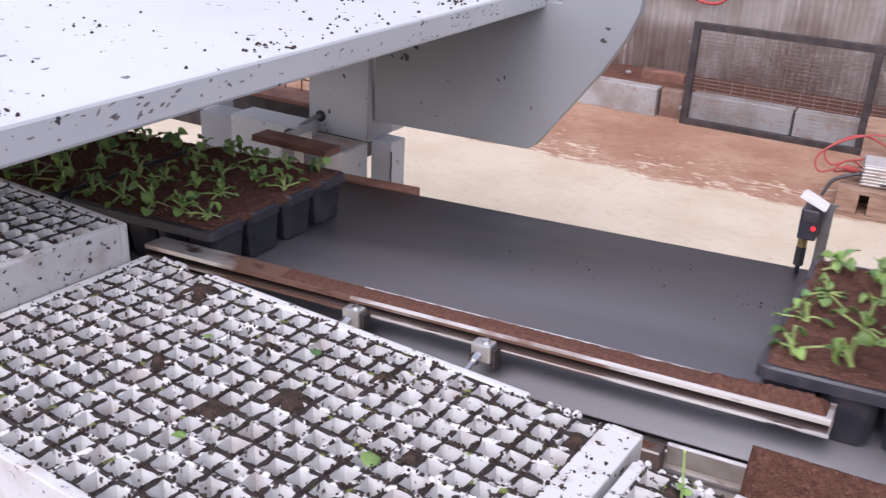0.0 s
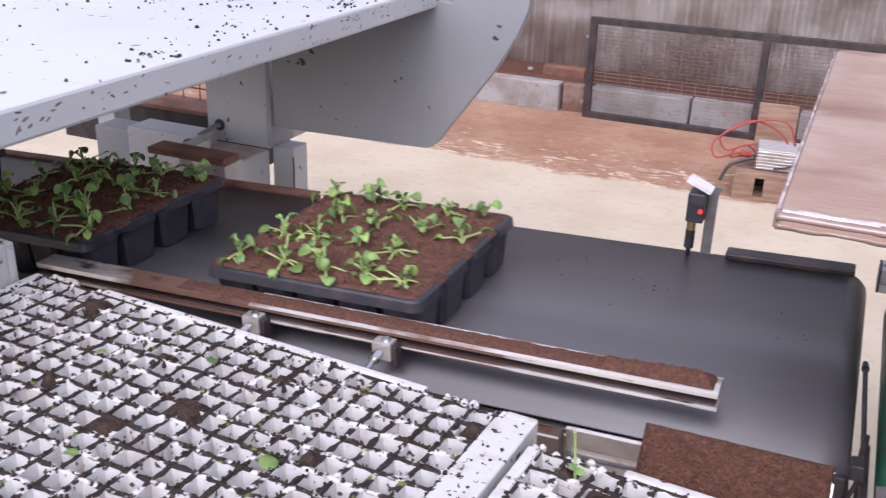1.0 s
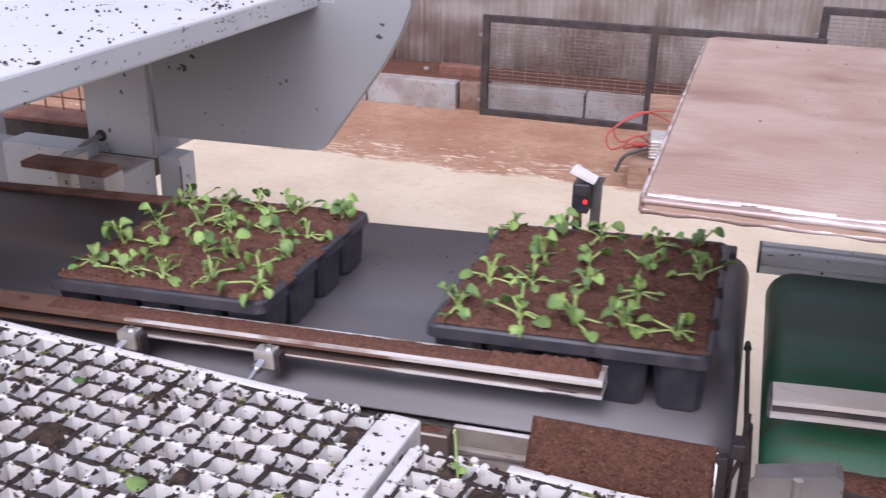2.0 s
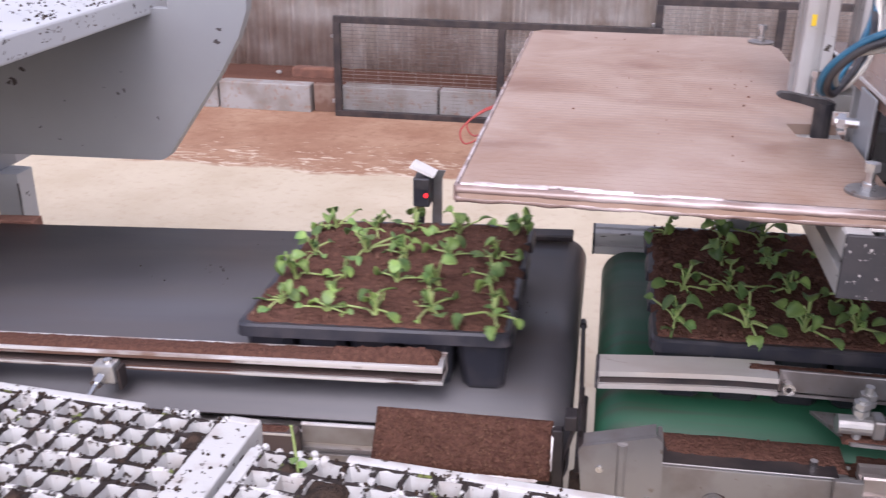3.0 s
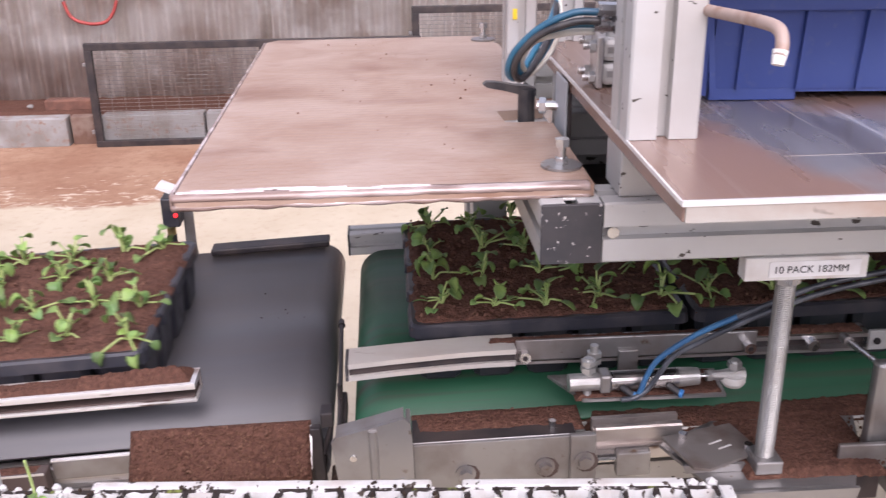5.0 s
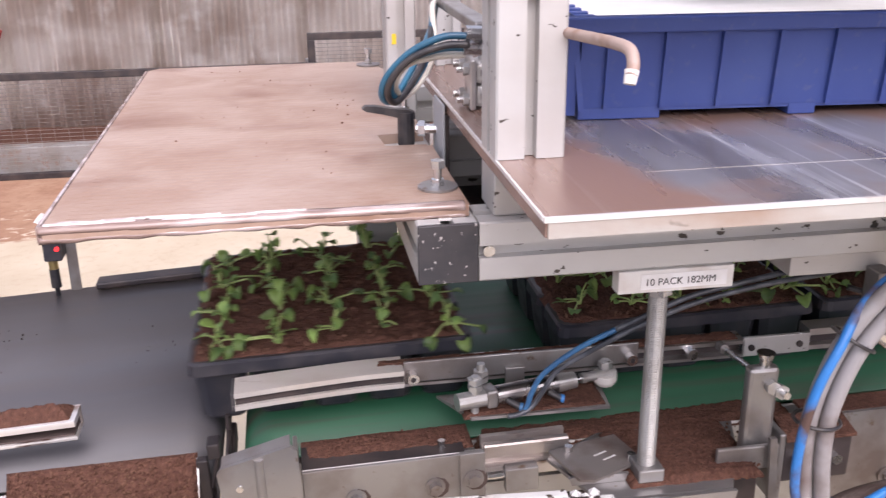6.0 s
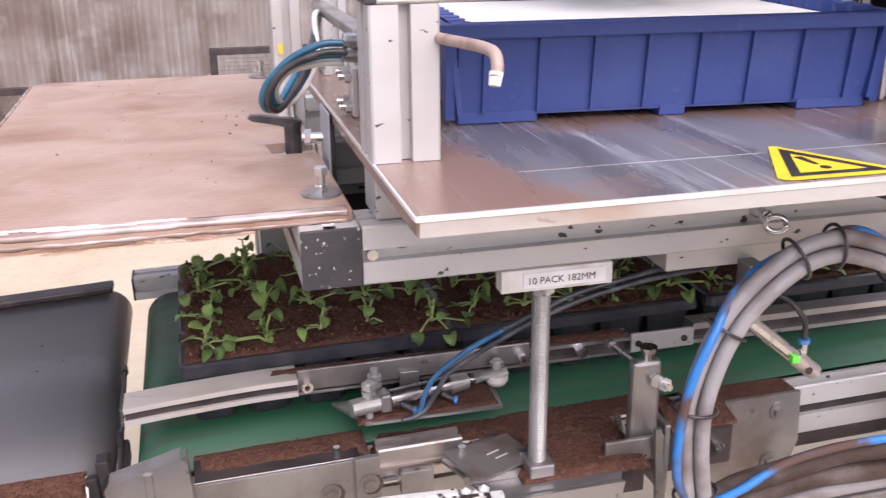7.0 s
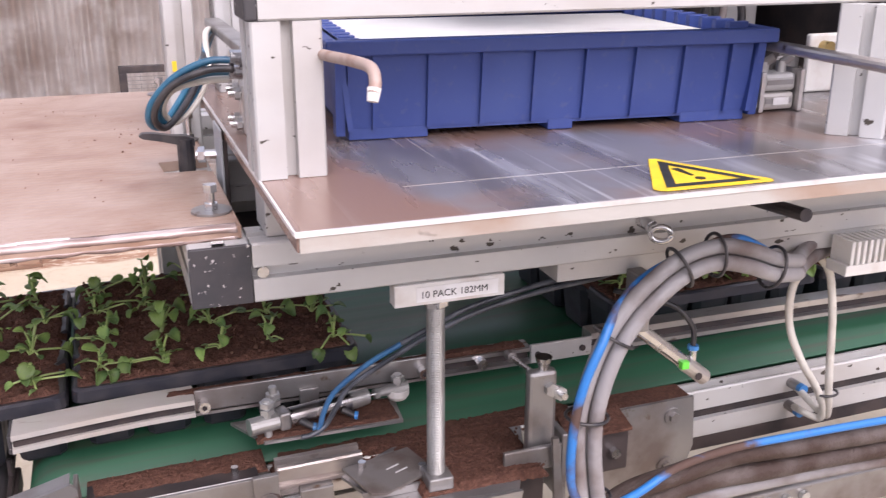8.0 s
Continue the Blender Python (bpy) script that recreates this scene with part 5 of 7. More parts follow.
def build_foam_trays():
    label = "white polystyrene cell tray smeared with dark compost"
    m = pose(0.209, 1.228, 0.910, 0, 0, -3.6) @ pose(-0.7648, -0.4271, 0)
    foam_tray(m, 1, [(0, 0.06), (1, 0.03), (0, 0.07), (1, 0.66), (0, 0.13), (1, 0.05)], label, 23, 13, 0.0447)
    crumbs("compost_crumbs", 4600, 0.01, 0.755, 0.01, 0.42, 0.0002, 7, DARK_SOIL, m, "dark compost crumbs scattered on the foam cell tray", 0.0034, 0.0307)
    m2 = pose(0.2155, 1.1902, 0.910, 0, 0, -4.0) @ pose(0, -0.4271, 0)
    foam_tray(m2, 2, [(0, 0.14), (1, 0.46), (0, 0.04), (1, 0.30), (0, 0.06)], "white polystyrene cell tray with chipped rim and compost", 23)
    crumbs("compost_crumbs", 1100, 0.01, 0.70, 0.20, 0.425, 0.0005, 9, DARK_SOIL, m2, "dark compost crumbs scattered on the foam tray rim", 0.0034, 0.0307)
    m3 = pose(-0.574, 1.248, 0.960, 0, 0, -3.6) @ pose(-0.7648, -0.4271, 0)
    foam_tray(m3, 3, [(1, 1.0)], "white polystyrene cell tray set higher beside the others")
    crumbs("compost_crumbs", 900, 0.3, 0.755, 0.1, 0.42, 0.0005, 12, DARK_SOIL, m3, "dark compost crumbs on the raised foam tray", 0.0045, 0.0307)
    # pockets still filled with compost
    for k, (x, y) in enumerate(((-0.205, 1.012), (-0.245, 1.155), (0.020, 1.060), (-0.150, 1.075), (0.150, 1.185), (-0.330, 1.060), (-0.420, 1.225), (-0.090, 1.175), (0.262, 1.150), (0.310, 1.120))):
        w = 0.013 if k % 3 else 0.021
        hp = solid("compost_clump", soil_heap(-w, w, -w, w, -0.006, 0.012, 14, 14, 60.0 + k, 0.012), DARK_SOIL, "clump of dark compost sitting in the foam tray", "soil", group="compost clumps")
        hp.matrix_basis = pose(x, y, 0.910, 0, 0, -3.6)
    # seedlings and leaf scraps left in the pockets
    rng = random.Random(3)
    for k, (x, y, s) in enumerate(((-0.010, 1.018, 0.013), (-0.190, 0.955, 0.010), (-0.180, 1.165, 0.009), (-0.310, 1.130, 0.008))):
        lf = solid("leaf_scrap", leaf_mesh(s * 1.5, s * 1.6, 0.3), LEAF, "torn green leaf lying in the foam tray", "leaf", group="leaf scraps")
        lf.matrix_basis = pose(x, y, 0.912, 12, -10, rng.uniform(0, 360))
    s = thing("sprout", "thin green sprout standing in the foam tray", "seedling", pose(0.272, 1.150, 0.868))
    part("stem", tube([(0, 0, 0), (0.002, 0, 0.03), (-0.002, 0.002, 0.075), (-0.003, 0, 0.092)], 0.0016, 6), STEM, s)
    for a in (20, 150, 260):
        part("leaf", leaf_mesh(0.010, 0.009, 0.3), LEAF, s).matrix_basis = pose(0.001, 0, 0.045 + a * 0.00004, 20, 0, a)
    # plain bench that carries the trays
    b = thing("bench", "plain steel bench below the foam trays", "bench")
    part("bench_top", box(-1.40, 1.0, 0.62, 1.165, 0.822, 0.8485, 0.002), STEEL, b)
    part("riser", box(-1.38, -0.60, 0.80, 1.19, 0.8487, 0.8985, 0.002), FOAM, b)
    for x in (-1.3, -0.1, 0.9):
        for y in (0.66, 1.13):
            part("leg", box(x - 0.02, x + 0.02, y - 0.02, y + 0.02, FLOOR_Z, 0.8215), STEEL, b)


def leaf_mesh(length, width, cup, n=9):
    """A small rounded leaf blade with a fold along its midrib, thickness and a short stalk end at the origin."""
    bm = bmesh.new()
    rows = []
    for i in range(n + 1):
        t = i / n
        w = width * 0.5 * (max(0.0, 1 - (2 * t ** 0.85 - 1) ** 2) ** 0.5 if 0 < t < 1 else (0.08 if t == 0 else 0.20))
        if 0 < t < 1:
            w *= 1.07 if i % 2 else 0.93
        x = length * t
        z = -cup * length * (t - 0.3) ** 2
        lift = cup * w * 0.7
        rows.append([bm.verts.new((x, -w, z + lift)), bm.verts.new((x, -w * 0.5, z + lift * 0.35)), bm.verts.new((x, 0, z)), bm.verts.new((x, w * 0.5, z + lift * 0.35)), bm.verts.new((x, w, z + lift))])
    for a, b in zip(rows, rows[1:]):
        for k in range(4):
            bm.faces.new((a[k], b[k], b[k + 1], a[k + 1])).smooth = True
    bmesh.ops.recalc_face_normals(bm, faces=bm.faces[:])
    bmesh.ops.solidify(bm, geom=bm.faces[:], thickness=0.0005)
    return bm


build_foam_trays()


# ---- potted seedling trays on the belts ----
TRAY_L, TRAY_W, TRAY_H = 0.364, 0.390, 0.088
LEAF_MESHES = [finish("leaf", leaf_mesh(l, w, c), LEAF, True) for l, w, c in
               ((0.021, 0.020, 0.5), (0.018, 0.018, 0.9), (0.024, 0.020, 0.3), (0.013, 0.012, 0.6), (0.020, 0.021, 1.1), (0.011, 0.008, 0.4))]


def pot_mesh(w, d, h):
    bm = bmesh.new()
    t = 0.80
    prev = None
    for k, (z, s) in enumerate(((0, t - 0.05), (0.004, t), (h * 0.9, 0.985), (h, 1.0))):
        a, b, c = w / 2 * s, d / 2 * s, 0.010 * s
        ring = [(-a + c, -b), (a - c, -b), (a, -b + c), (a, b - c), (a - c, b), (-a + c, b), (-a, b - c), (-a, -b + c)]
        vs = [bm.verts.new((x, y, z)) for x, y in ring]
        if prev:
            for i in range(8):
                bm.faces.new((prev[i], prev[(i + 1) % 8], vs[(i + 1) % 8], vs[i]))
        else:
            bm.faces.new(vs[::-1])
        prev = vs
    return bm


def rim_mesh():
    """Rounded rim of two five by two packs, scalloped along the short sides."""
    bm = bmesh.new()
    def outline(off):
        q = []
        L, W = TRAY_L / 2 + off, TRAY_W / 2 + off
        r = 0.014
        for cx, cy, a0 in ((L - r, -W + r, -90), (L - r, W - r, 0), (-L + r, W - r, 90), (-L + r, -W + r, 180)):
            corner = [(cx + r * math.cos(math.radians(a0 + k * 30)), cy + r * math.sin(math.radians(a0 + k * 30))) for k in range(4)]
            q += corner
            side = 1 if a0 == -90 else (-1 if a0 == 90 else 0)
            if side:
                for y in ((-0.10, 0.0, 0.10) if side > 0 else (0.10, 0.0, -0.10)):
                    e = 0.010 if abs(y) > 0.01 else 0.014
                    s = side
                    q += [(s * L, y - s * 0.020), (s * (L - e), y - s * 0.006), (s * (L - e), y + s * 0.006), (s * L, y + s * 0.020)]
        return q
    rings = []
    for off, z in ((-0.012, TRAY_H - 0.006), (-0.012, TRAY_H), (-0.003, TRAY_H + 0.001), (0, TRAY_H - 0.002), (0.0015, TRAY_H - 0.016), (-0.001, TRAY_H - 0.016)):
        rings.append([bm.verts.new((x, y, z)) for x, y in outline(off)])
    n = len(rings[0])
    for a, b in zip(rings, rings[1:]):
        for i in range(n):
            bm.faces.new((a[i], a[(i + 1) % n], b[(i + 1) % n], b[i]))
    bmesh.ops.recalc_face_normals(bm, faces=bm.faces[:])
    return bm


def tray_soil(seed):
    def h(x, y):
        L, W = TRAY_L / 2 - 0.004, TRAY_W / 2 - 0.006
        n = noise.noise(Vector((x * 38 + seed * 7, y * 38, seed))) + 0.7 * noise.noise(Vector((x * 110, y * 110 + seed, 3))) + 0.35 * noise.noise(Vector((x * 240 + seed, y * 240, 5)))
        cell = math.cos(math.pi * 2 * (x + TRAY_L / 2) / (TRAY_L / 5)) * math.cos(math.pi * 2 * (y + TRAY_W / 2) / (TRAY_W / 4))
        d = min(L - abs(x), W - abs(y))
        e = max(0.0, min(1.0, (d + 0.003) / 0.012))
        return TRAY_H - 0.006 + e * (0.0105 + 0.0058 * n - 0.001 * cell)
    return sheet_mesh(-TRAY_L / 2 + 0.002, TRAY_L / 2 - 0.002, -TRAY_W / 2 + 0.004, TRAY_W / 2 - 0.004, 110, 116, h)


POT = finish("pot", pot_mesh(TRAY_L / 5 - 0.005, TRAY_W / 4 - 0.012, TRAY_H - 0.006), BLACK_PLASTIC)
CRUMBS = finish("soil_crumbs", crumb_mesh(520, -TRAY_L / 2 + 0.010, TRAY_L / 2 - 0.010, -TRAY_W / 2 + 0.012, TRAY_W / 2 - 0.012, TRAY_H + 0.0056, 91, 0.0042), CRUMB_SOIL)
RIM = finish("rim", rim_mesh(), BLACK_PLASTIC)


def seedling_plan(rng):
    """Stems from one root: each a short path and the leaf at its end."""
    stems = []
    base = rng.uniform(0, 360)
    n = rng.choice((5, 6, 6, 7))
    for k in range(n):
        a = radians(base + k * 360 / n + rng.uniform(-30, 30))
        kind = rng.random()
        if k == 0 or kind < 0.35:
            out, up = rng.uniform(0.003, 0.015), rng.uniform(0.022, 0.044)
        else:
            out, up = rng.uniform(0.018, 0.046), rng.uniform(0.002, 0.018)
        e = Vector((math.cos(a) * out, math.sin(a) * out, up))
        mid = Vector((e.x * 0.35, e.y * 0.35, max(up * 0.62, 0.010)))
        stems.append((mid, e, a))
    return stems


def seedling_variant(seed):
    rng = random.Random(seed)
    plan = seedling_plan(rng)
    stems = [finish("stem", tube([(0, 0, -0.002), mid * 0.5 + Vector((0, 0, 0.002)), mid, e], 0.0015 if k else 0.0022, 5, 3), STEM, True) for k, (mid, e, a) in enumerate(plan)]
    crown = bmesh.new()
    add_rod(crown, (0, 0, -0.006), (0, 0, 0.008), 0.0034, 0.0022, 7)
    leaves = []
    for k, (mid, e, a) in enumerate(plan):
        if k > 1 and rng.random() < 0.22:
            leaves.append((5, pose(e.x, e.y, e.z, 0, 0, math.degrees(a))))
            continue
        big = rng.choice((0, 0, 1, 1, 2, 4, 3))
        leaves.append((big, pose(e.x, e.y, e.z, rng.uniform(-25, 25), rng.uniform(-20, 45), math.degrees(a) + rng.uniform(-35, 35))))
        if rng.random() < 0.35:
            leaves.append((rng.choice((3, 5, 5)), pose(mid.x, mid.y, mid.z, rng.uniform(-20, 20), rng.uniform(-50, 0), math.degrees(a) + rng.uniform(40, 120))))
    for k in range(4):
        leaves.append((rng.choice((5, 5, 3)), pose(0.001, 0, 0.010 + 0.005 * k, rng.uniform(-20, 20), rng.uniform(-70, -35), rng.uniform(0, 360))))
    return finish("seedling", crown, STEM), stems, leaves


VARIANTS = [seedling_variant(100 + k) for k in range(14)]


def seedling_tray(seed, label, missing=()):
    rng = random.Random(seed)
    t = thing("seedling_tray", label, "plant tray", group="seedling trays")
    part("rim", RIM, None, t, "black plastic rim")
    for i in range(5):
        for j in range(4):
            x, y = (i - 2) * TRAY_L / 5, (j - 1.5) * TRAY_W / 4
            p = part("pot", POT, None, t)
            p.matrix_basis = pose(x * 0.985, y * 0.985, 0.001)
    part("soil", tray_soil(seed), SOIL, t, "crumbly brown peat soil")
    part("loose_soil", CRUMBS, None, t)
    for j in range(4):
        for i in range(5):
            if (i, j) in missing:
                continue
            me, stems, leaves = VARIANTS[rng.randrange(len(VARIANTS))]
            x, y = (i - 2) * TRAY_L / 5 + rng.uniform(-0.010, 0.010), (j - 1.5) * TRAY_W / 4 + rng.uniform(-0.012, 0.012)
            s = part("seedling", me, None, t, "young green seedling with round leaves")
            k = rng.uniform(0.84, 1.12)
            s.matrix_basis = pose(x, y, TRAY_H + 0.002, rng.uniform(-14, 14), rng.uniform(-14, 14), rng.uniform(0, 360)) @ Matrix.Diagonal((k, k, k, 1))
            for stem in stems:
                part("stem", stem, None, s)
            for which, m in leaves:
                part("leaf", LEAF_MESHES[which], None, s).matrix_basis = m
    return t


TRAY_LABEL = "black plastic pot tray of brown soil with green seedlings"
TRAY_A = seedling_tray(21, TRAY_LABEL)
TRAY_B = seedling_tray(22, TRAY_LABEL, {(0, 2), (4, 1)})
TRAY_C = seedling_tray(23, TRAY_LABEL)
TRAY_D = seedling_tray(24, TRAY_LABEL, {(4, 2)})
TRAY_E = seedling_tray(25, TRAY_LABEL)


def on_belt(x):
    k = max(0.0, min(1.0, (x - 0.45) / 0.3))
    return pose(x, 1.645 + 0.010 * k, belt_z(x) + 0.0008, 0, -TILT + (TILT - TILT_2) * k, 0)


def motions():
    """The trays ride up the belts, stop against one another and are passed on."""
    runs = {
        TRAY_A: [(0, 0.461), (0.1, 0.515), (0.3, 0.634), (0.6, 0.80), (0.8, 0.815), (1.5, 0.815), (2.1, 1.185), (4.0, 1.22), (4.5, 1.52), (4.8, 1.57), (5.3, 1.57), (5.7, 1.94), (7.3, 1.95), (7.8, 2.33), (8.0, 2.33)],
        TRAY_B: [(0, -0.785), (0.5, -0.520), (1.0, -0.222), (1.2, -0.107), (2.3, 0.486), (2.5, 0.606), (2.8, 0.782), (2.9, 0.808), (3.5, 0.816), (3.8, 0.824), (4.0, 0.850), (4.5, 1.150), (4.7, 1.195), (5.2, 1.20), (5.7, 1.545), (7.3, 1.55), (7.8, 1.94), (8.0, 1.94)],
        TRAY_C: [(0, -1.165), (0.5, -0.972), (1.0, -0.830), (1.2, -0.738), (2.3, -0.108), (2.5, -0.002), (3.0, 0.277), (3.25, 0.425), (3.5, 0.444), (3.8, 0.452), (4.0, 0.476), (4.5, 0.775), (4.7, 0.823), (5.2, 0.83), (5.6, 1.155), (5.8, 1.170), (7.3, 1.172), (7.5, 1.24), (7.8, 1.55), (8.0, 1.56)],
        TRAY_D: [(0, -1.60), (1.2, -1.38), (2.5, -1.10), (3.5, -0.71), (4.0, -0.43), (4.5, -0.154), (4.7, -0.043), (5.8, 0.581), (6.0, 0.690), (6.2, 0.803), (6.35, 0.812), (6.6, 0.813), (8.0, 0.814)],
        TRAY_E: [(0, -2.10), (2.5, -1.85), (4.7, -1.25), (5.8, -0.68), (6.5, -0.28), (7.0, 0.00), (7.5, 0.275), (7.7, 0.378), (7.8, 0.430), (7.9, 0.444), (8.0, 0.446)],
    }
    # the picking head dips into the crate and lifts again
    lift = [(0, 0.125), (3.0, 0.125), (6.2, 0.125), (6.32, 0.125), (6.42, 0.0), (6.55, 0.0), (6.85, 0.0), (6.91, 0.0), (6.99, 0.125), (7.2, 0.125), (8.0, 0.125)]
    walk(PICKING_HEAD, [(t, pose(1.136, 1.335, 1.3525 + z, 0, 0, -4.5)) for t, z in lift])
    # the stop cylinder swings in behind the passing tray
    swing = [(0, 1.0), (3.0, 1.0), (5.7, 1.0), (5.82, 1.2), (6.02, 12.0), (6.15, 12.0), (7.2, 12.0), (8.0, 12.0)]
    walk(STOP_CYLINDER, [(t, pose(0.838, 1.351, 0.9015, 0, 0, a)) for t, a in swing])
    for tray, rows in runs.items():
        walk(tray, [(t, on_belt(x)) for t, x in rows])


# ---- guide and pusher on the green belt ----
GREY_TUBE = material("dark grey air tube", (0.040, 0.045, 0.055), 0.3, second=(0.10, 0.11, 0.13), scale=30)
AIR_BLUE = material("light blue air tube", (0.035, 0.14, 0.29), 0.35, second=(0.03, 0.11, 0.24), scale=40)


def build_second_guide():
    g = thing("guide_rail", "bent aluminium guide rail with steel strip beside the green belt", "guide rail")
    # lead-in piece, swung outwards at its free end
    sec = [(-0.022, 0.016), (0.020, 0.016), (0.020, -0.007), (-0.022, -0.007), (-0.022, -0.001), (-0.016, -0.001), (-0.016, 0.0095), (-0.022, 0.0095)]
    bm = bmesh.new()
    rings = []
    for x, y, z in ((0.566, 1.402, 0.9065), (0.62, 1.4095, 0.9068), (0.68, 1.4165, 0.9070), (0.71, 1.4195, 0.9070), (0.73, 1.421, 0.9070), (0.7715, 1.422, 0.907)):
        rings.append([bm.verts.new((x, y + u, z + v)) for u, v in sec])
    for a, b in zip(rings, rings[1:]):
        for i in range(8):
            bm.faces.new((a[i], a[(i + 1) % 8], b[(i + 1) % 8], b[i]))
    bm.faces.new(rings[0][::-1])
    bm.faces.new(rings[-1])
    bmesh.ops.recalc_face_normals(bm, faces=bm.faces[:])
    part("lead_in", bm, ALU_WORN, g, "bent bright aluminium lead-in")
    # dark ribbon along the lead-in slot, in place of shade
    lin = bmesh.new()
    dark = [[lin.verts.new((x, y + u, z + v)) for u, v in ((-0.0176, 0.0093), (-0.0166, 0.0093), (-0.0166, -0.0008), (-0.0176, -0.0008))] for x, y, z in
            ((0.567, 1.402, 0.9065), (0.62, 1.4095, 0.9068), (0.68, 1.4165, 0.9070), (0.71, 1.4195, 0.9070), (0.73, 1.421, 0.9070), (0.771, 1.422, 0.907))]
    for a, b in zip(dark, dark[1:]):
        for i in range(4):
            lin.faces.new((a[i], a[(i + 1) % 4], b[(i + 1) % 4], b[i]))
    bmesh.ops.recalc_face_normals(lin, faces=lin.faces[:])
    part("slot_lining", lin, DARK_STEEL_AND_SHADE, g, "dark strip standing in for slot shade")
    # the straight rails get the same painted slot shade
    part("slot_lining", box(0.774, 1.224, 1.4225, 1.4238, 0.9002, 0.9148), DARK_STEEL_AND_SHADE, g, "dark strip standing in for slot shade")
    part("slot_lining", box(1.318, 2.59, 1.4225, 1.4238, 0.9032, 0.9178), DARK_STEEL_AND_SHADE, g, "dark strip standing in for slot shade")
    part("end_plug", box(0.562, 0.566, 1.380, 1.422, 0.8995, 0.9225, 0.001), CAP, g)
    part("strip", box(0.772, 1.076, 1.4055, 1.4095, 0.904, 0.932, 0.001), STEEL, g, "plain steel joining strip")
    for x in (0.782, 1.064):
        b = part("bolt", rod((x, 1.405, 0.914), (x, 1.392, 0.914), 0.0075, seg=12), CHROME, g, "zinc plated socket bolt")
        part("socket", rod((x, 1.3925, 0.914), (x, 1.3915, 0.914), 0.0035, seg=6), DARK_STEEL_AND_SHADE, b)
    part("rail", prism([(1.410, 0.920), (1.440, 0.920), (1.440, 0.896), (1.410, 0.896), (1.410, 0.900), (1.424, 0.900), (1.424, 0.915), (1.410, 0.915)], "x", 0.773, 1.225), ALU, g, "slotted aluminium rail")
    part("joint", box(1.222, 1.315, 1.406, 1.4115, 0.898, 0.925, 0.001), PROFILE, g, "white painted joint plate")
    for x in (1.232, 1.30):
        part("screw", rod((x, 1.4065, 0.911), (x, 1.403, 0.911), 0.0045, seg=8), DARK_STEEL_AND_SHADE, g)
    part("rail", prism([(1.412, 0.927), (1.440, 0.927), (1.440, 0.897), (1.412, 0.897), (1.412, 0.903), (1.424, 0.903), (1.424, 0.918), (1.412, 0.918)], "x", 1.317, 2.6), ALU, g, "slotted aluminium rail")
    part("screw", rod((1.147, 1.412, 0.912), (1.147, 1.396, 0.912), 0.0075, seg=10), CHROME, g, "zinc plated bolt")
    part("rear_rail", prism(slotted(0.03, 0.04, 1.90, 0.925), "x", 1.25, 2.9), ALU, g, "slotted aluminium rail across the belt")
    solid("spilt_soil", soil_heap(0.735, 1.22, 1.4135, 1.4395, 0.9205, 0.005, 150, 14, 21.0, 0.008), SOIL, "brown soil lying on the guide rail", "soil", kind="stuff")
    # carrier plate with pivot bolts and the tubes of the air cylinder
    c = thing("carrier_plate", "steel carrier plate covered in soil below the guide rail", "plate")
    part("plate", prism([(0.812, 1.404), (0.845, 1.342), (1.018, 1.340), (1.024, 1.404)], "z", 0.879, 0.883), STEEL, c, "steel plate with a bright edge")
    for x, y, h in ((0.851, 1.3515, 0.034), (0.862, 1.3715, 0.040)):
        k = part("pivot_bolt", rod((x, y, 0.883), (x, y, 0.900 + h), 0.005, seg=10), ZINC, c, "zinc plated pivot bolt")
        for z in (0.916, 0.925):
            part("nut", rod((x, y, z), (x, y, z + 0.006), 0.0092, seg=6), ZINC, k)
    part("air_tube", tube([(0.906, 1.331, 0.889), (0.911, 1.329, 0.903), (0.916, 1.330, 0.918), (0.930, 1.328, 0.943), (0.966, 1.315, 0.978), (1.005, 1.300, 1.006)], 0.0034), AIR_BLUE, c, "blue air tube")
    part("air_tube", tube([(1.005, 1.300, 1.006), (1.04, 1.288, 1.028), (1.085, 1.28, 1.050), (1.16, 1.275, 1.067), (1.26, 1.30, 1.072), (1.36, 1.36, 1.075)], 0.0034), GREY_TUBE, c, "dark grey air tube")
    part("air_tube", tube([(0.886, 1.326, 0.890), (0.900, 1.327, 0.891), (0.917, 1.330, 0.899), (0.932, 1.330, 0.922), (0.945, 1.326, 0.945), (0.975, 1.308, 0.975), (1.03, 1.286, 1.016), (1.09, 1.275, 1.044), (1.17, 1.27, 1.062), (1.27, 1.29, 1.064), (1.37, 1.35, 1.066)], 0.0032), GREY_TUBE, c, "black air tube")
    part("hanger", box(0.90, 0.925, 1.400, 1.4055, 0.8832, 0.915, 0.001), STEEL, c)
    solid("spilt_soil", soil_heap(0.836, 1.017, 1.343, 1.4035, 0.8833, 0.0036, 90, 36, 31.0, 0.006), SOIL, "brown soil on the carrier plate", "soil", kind="stuff")
    # swinging air cylinder with its stop roller, pivot at the origin
    c = thing("air_cylinder", "small dull air cylinder with white stop roller", "cylinder", pose(0.838, 1.351, 0.9015, 0, 0, 1))
    part("rear_cap", rod((-0.010, 0, 0), (0.026, 0, 0), 0.0108, seg=18), ZINC, c, "pale rear cap")
    part("clevis", box(0.026, 0.040, -0.012, 0.012, -0.011, 0.013, 0.003), STEEL, c)
    part("barrel", rod((0.040, 0, 0), (0.122, 0, 0), 0.0120, seg=22), BARREL, c, "dull round barrel")
    part("front_cap", rod((0.122, 0, 0), (0.148, 0, 0), 0.0122, 0.0105, seg=22), ZINC, c, "pale front cap")
    part("piston_rod", rod((0.148, 0, 0), (0.172, 0, 0), 0.0028), CHROME, c)
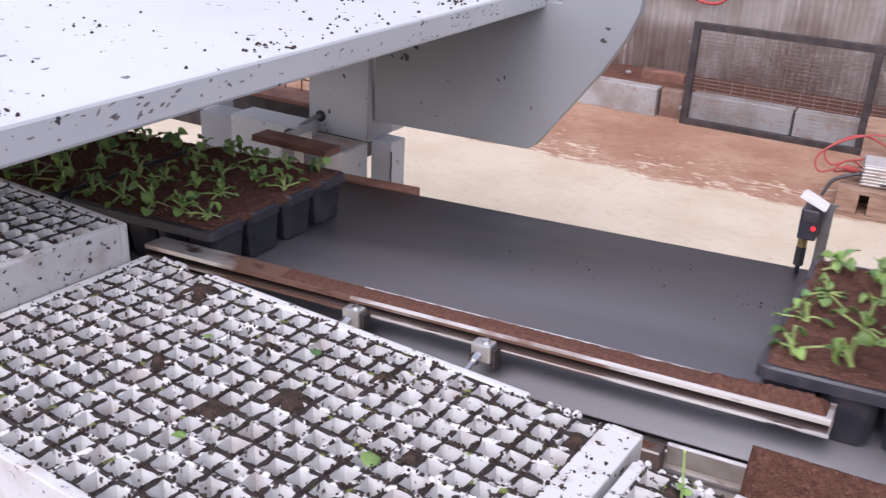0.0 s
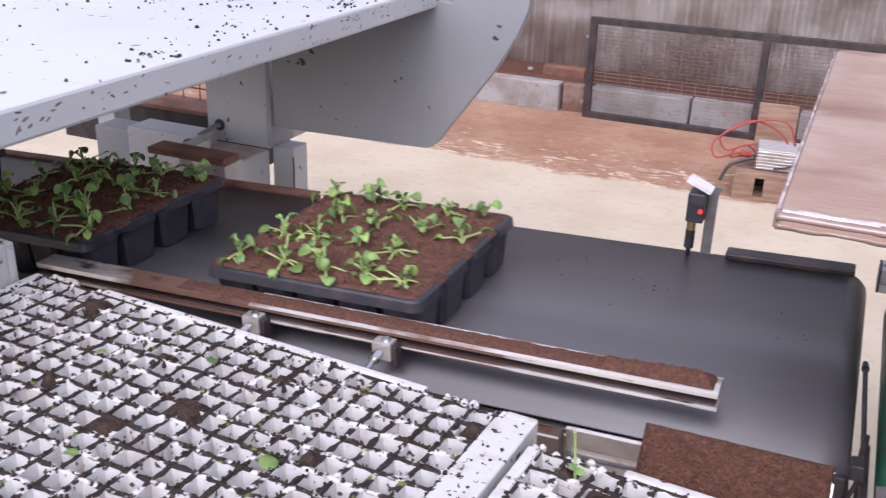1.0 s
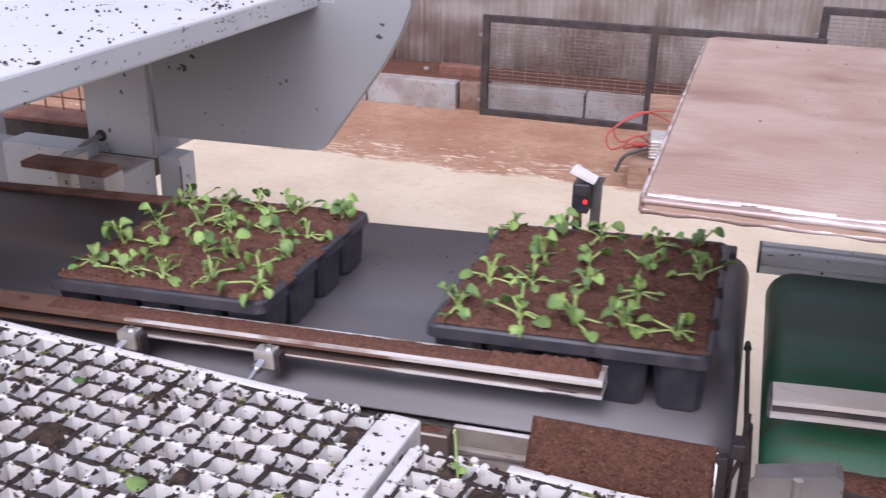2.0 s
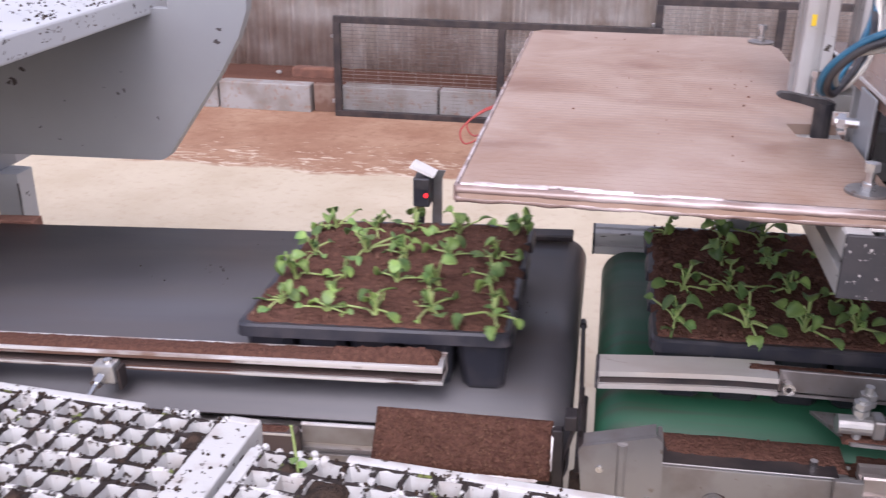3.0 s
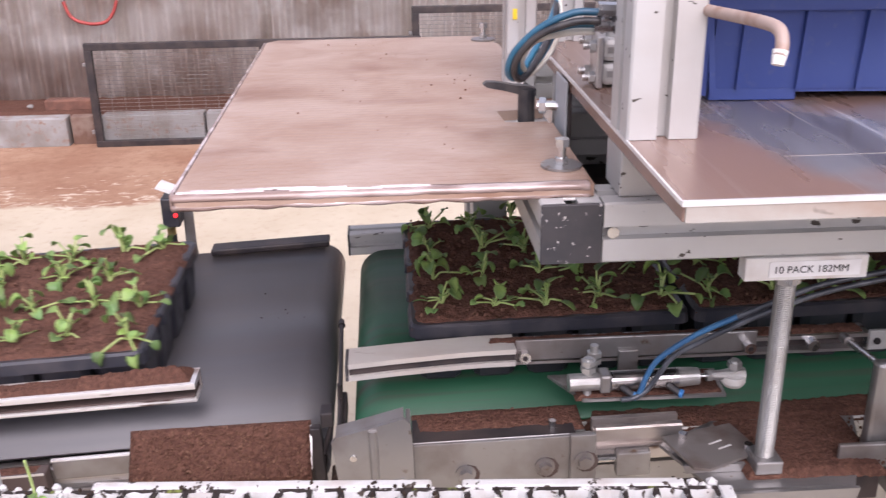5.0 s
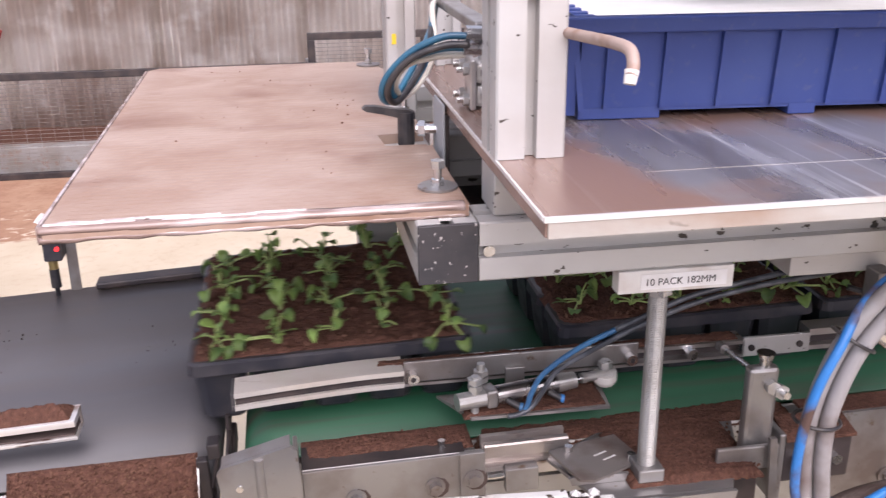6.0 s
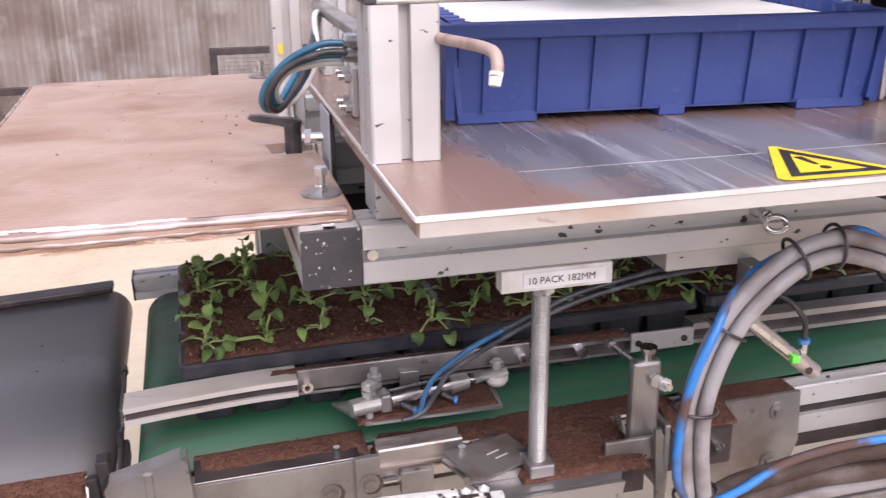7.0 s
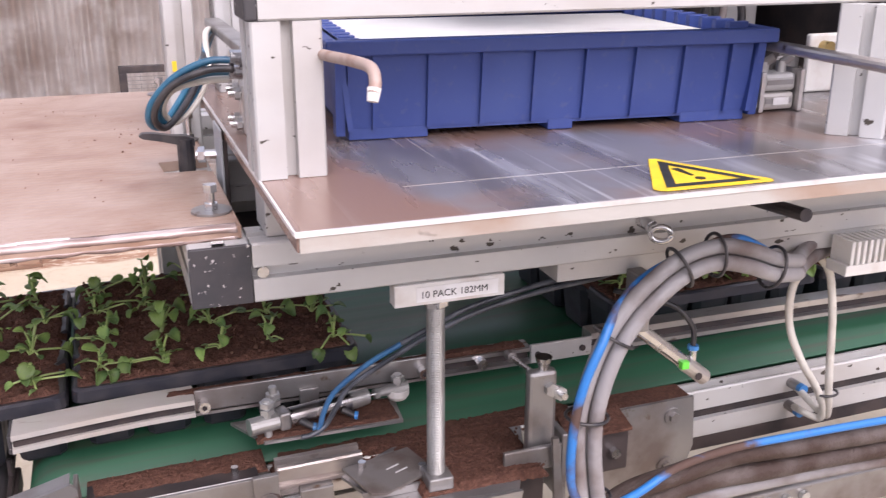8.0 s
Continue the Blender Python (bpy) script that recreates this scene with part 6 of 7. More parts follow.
    part("rod_nut", rod((0.158, 0, 0), (0.164, 0, 0), 0.0075, seg=6), ZINC, c)
    part("rod_end", rod((0.164, 0, 0), (0.205, 0, 0), 0.0055, 0.008, seg=12), ZINC, c)
    r = part("roller", rod((0.192, 0, -0.0140), (0.192, 0, -0.0085), 0.0115, 0.0150, seg=24), WHITE_PLASTIC, c, "white plastic roller")
    part("roller_rim", rod((0.192, 0, -0.0085), (0.192, 0, 0.0), 0.0150, seg=24), WHITE_PLASTIC, r)
    part("roller_bolt", rod((0.192, 0, 0.0), (0.192, 0, 0.020), 0.0055, seg=10), ZINC, r)
    part("roller_nut", rod((0.192, 0, 0.010), (0.192, 0, 0.017), 0.0090, seg=6), ZINC, r)
    for x in (0.052, 0.108):
        f = part("elbow", rod((x, -0.010, -0.003), (x + 0.012, -0.020, -0.010), 0.0045), DARK_TUBE, c, "dark elbow fitting")
        part("release_ring", rod((x + 0.012, -0.020, -0.010), (x + 0.0155, -0.0222, -0.0105), 0.0052), BRIGHT_BLUE, f, "blue release ring")
    return c


def build_platform():
    t = thing("support_bracket", "steel bracket platform covered with brown soil at the conveyor side", "bracket")
    part("platform", prism([(0.925, 1.290), (1.0, 1.334), (1.175, 1.332), (1.158, 1.282), (1.115, 1.197), (0.960, 1.200)], "z", 0.846, 0.850), STEEL, t, "steel platform plate")
    part("front_flange", prism([(0.958, 0.85), (1.117, 0.85), (1.110, 0.815), (0.965, 0.80)], "y", 1.190, 1.1945), STEEL, t)
    part("cover", prism([(0.925, 1.284), (1.012, 1.306), (1.027, 1.252), (1.021, 1.245), (0.960, 1.218), (0.944, 1.222)], "z", 0.8605, 0.864), SOILED_COVER, t, "bent steel cover plate")
    part("cover_side", prism([(0.934, 0.8602), (1.004, 0.8602), (1.000, 0.8505), (0.938, 0.8505)], "y", 1.230, 1.234), STEEL, t)
    for x, y in ((0.948, 1.280), (1.014, 1.252)):
        part("bolt", rod((x, y, 0.864), (x, y, 0.871), 0.0052, seg=6), CHROME, t, "zinc plated bolt")
    for x, y in ((0.982, 1.268), (0.990, 1.258)):
        o = part("slot", box(-0.009, 0.009, -0.0012, 0.0012, 0.8641, 0.8645), BARE_EDGE, t, "bright pressed slot")
        o.matrix_basis = pose(x, y, 0, 0, 0, 24)
    part("soil", soil_heap(1.0, 1.160, 1.212, 1.331, 0.8502, 0.009, 100, 70, 41.0, 0.008), SOIL, t, "loose brown soil")
    part("side_box", box(1.105, 1.165, 1.236, 1.29, 0.80, 0.845, 0.002), DARK_STEEL_AND_SHADE, t)
    # clamp post with knob and cross spindle
    c = thing("clamp_post", "steel clamp post with knob and cross spindle", "clamp")
    part("post", box(1.145, 1.182, 1.243, 1.259, 0.8502, 0.970, 0.005), STEEL, c, "flat steel post")
    part("knob", rod((1.166, 1.251, 0.968), (1.166, 1.251, 0.986), 0.0055, 0.0105), CHROME, c, "knurled knob")
    part("collar", rod((1.172, 1.235, 0.9475), (1.1725, 1.243, 0.947), 0.0085, seg=6), ZINC, c)
    part("spindle", rod((1.185, 1.392, 0.9215), (1.1815, 1.222, 0.9440), 0.0042), CHROME, c, "threaded spindle")
    part("nut", rod((1.1819, 1.241, 0.9415), (1.1817, 1.233, 0.9425), 0.009, seg=6), ZINC, c)
    part("grip", rod((1.1855, 1.402, 0.920), (1.1845, 1.385, 0.9225), 0.0065), STEEL, c)
    # large side plate further on
    b = thing("bearing_plate", "large steel side plate with two bolts on the conveyor", "plate")
    part("plate", prism([(1.255, 0.872), (1.408, 0.874), (1.413, 0.80), (1.400, 0.765), (1.370, 0.735), (1.262, 0.72)], "y", 1.288, 1.293), STEEL, b, "dull steel plate with rounded corner")
    part("top_soil", box(1.255, 1.406, 1.2935, 1.331, 0.868, 0.873, 0.001), SOIL, b)
    for x, z in ((1.377, 0.850), (1.371, 0.777)):
        k = part("bolt", rod((x, 1.288, z), (x, 1.280, z), 0.0075, seg=6), STEEL, b, "dull hexagon bolt")
        part("washer", rod((x, 1.2885, z), (x, 1.285, z), 0.0125), STEEL, k)
    h = thing("drive_bracket", "dark steel bracket block with bolts beside the hoses", "bracket")
    part("block", box(1.198, 1.285, 1.243, 1.287, 0.815, 0.876, 0.003), DARK_STEEL_AND_SHADE, h)
    part("top_plate", prism([(1.195, 1.232), (1.282, 1.232), (1.292, 1.287), (1.205, 1.287)], "z", 0.8765, 0.8805), SOIL, h, "soiled brown top plate")
    part("flange", box(1.188, 1.196, 1.236, 1.287, 0.79, 0.885, 0.002), STEEL, h)
    part("stay", box(1.11, 1.186, 1.232, 1.238, 0.845, 0.876, 0.002), STEEL, h)
    part("stay", prism([(1.168, 0.89), (1.176, 0.89), (1.192, 0.74), (1.178, 0.74)], "y", 1.222, 1.228), STEEL, h)
    for x in (1.215, 1.262):
        part("bolt", rod((x, 1.242, 0.846), (x, 1.232, 0.846), 0.007, seg=6), CHROME, h)


# ---- hoses and valves ----
def build_hoses():
    h = thing("hose_bundle", "grey cable hoses and a blue hose tied in a loop", "hoses")
    core = [(1.58, 1.26, 1.086), (1.52, 1.235, 1.085), (1.47, 1.20, 1.085), (1.43, 1.155, 1.100), (1.385, 1.135, 1.112), (1.345, 1.13, 1.128), (1.305, 1.13, 1.137), (1.262, 1.13, 1.128), (1.218, 1.13, 1.096), (1.188, 1.13, 1.058),
            (1.170, 1.13, 1.015), (1.161, 1.13, 0.97), (1.162, 1.13, 0.92), (1.170, 1.13, 0.865), (1.185, 1.135, 0.81), (1.20, 1.145, 0.75), (1.21, 1.15, 0.68)]

    def shifted(du, dy):
        out = []
        n = len(core)
        for i, p in enumerate(core):
            q0, q1 = Vector(core[max(0, i - 1)]), Vector(core[min(n - 1, i + 1)])
            d = (q1 - q0).normalized()
            nrm = Vector((-d.z, 0, d.x))
            out.append(Vector(p) + nrm * du + Vector((0, dy, 0)))
        return out
    part("hose", tube(shifted(-0.011, -0.004), 0.0085), GREY_HOSE, h, "grey hose")
    part("hose", tube(shifted(0.006, -0.010), 0.0085), GREY_HOSE, h, "grey hose")
    part("hose", tube(shifted(0.000, 0.010), 0.0085), GREY_HOSE, h, "grey hose")
    blue = [(1.40, 1.15, 1.118), (1.345, 1.147, 1.146), (1.30, 1.147, 1.140), (1.235, 1.145, 1.118), (1.192, 1.13, 1.093), (1.166, 1.115, 1.06), (1.147, 1.112, 1.02), (1.138, 1.113, 0.975), (1.138, 1.118, 0.92), (1.146, 1.12, 0.88), (1.18, 1.132, 0.845),
            (1.24, 1.15, 0.842), (1.307, 1.165, 0.857), (1.385, 1.165, 0.868), (1.468, 1.165, 0.868), (1.555, 1.165, 0.866), (1.75, 1.165, 0.860)]
    part("blue_hose", tube(blue, 0.0052), BLUE_HOSE, h, "bright blue hose")
    for k in (4, 6, 7, 9, 11, 13):
        p = Vector(core[k])
        d = (Vector(core[k + 1]) - Vector(core[k - 1])).normalized()
        s = d.cross(Vector((0, 1, 0))).normalized()
        ring = [p + s * 0.0235 * math.cos(a) + Vector((0, 1, 0)) * 0.021 * math.sin(a) for a in [i * math.pi / 8 for i in range(17)]]
        part("cable_tie", tube(ring, 0.0020, 6, 2), DARK_TUBE, h, "black cable tie")
    # soil lodged on the lower run
    part("lower_hose", tube([(1.20, 1.17, 0.775), (1.287, 1.19, 0.800), (1.368, 1.19, 0.812), (1.452, 1.19, 0.809), (1.541, 1.19, 0.808), (1.75, 1.19, 0.80)], 0.0135), DIRTY_HOSE, h, "grey hose caked with soil")
    part("lower_hose", tube([(1.17, 1.165, 0.79), (1.241, 1.18, 0.822), (1.318, 1.182, 0.835), (1.398, 1.182, 0.846), (1.483, 1.182, 0.842), (1.573, 1.182, 0.838), (1.75, 1.182, 0.83)], 0.0135), DIRTY_HOSE, h, "soil caked hose")
    part("lower_hose", tube([(1.25, 1.20, 0.745), (1.36, 1.205, 0.775), (1.46, 1.205, 0.781), (1.60, 1.205, 0.778), (1.75, 1.205, 0.77)], 0.0115), GREY_HOSE, h, "grey hose")
    part("cable_duct", box(1.43, 2.2, 1.228, 1.30, 0.690, 0.742, 0.003), STEEL, h, "dull grey cable duct")
    for k in range(3):
        part("duct_screw", rod((1.50 + 0.028 * k, 1.2275, 0.728), (1.50 + 0.028 * k, 1.220, 0.728), 0.007, seg=8), ZINC, h)
    c = thing("air_cylinder", "slim steel air cylinder with a lime green marker", "cylinder")
    a, b = Vector((1.262, 1.205, 1.028)), Vector((1.356, 1.212, 0.952))
    u = (b - a).normalized()
    part("barrel", rod(a, a + u * 0.092, 0.0085, seg=18), CHROME, c, "bright steel barrel")
    part("eye", rod(a + u * 0.092, b + u * 0.012, 0.0100, seg=14), ALU, c)
    part("eye_hole", rod(b + Vector((-0.006, -0.0102, 0.001)), b + Vector((-0.006, -0.0112, 0.001)), 0.0048), DARK_STEEL_AND_SHADE, c)
    part("marker", box(1.322, 1.332, 1.196, 1.204, 0.968, 0.978, 0.001), LIME, c, "lime green marker")
    f = part("fitting", rod((1.345, 1.211, 0.968), (1.345, 1.211, 0.986), 0.0048), CHROME, c)
    part("sleeve", rod((1.345, 1.211, 0.986), (1.345, 1.211, 0.991), 0.0068), BRIGHT_BLUE, f, "blue release ring")
    part("air_tube", tube([(1.345, 1.211, 0.99), (1.343, 1.213, 1.015), (1.322, 1.222, 1.040), (1.290, 1.235, 1.050), (1.26, 1.26, 1.055)], 0.0034), DARK_TUBE, c)
    part("mount", box(1.252, 1.272, 1.195, 1.221, 1.026, 1.0975, 0.002), STEEL, c)
    # milky tube loops and their fittings on the side frame
    t = thing("tube_loop", "pair of milky air tubes looped down to push-in fittings", "tubes")
    part("tube", tube([(1.54, 1.25, 1.068), (1.515, 1.25, 1.030), (1.518, 1.25, 0.975), (1.545, 1.25, 0.920), (1.580, 1.255, 0.873), (1.602, 1.262, 0.835), (1.605, 1.27, 0.815), (1.592, 1.29, 0.818), (1.605, 1.325, 0.806)], 0.0052), CLEAR_TUBE, t, "milky plastic tube")
    part("tube", tube([(1.545, 1.25, 1.072), (1.570, 1.25, 1.045), (1.584, 1.25, 0.99), (1.590, 1.25, 0.935), (1.597, 1.252, 0.88), (1.610, 1.26, 0.83), (1.612, 1.27, 0.82), (1.600, 1.29, 0.835), (1.602, 1.325, 0.842)], 0.0052), CLEAR_TUBE, t, "milky plastic tube")
    for z in (0.842, 0.806):
        k = part("fitting", rod((1.602, 1.332, z), (1.603, 1.312, z), 0.0075), STEEL, t)
        part("sleeve", rod((1.603, 1.312, z), (1.603, 1.304, z), 0.0078), BRIGHT_BLUE, k, "blue release ring")
    part("tie", tube([(1.600 + 0.016 * math.cos(a), 1.257 + 0.012 * math.sin(a), 0.862) for a in [i * math.pi / 6 for i in range(13)]], 0.0018, 6, 2), DARK_TUBE, t)


def valve_block(m, label):
    """Compact air cylinder block: two barrels between end plates, held by tie bolts whose ends stand out at x 0."""
    v = thing("valve_block", label, "valve", m, group="valve blocks")
    for z in (0.0135, 0.0365):
        k = part("barrel", box(0.007, 0.055, 0.004, 0.041, z - 0.0115, z + 0.0105, 0.005), PROFILE, v, "pale cast barrel")
        part("groove", box(0.012, 0.050, 0.0030, 0.0039, z - 0.003, z + 0.003), STEEL, k)
    part("end_plate", box(0.0, 0.0068, -0.001, 0.046, 0.0005, 0.050, 0.0015), ALU, v, "worn aluminium end plate")
    part("end_plate", box(0.0552, 0.062, -0.003, 0.048, 0.0005, 0.052, 0.0015), ALU, v, "worn aluminium end plate")
    part("plate_label", box(0.022, 0.045, 0.0018, 0.0029, 0.009, 0.018), PAPER, v, "white rating label")
    for y in (0.007, 0.038):
        for z in (0.010, 0.040):
            k = part("tie_bolt", rod((-0.014, y, z), (0.0, y, z), 0.0034, seg=10), CHROME, v)
            part("nut", rod((-0.007, y, z), (-0.001, y, z), 0.0062, seg=6), ZINC, k)
    for x in (0.018, 0.044):
        k = part("port", rod((x, 0.022, 0.047), (x, 0.022, 0.060), 0.0062), ZINC, v)
        part("elbow", rod((x, 0.022, 0.058), (x + 0.010, 0.016, 0.066), 0.0055), STEEL, k, "dull push-in elbow")
    return v


def build_valves():
    valve_block(pose(1.464, 1.290, 1.2505), "grey air valve block with fittings on the steel table")
    valve_block(pose(0.849, 1.372, 1.2505, 0, 0, -4) @ Matrix.Diagonal((1, 1.15, 1.12, 1)), "grey air valve block with bolts beside the white post")
    v = thing("air_fitting", "brass air fittings with blue and dark tubes", "fitting")
    part("block", box(0.846, 0.876, 1.282, 1.31, 1.322, 1.352, 0.003), DARK_STEEL_AND_SHADE, v)
    part("bracket", box(0.868, 0.878, 1.286, 1.306, 1.2505, 1.3218, 0.001), STEEL, v)
    for z, y in ((1.346, 1.288), (1.330, 1.300)):
        part("nut", rod((0.847, y, z), (0.828, y, z + 0.001), 0.0075, seg=8), CHROME, v)
    part("elbow", rod((0.858, 1.29, 1.352), (0.858, 1.29, 1.372), 0.007), ZINC, v)
    for k, (mat, dy, dz) in enumerate(((BLUE_TUBE, 0.0, 0.0), (DARK_TUBE, -0.004, -0.008), (BLUE_TUBE, 0.016, -0.014), (CLEAR_TUBE, 0.022, -0.022))):
        pts = [(0.832, 1.290 + dy, 1.344 + dz), (0.806, 1.294 + dy, 1.343 + dz), (0.775, 1.302 + dy, 1.328 + dz * 0.7), (0.752 + 0.004 * k, 1.315 + dy, 1.302 + dz * 0.3), (0.748 + 0.006 * k, 1.33 + dy, 1.280), (0.760 + 0.006 * k, 1.35 + dy, 1.270),
               (0.780 + 0.008 * k, 1.385 + dy, 1.285), (0.805 + 0.006 * k, 1.43 + dy, 1.31), (0.828, 1.50, 1.33 + 0.006 * k), (0.850, 1.60, 1.345)]
        part("air_tube", tube(pts, 0.0036), mat, v, "thin air tube")
    d = thing("drive_unit", "dark machine parts with cables behind the crate", "machine")
    part("housing", box(1.16, 1.695, 1.715, 1.745, 1.2505, 1.398, 0.008), DARK_STEEL_AND_SHADE, d)
    # coloured dark in place of the shade behind the crate
    part("cover", box(1.20, 2.05, 1.80, 2.06, 1.1755, 1.62, 0.01), DARK_STEEL_AND_SHADE, d, "cover coloured dark for the shaded background")
    # unseen overhang, added only to block light from above
    part("hood", box(1.10, 2.05, 1.32, 2.06, 1.625, 1.66, 0.005), DARK_STEEL_AND_SHADE, d, "dark panel added out of view to shade the parts below")
    part("side_panel", box(1.78, 1.80, 1.26, 1.79, 1.2505, 1.62, 0.004), DARK_STEEL_AND_SHADE, d)
    part("arm", box(1.585, 1.625, 1.42, 1.70, 1.28, 1.30, 0.003), STEEL, d, "grey steel arm")
    part("plate", box(1.622, 1.675, 1.40, 1.41, 1.2505, 1.330, 0.003), WHITE_PLASTIC, d, "white mounting plate")
    part("knob", rod((1.645, 1.40, 1.312), (1.645, 1.385, 1.312), 0.009, seg=12), BRASS, d)
    for k in range(3):
        part("cable", tube([(1.50 + 0.05 * k, 1.55, 1.2515), (1.52 + 0.04 * k, 1.53, 1.31), (1.56 + 0.03 * k, 1.56, 1.36), (1.60 + 0.02 * k, 1.64, 1.39), (1.62, 1.70, 1.38)], 0.006), DARK_TUBE if k != 1 else GREY_HOSE, d)
    for k in range(2):
        part("socket", tube([(1.53 + 0.03 * k, 1.41, 1.2505), (1.53 + 0.03 * k, 1.41, 1.285), (1.535 + 0.03 * k, 1.40, 1.315)], 0.010), DARK_TUBE, d)


# ---- odds and ends by the wall ----
def build_charger():
    p = thing("wooden_pallet", "small wooden pallet of raw pine on the floor", "pallet", pose(0.02, 4.60, FLOOR_Z, 0, 0, 4))
    for y in (0.0, 0.17, 0.34):
        for x in (0.0, 0.13, 0.25):
            part("block", box(x, x + 0.09, y, y + 0.10, 0.018, 0.105, 0.002), WOOD, p)
        part("board", box(0, 0.35, y, y + 0.10, 0.0, 0.0175, 0.002), WOOD, p)
    for k in range(5):
        part("board", box(0, 0.35, k * 0.088, k * 0.088 + 0.075, 0.1055, 0.125, 0.002), WOOD, p)
    c = thing("battery_charger", "silver finned metal box with red cables on the pallet", "charger", pose(0.095, 4.66, FLOOR_Z + 0.1255, 0, 0, 6))
    part("case", box(0.006, 0.264, 0.006, 0.174, 0.0005, 0.090, 0.006), ALU, c, "silver metal case")
    for k in range(6):
        part("fin", box(0, 0.27, 0, 0.18, 0.008 + k * 0.0145, 0.014 + k * 0.0145, 0.001), ALU, c)
    part("top", box(0.004, 0.266, 0.004, 0.176, 0.0902, 0.097, 0.003), PROFILE, c, "plain pale lid")
    pts = [[(0.0, 0.06, 0.05), (-0.08, 0.04, 0.06), (-0.17, 0.03, 0.03), (-0.19, 0.06, 0.09), (-0.10, 0.10, 0.16), (0.02, 0.12, 0.20), (0.12, 0.12, 0.19), (0.16, 0.12, 0.098)],
           [(0.0, 0.08, 0.06), (-0.05, 0.07, 0.09), (-0.13, 0.06, 0.06), (-0.16, 0.08, 0.12), (-0.04, 0.12, 0.19), (0.08, 0.14, 0.15), (0.13, 0.14, 0.098)],
           [(0.0, 0.05, 0.04), (-0.06, 0.05, 0.045), (-0.11, 0.05, 0.035), (-0.08, 0.06, 0.08), (0.0, 0.08, 0.10)]]
    for q in pts:
        part("cable", tube(q, 0.0045), RED_CABLE, c, "red cable")
    part("cable", tube([(0.0, 0.03, 0.05), (-0.06, 0.02, 0.03), (-0.11, 0.0, 0.004), (-0.14, -0.02, -0.06)], 0.008), DARK_TUBE, c, "black cable")
    part("cable", tube([(0.20, 0.05, 0.098), (0.19, 0.01, 0.09), (0.15, -0.012, 0.04), (0.08, -0.012, 0.02)], 0.004), DARK_TUBE, c, "black cable")
    part("clamp", box(-0.075, -0.02, 0.03, 0.055, 0.05, 0.068, 0.004), RED_CABLE, c, "red battery clamp")
    b = thing("wooden_board", "bare wooden board leaning behind the charger", "board", pose(0.02, 5.06, FLOOR_Z, -6, 0, 5))
    part("board", box(0.02, 0.20, 0, 0.02, 0, 0.33, 0.002), WOOD, b)
    r = thing("wall_cable", "loop of red cable hanging on the sheet wall", "cable")
    part("cable", tube([(-1.18, 6.07, 0.78), (-1.14, 6.06, 0.69), (-1.05, 6.055, 0.655), (-0.96, 6.06, 0.66), (-0.91, 6.07, 0.71), (-0.88, 6.075, 0.78)], 0.010), RED_CABLE, r)
    part("hook", rod((-1.18, 6.11, 0.78), (-1.18, 6.055, 0.785), 0.006), STEEL, r)
    s = solid("stone", stone_mesh(0.017, 4), CONCRETE, "small pale broken stone on the soil bank", "stone", smooth=False)
    s.matrix_basis = pose(-1.36, 5.80, FLOOR_Z + 0.195)


def stone_mesh(r, seed):
    bm = bmesh.new()
    bmesh.ops.create_icosphere(bm, subdivisions=2, radius=r)
    for v in bm.verts:
        v.co *= 1 + 0.5 * noise.noise(v.co * 30 + Vector((seed, 0, 0)))
        v.co.z *= 0.7
    return bm


STOP_CYLINDER = build_second_guide()
build_platform()
build_hoses()
build_valves()
build_charger()
crumbs("soil_crumbs", 900, -1.35, -0.51, 0.85, 2.6, 1.1702, 51, DARK_SOIL, pose(0, 0, 0), "dark soil crumbs sprinkled on the white plate", 0.0048)
crumbs("soil_crumbs", 400, 0.66, 0.826, 1.332, 1.366, 0.0180, 58, SOIL, pose(0, 0, 0.827, 0, -TILT_2, 0), "loose brown peat crumbs on the conveyor side", 0.0026)
crumbs("soil_crumbs", 500, 1.0, 1.17, 1.218, 1.33, 0.858, 59, SOIL, pose(0, 0, 0), "loose brown peat crumbs on the bracket platform", 0.0026)
crumbs("soil_crumbs", 80, -0.6, 0.50, 1.42, 1.98, 0.0008, 53, DARK_SOIL, pose(0, 0, belt_z(0), 0, -TILT, 0), "few soil crumbs on the dark belt", 0.0022)
crumbs("soil_crumbs", 46, 0.66, 0.815, 1.52, 1.98, 1.1877, 61, SOILED_BRICK, pose(0, 0, 0), "brown soil crumbs on the plastic sheet", 0.0024)
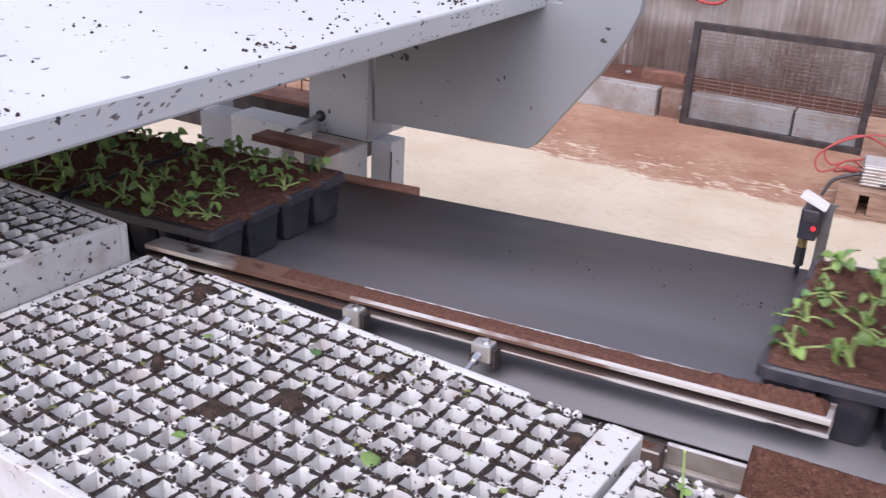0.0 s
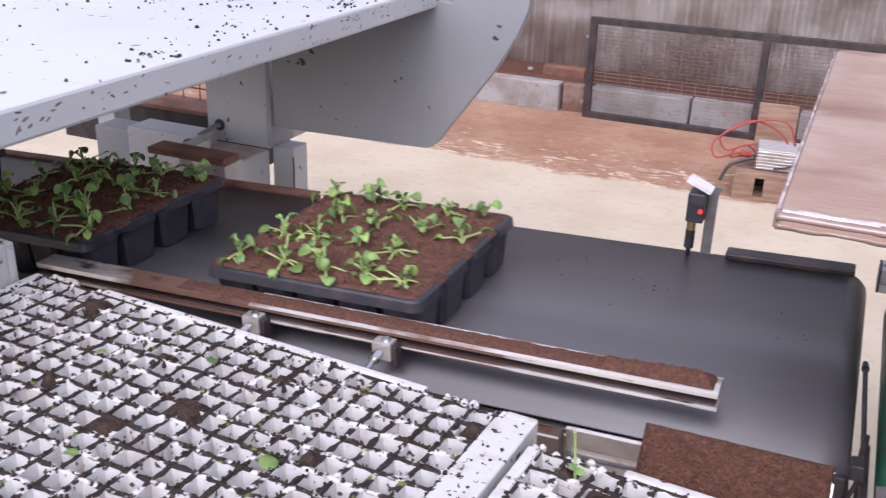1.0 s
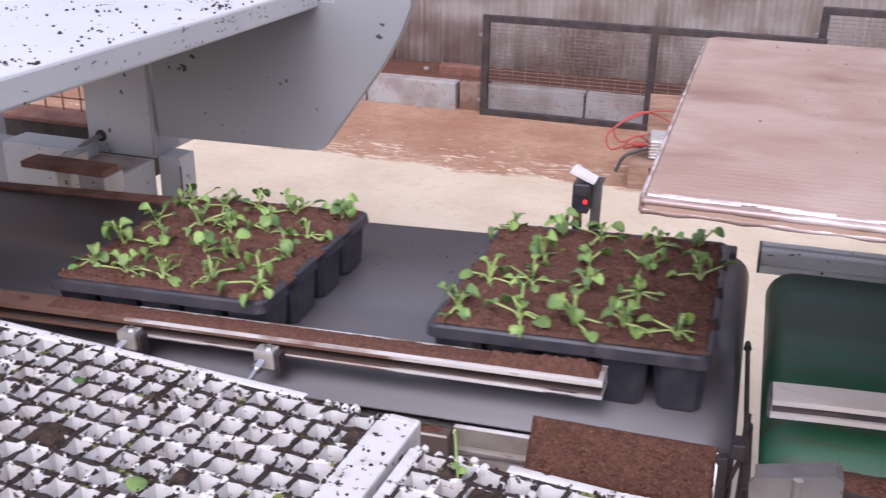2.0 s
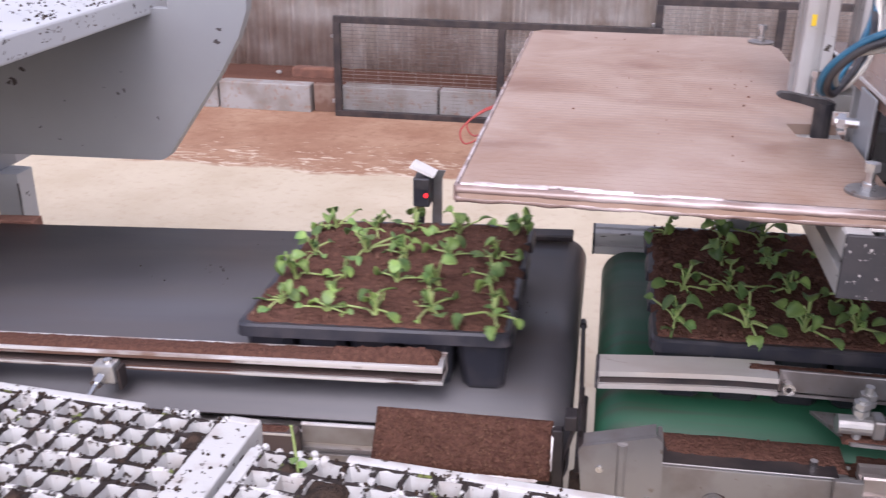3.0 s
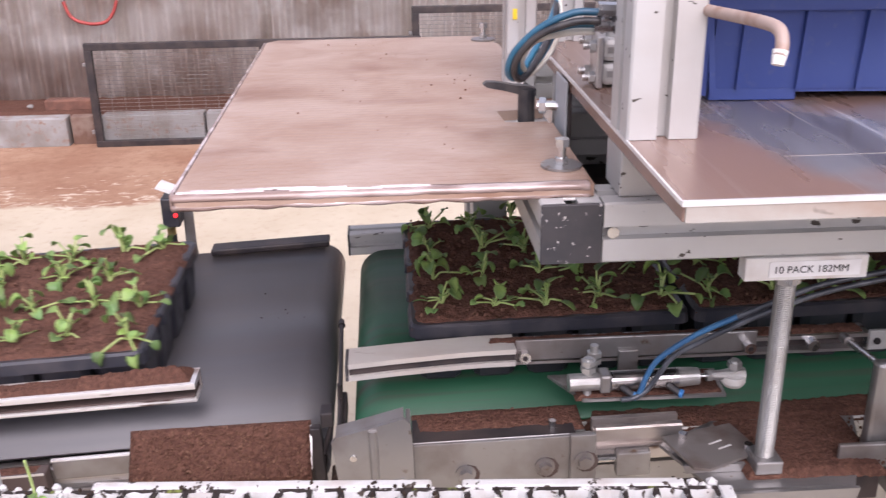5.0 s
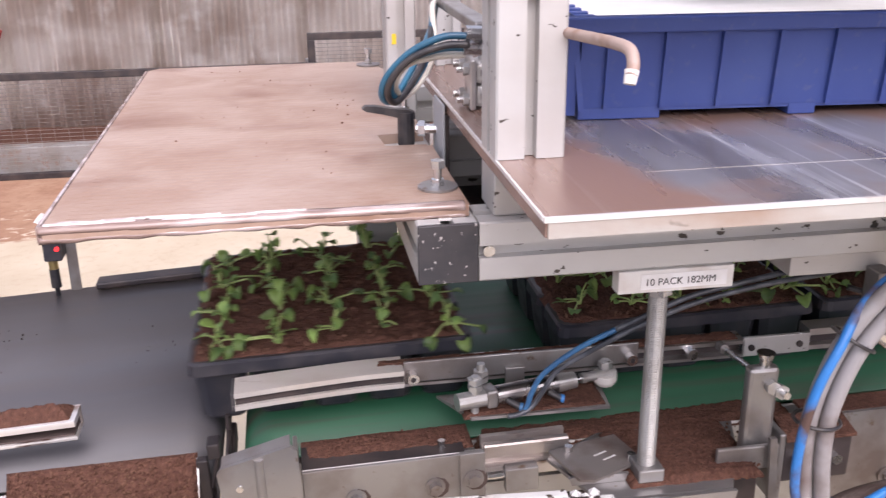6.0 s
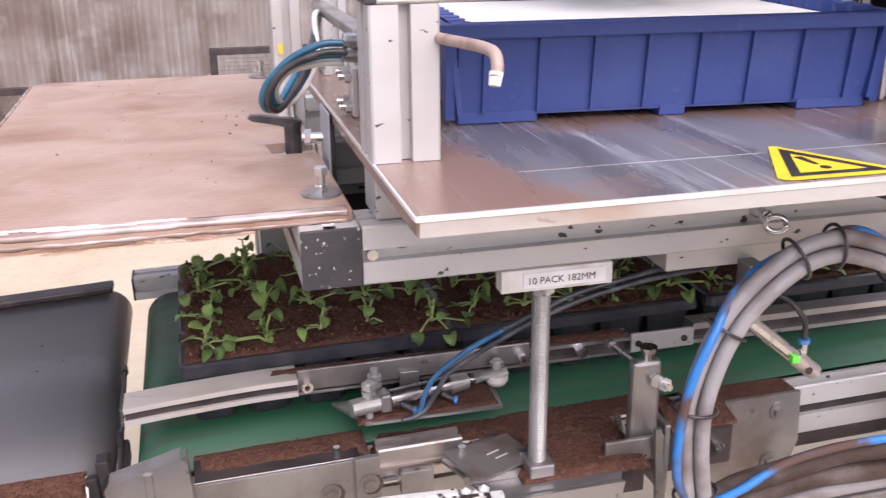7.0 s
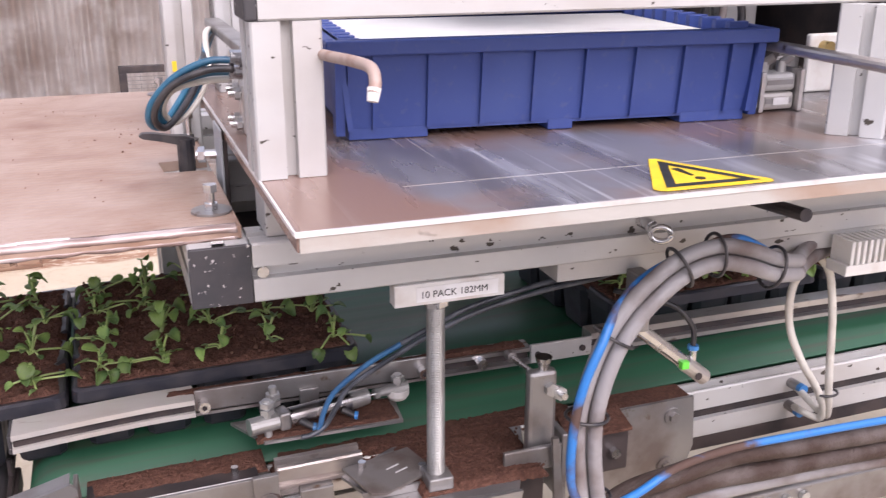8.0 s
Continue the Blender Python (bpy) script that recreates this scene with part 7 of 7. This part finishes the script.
crumbs("soil_crumbs", 40, 0.45, 0.70, 1.30, 2.05, 1.1879, 62, SOILED_BRICK, pose(0, 0, 0), "few brown soil crumbs on the dusty sheet", 0.0020)


def lip_smears():
    """Thin dried soil smears on the vertical edge of the white plate."""
    rng = random.Random(77)
    bm = bmesh.new()
    for _ in range(95):
        y = rng.choice((rng.uniform(0.85, 2.6), rng.gauss(2.2, 0.18), rng.gauss(1.25, 0.12)))
        if not 0.7 < y < 2.68:
            continue
        z = rng.uniform(1.126, 1.163)
        w, h = rng.uniform(0.0012, 0.010), rng.uniform(0.0008, 0.0035)
        a = rng.uniform(-0.5, 0.9)
        q = []
        for k in range(7):
            t = 2 * math.pi * k / 7
            u, v = w * math.cos(t) * rng.uniform(0.5, 1), h * math.sin(t) * rng.uniform(0.5, 1)
            q.append(bm.verts.new((-0.5026, y + u * math.cos(a) - v * math.sin(a), max(1.1255, min(1.1635, z + u * math.sin(a) + v * math.cos(a))))))
        bm.faces.new(q)
    solid("soil_smears", bm, SMEAR, "dark dried soil smears on the white plate edge", "soil", kind="stuff")


SMEAR = material("dried soil film", (0.26, 0.235, 0.225), 0.8, second=(0.10, 0.085, 0.08), scale=40, low=0.4, high=0.6)
lip_smears()


# ---- picking head above the crate ----
def build_picking_head():
    h = thing("picking_head", "grey steel picking head over the blue crate", "picking head", pose(1.136, 1.335, 1.4775, 0, 0, -4.5))
    part("front_plate", box(0, 0.160, 0, 0.004, 0, 0.085, 0.001), STEEL, h, "plain grey steel plate")
    part("side_plate", box(-0.0005, 0.0035, 0.0042, 0.090, 0, 0.085, 0.001), PROFILE, h, "pale side plate")
    part("side_plate", box(0.1565, 0.1605, 0.0042, 0.090, 0, 0.085, 0.001), PROFILE, h, "pale side plate")
    part("top_plate", box(0.004, 0.156, 0.0042, 0.090, 0.079, 0.085, 0.001), STEEL, h)
    part("guide_shaft", rod((0.08, 0.047, 0.085), (0.08, 0.047, 0.13), 0.010), CHROME, h)
    return h


PICKING_HEAD = build_picking_head()


motions()
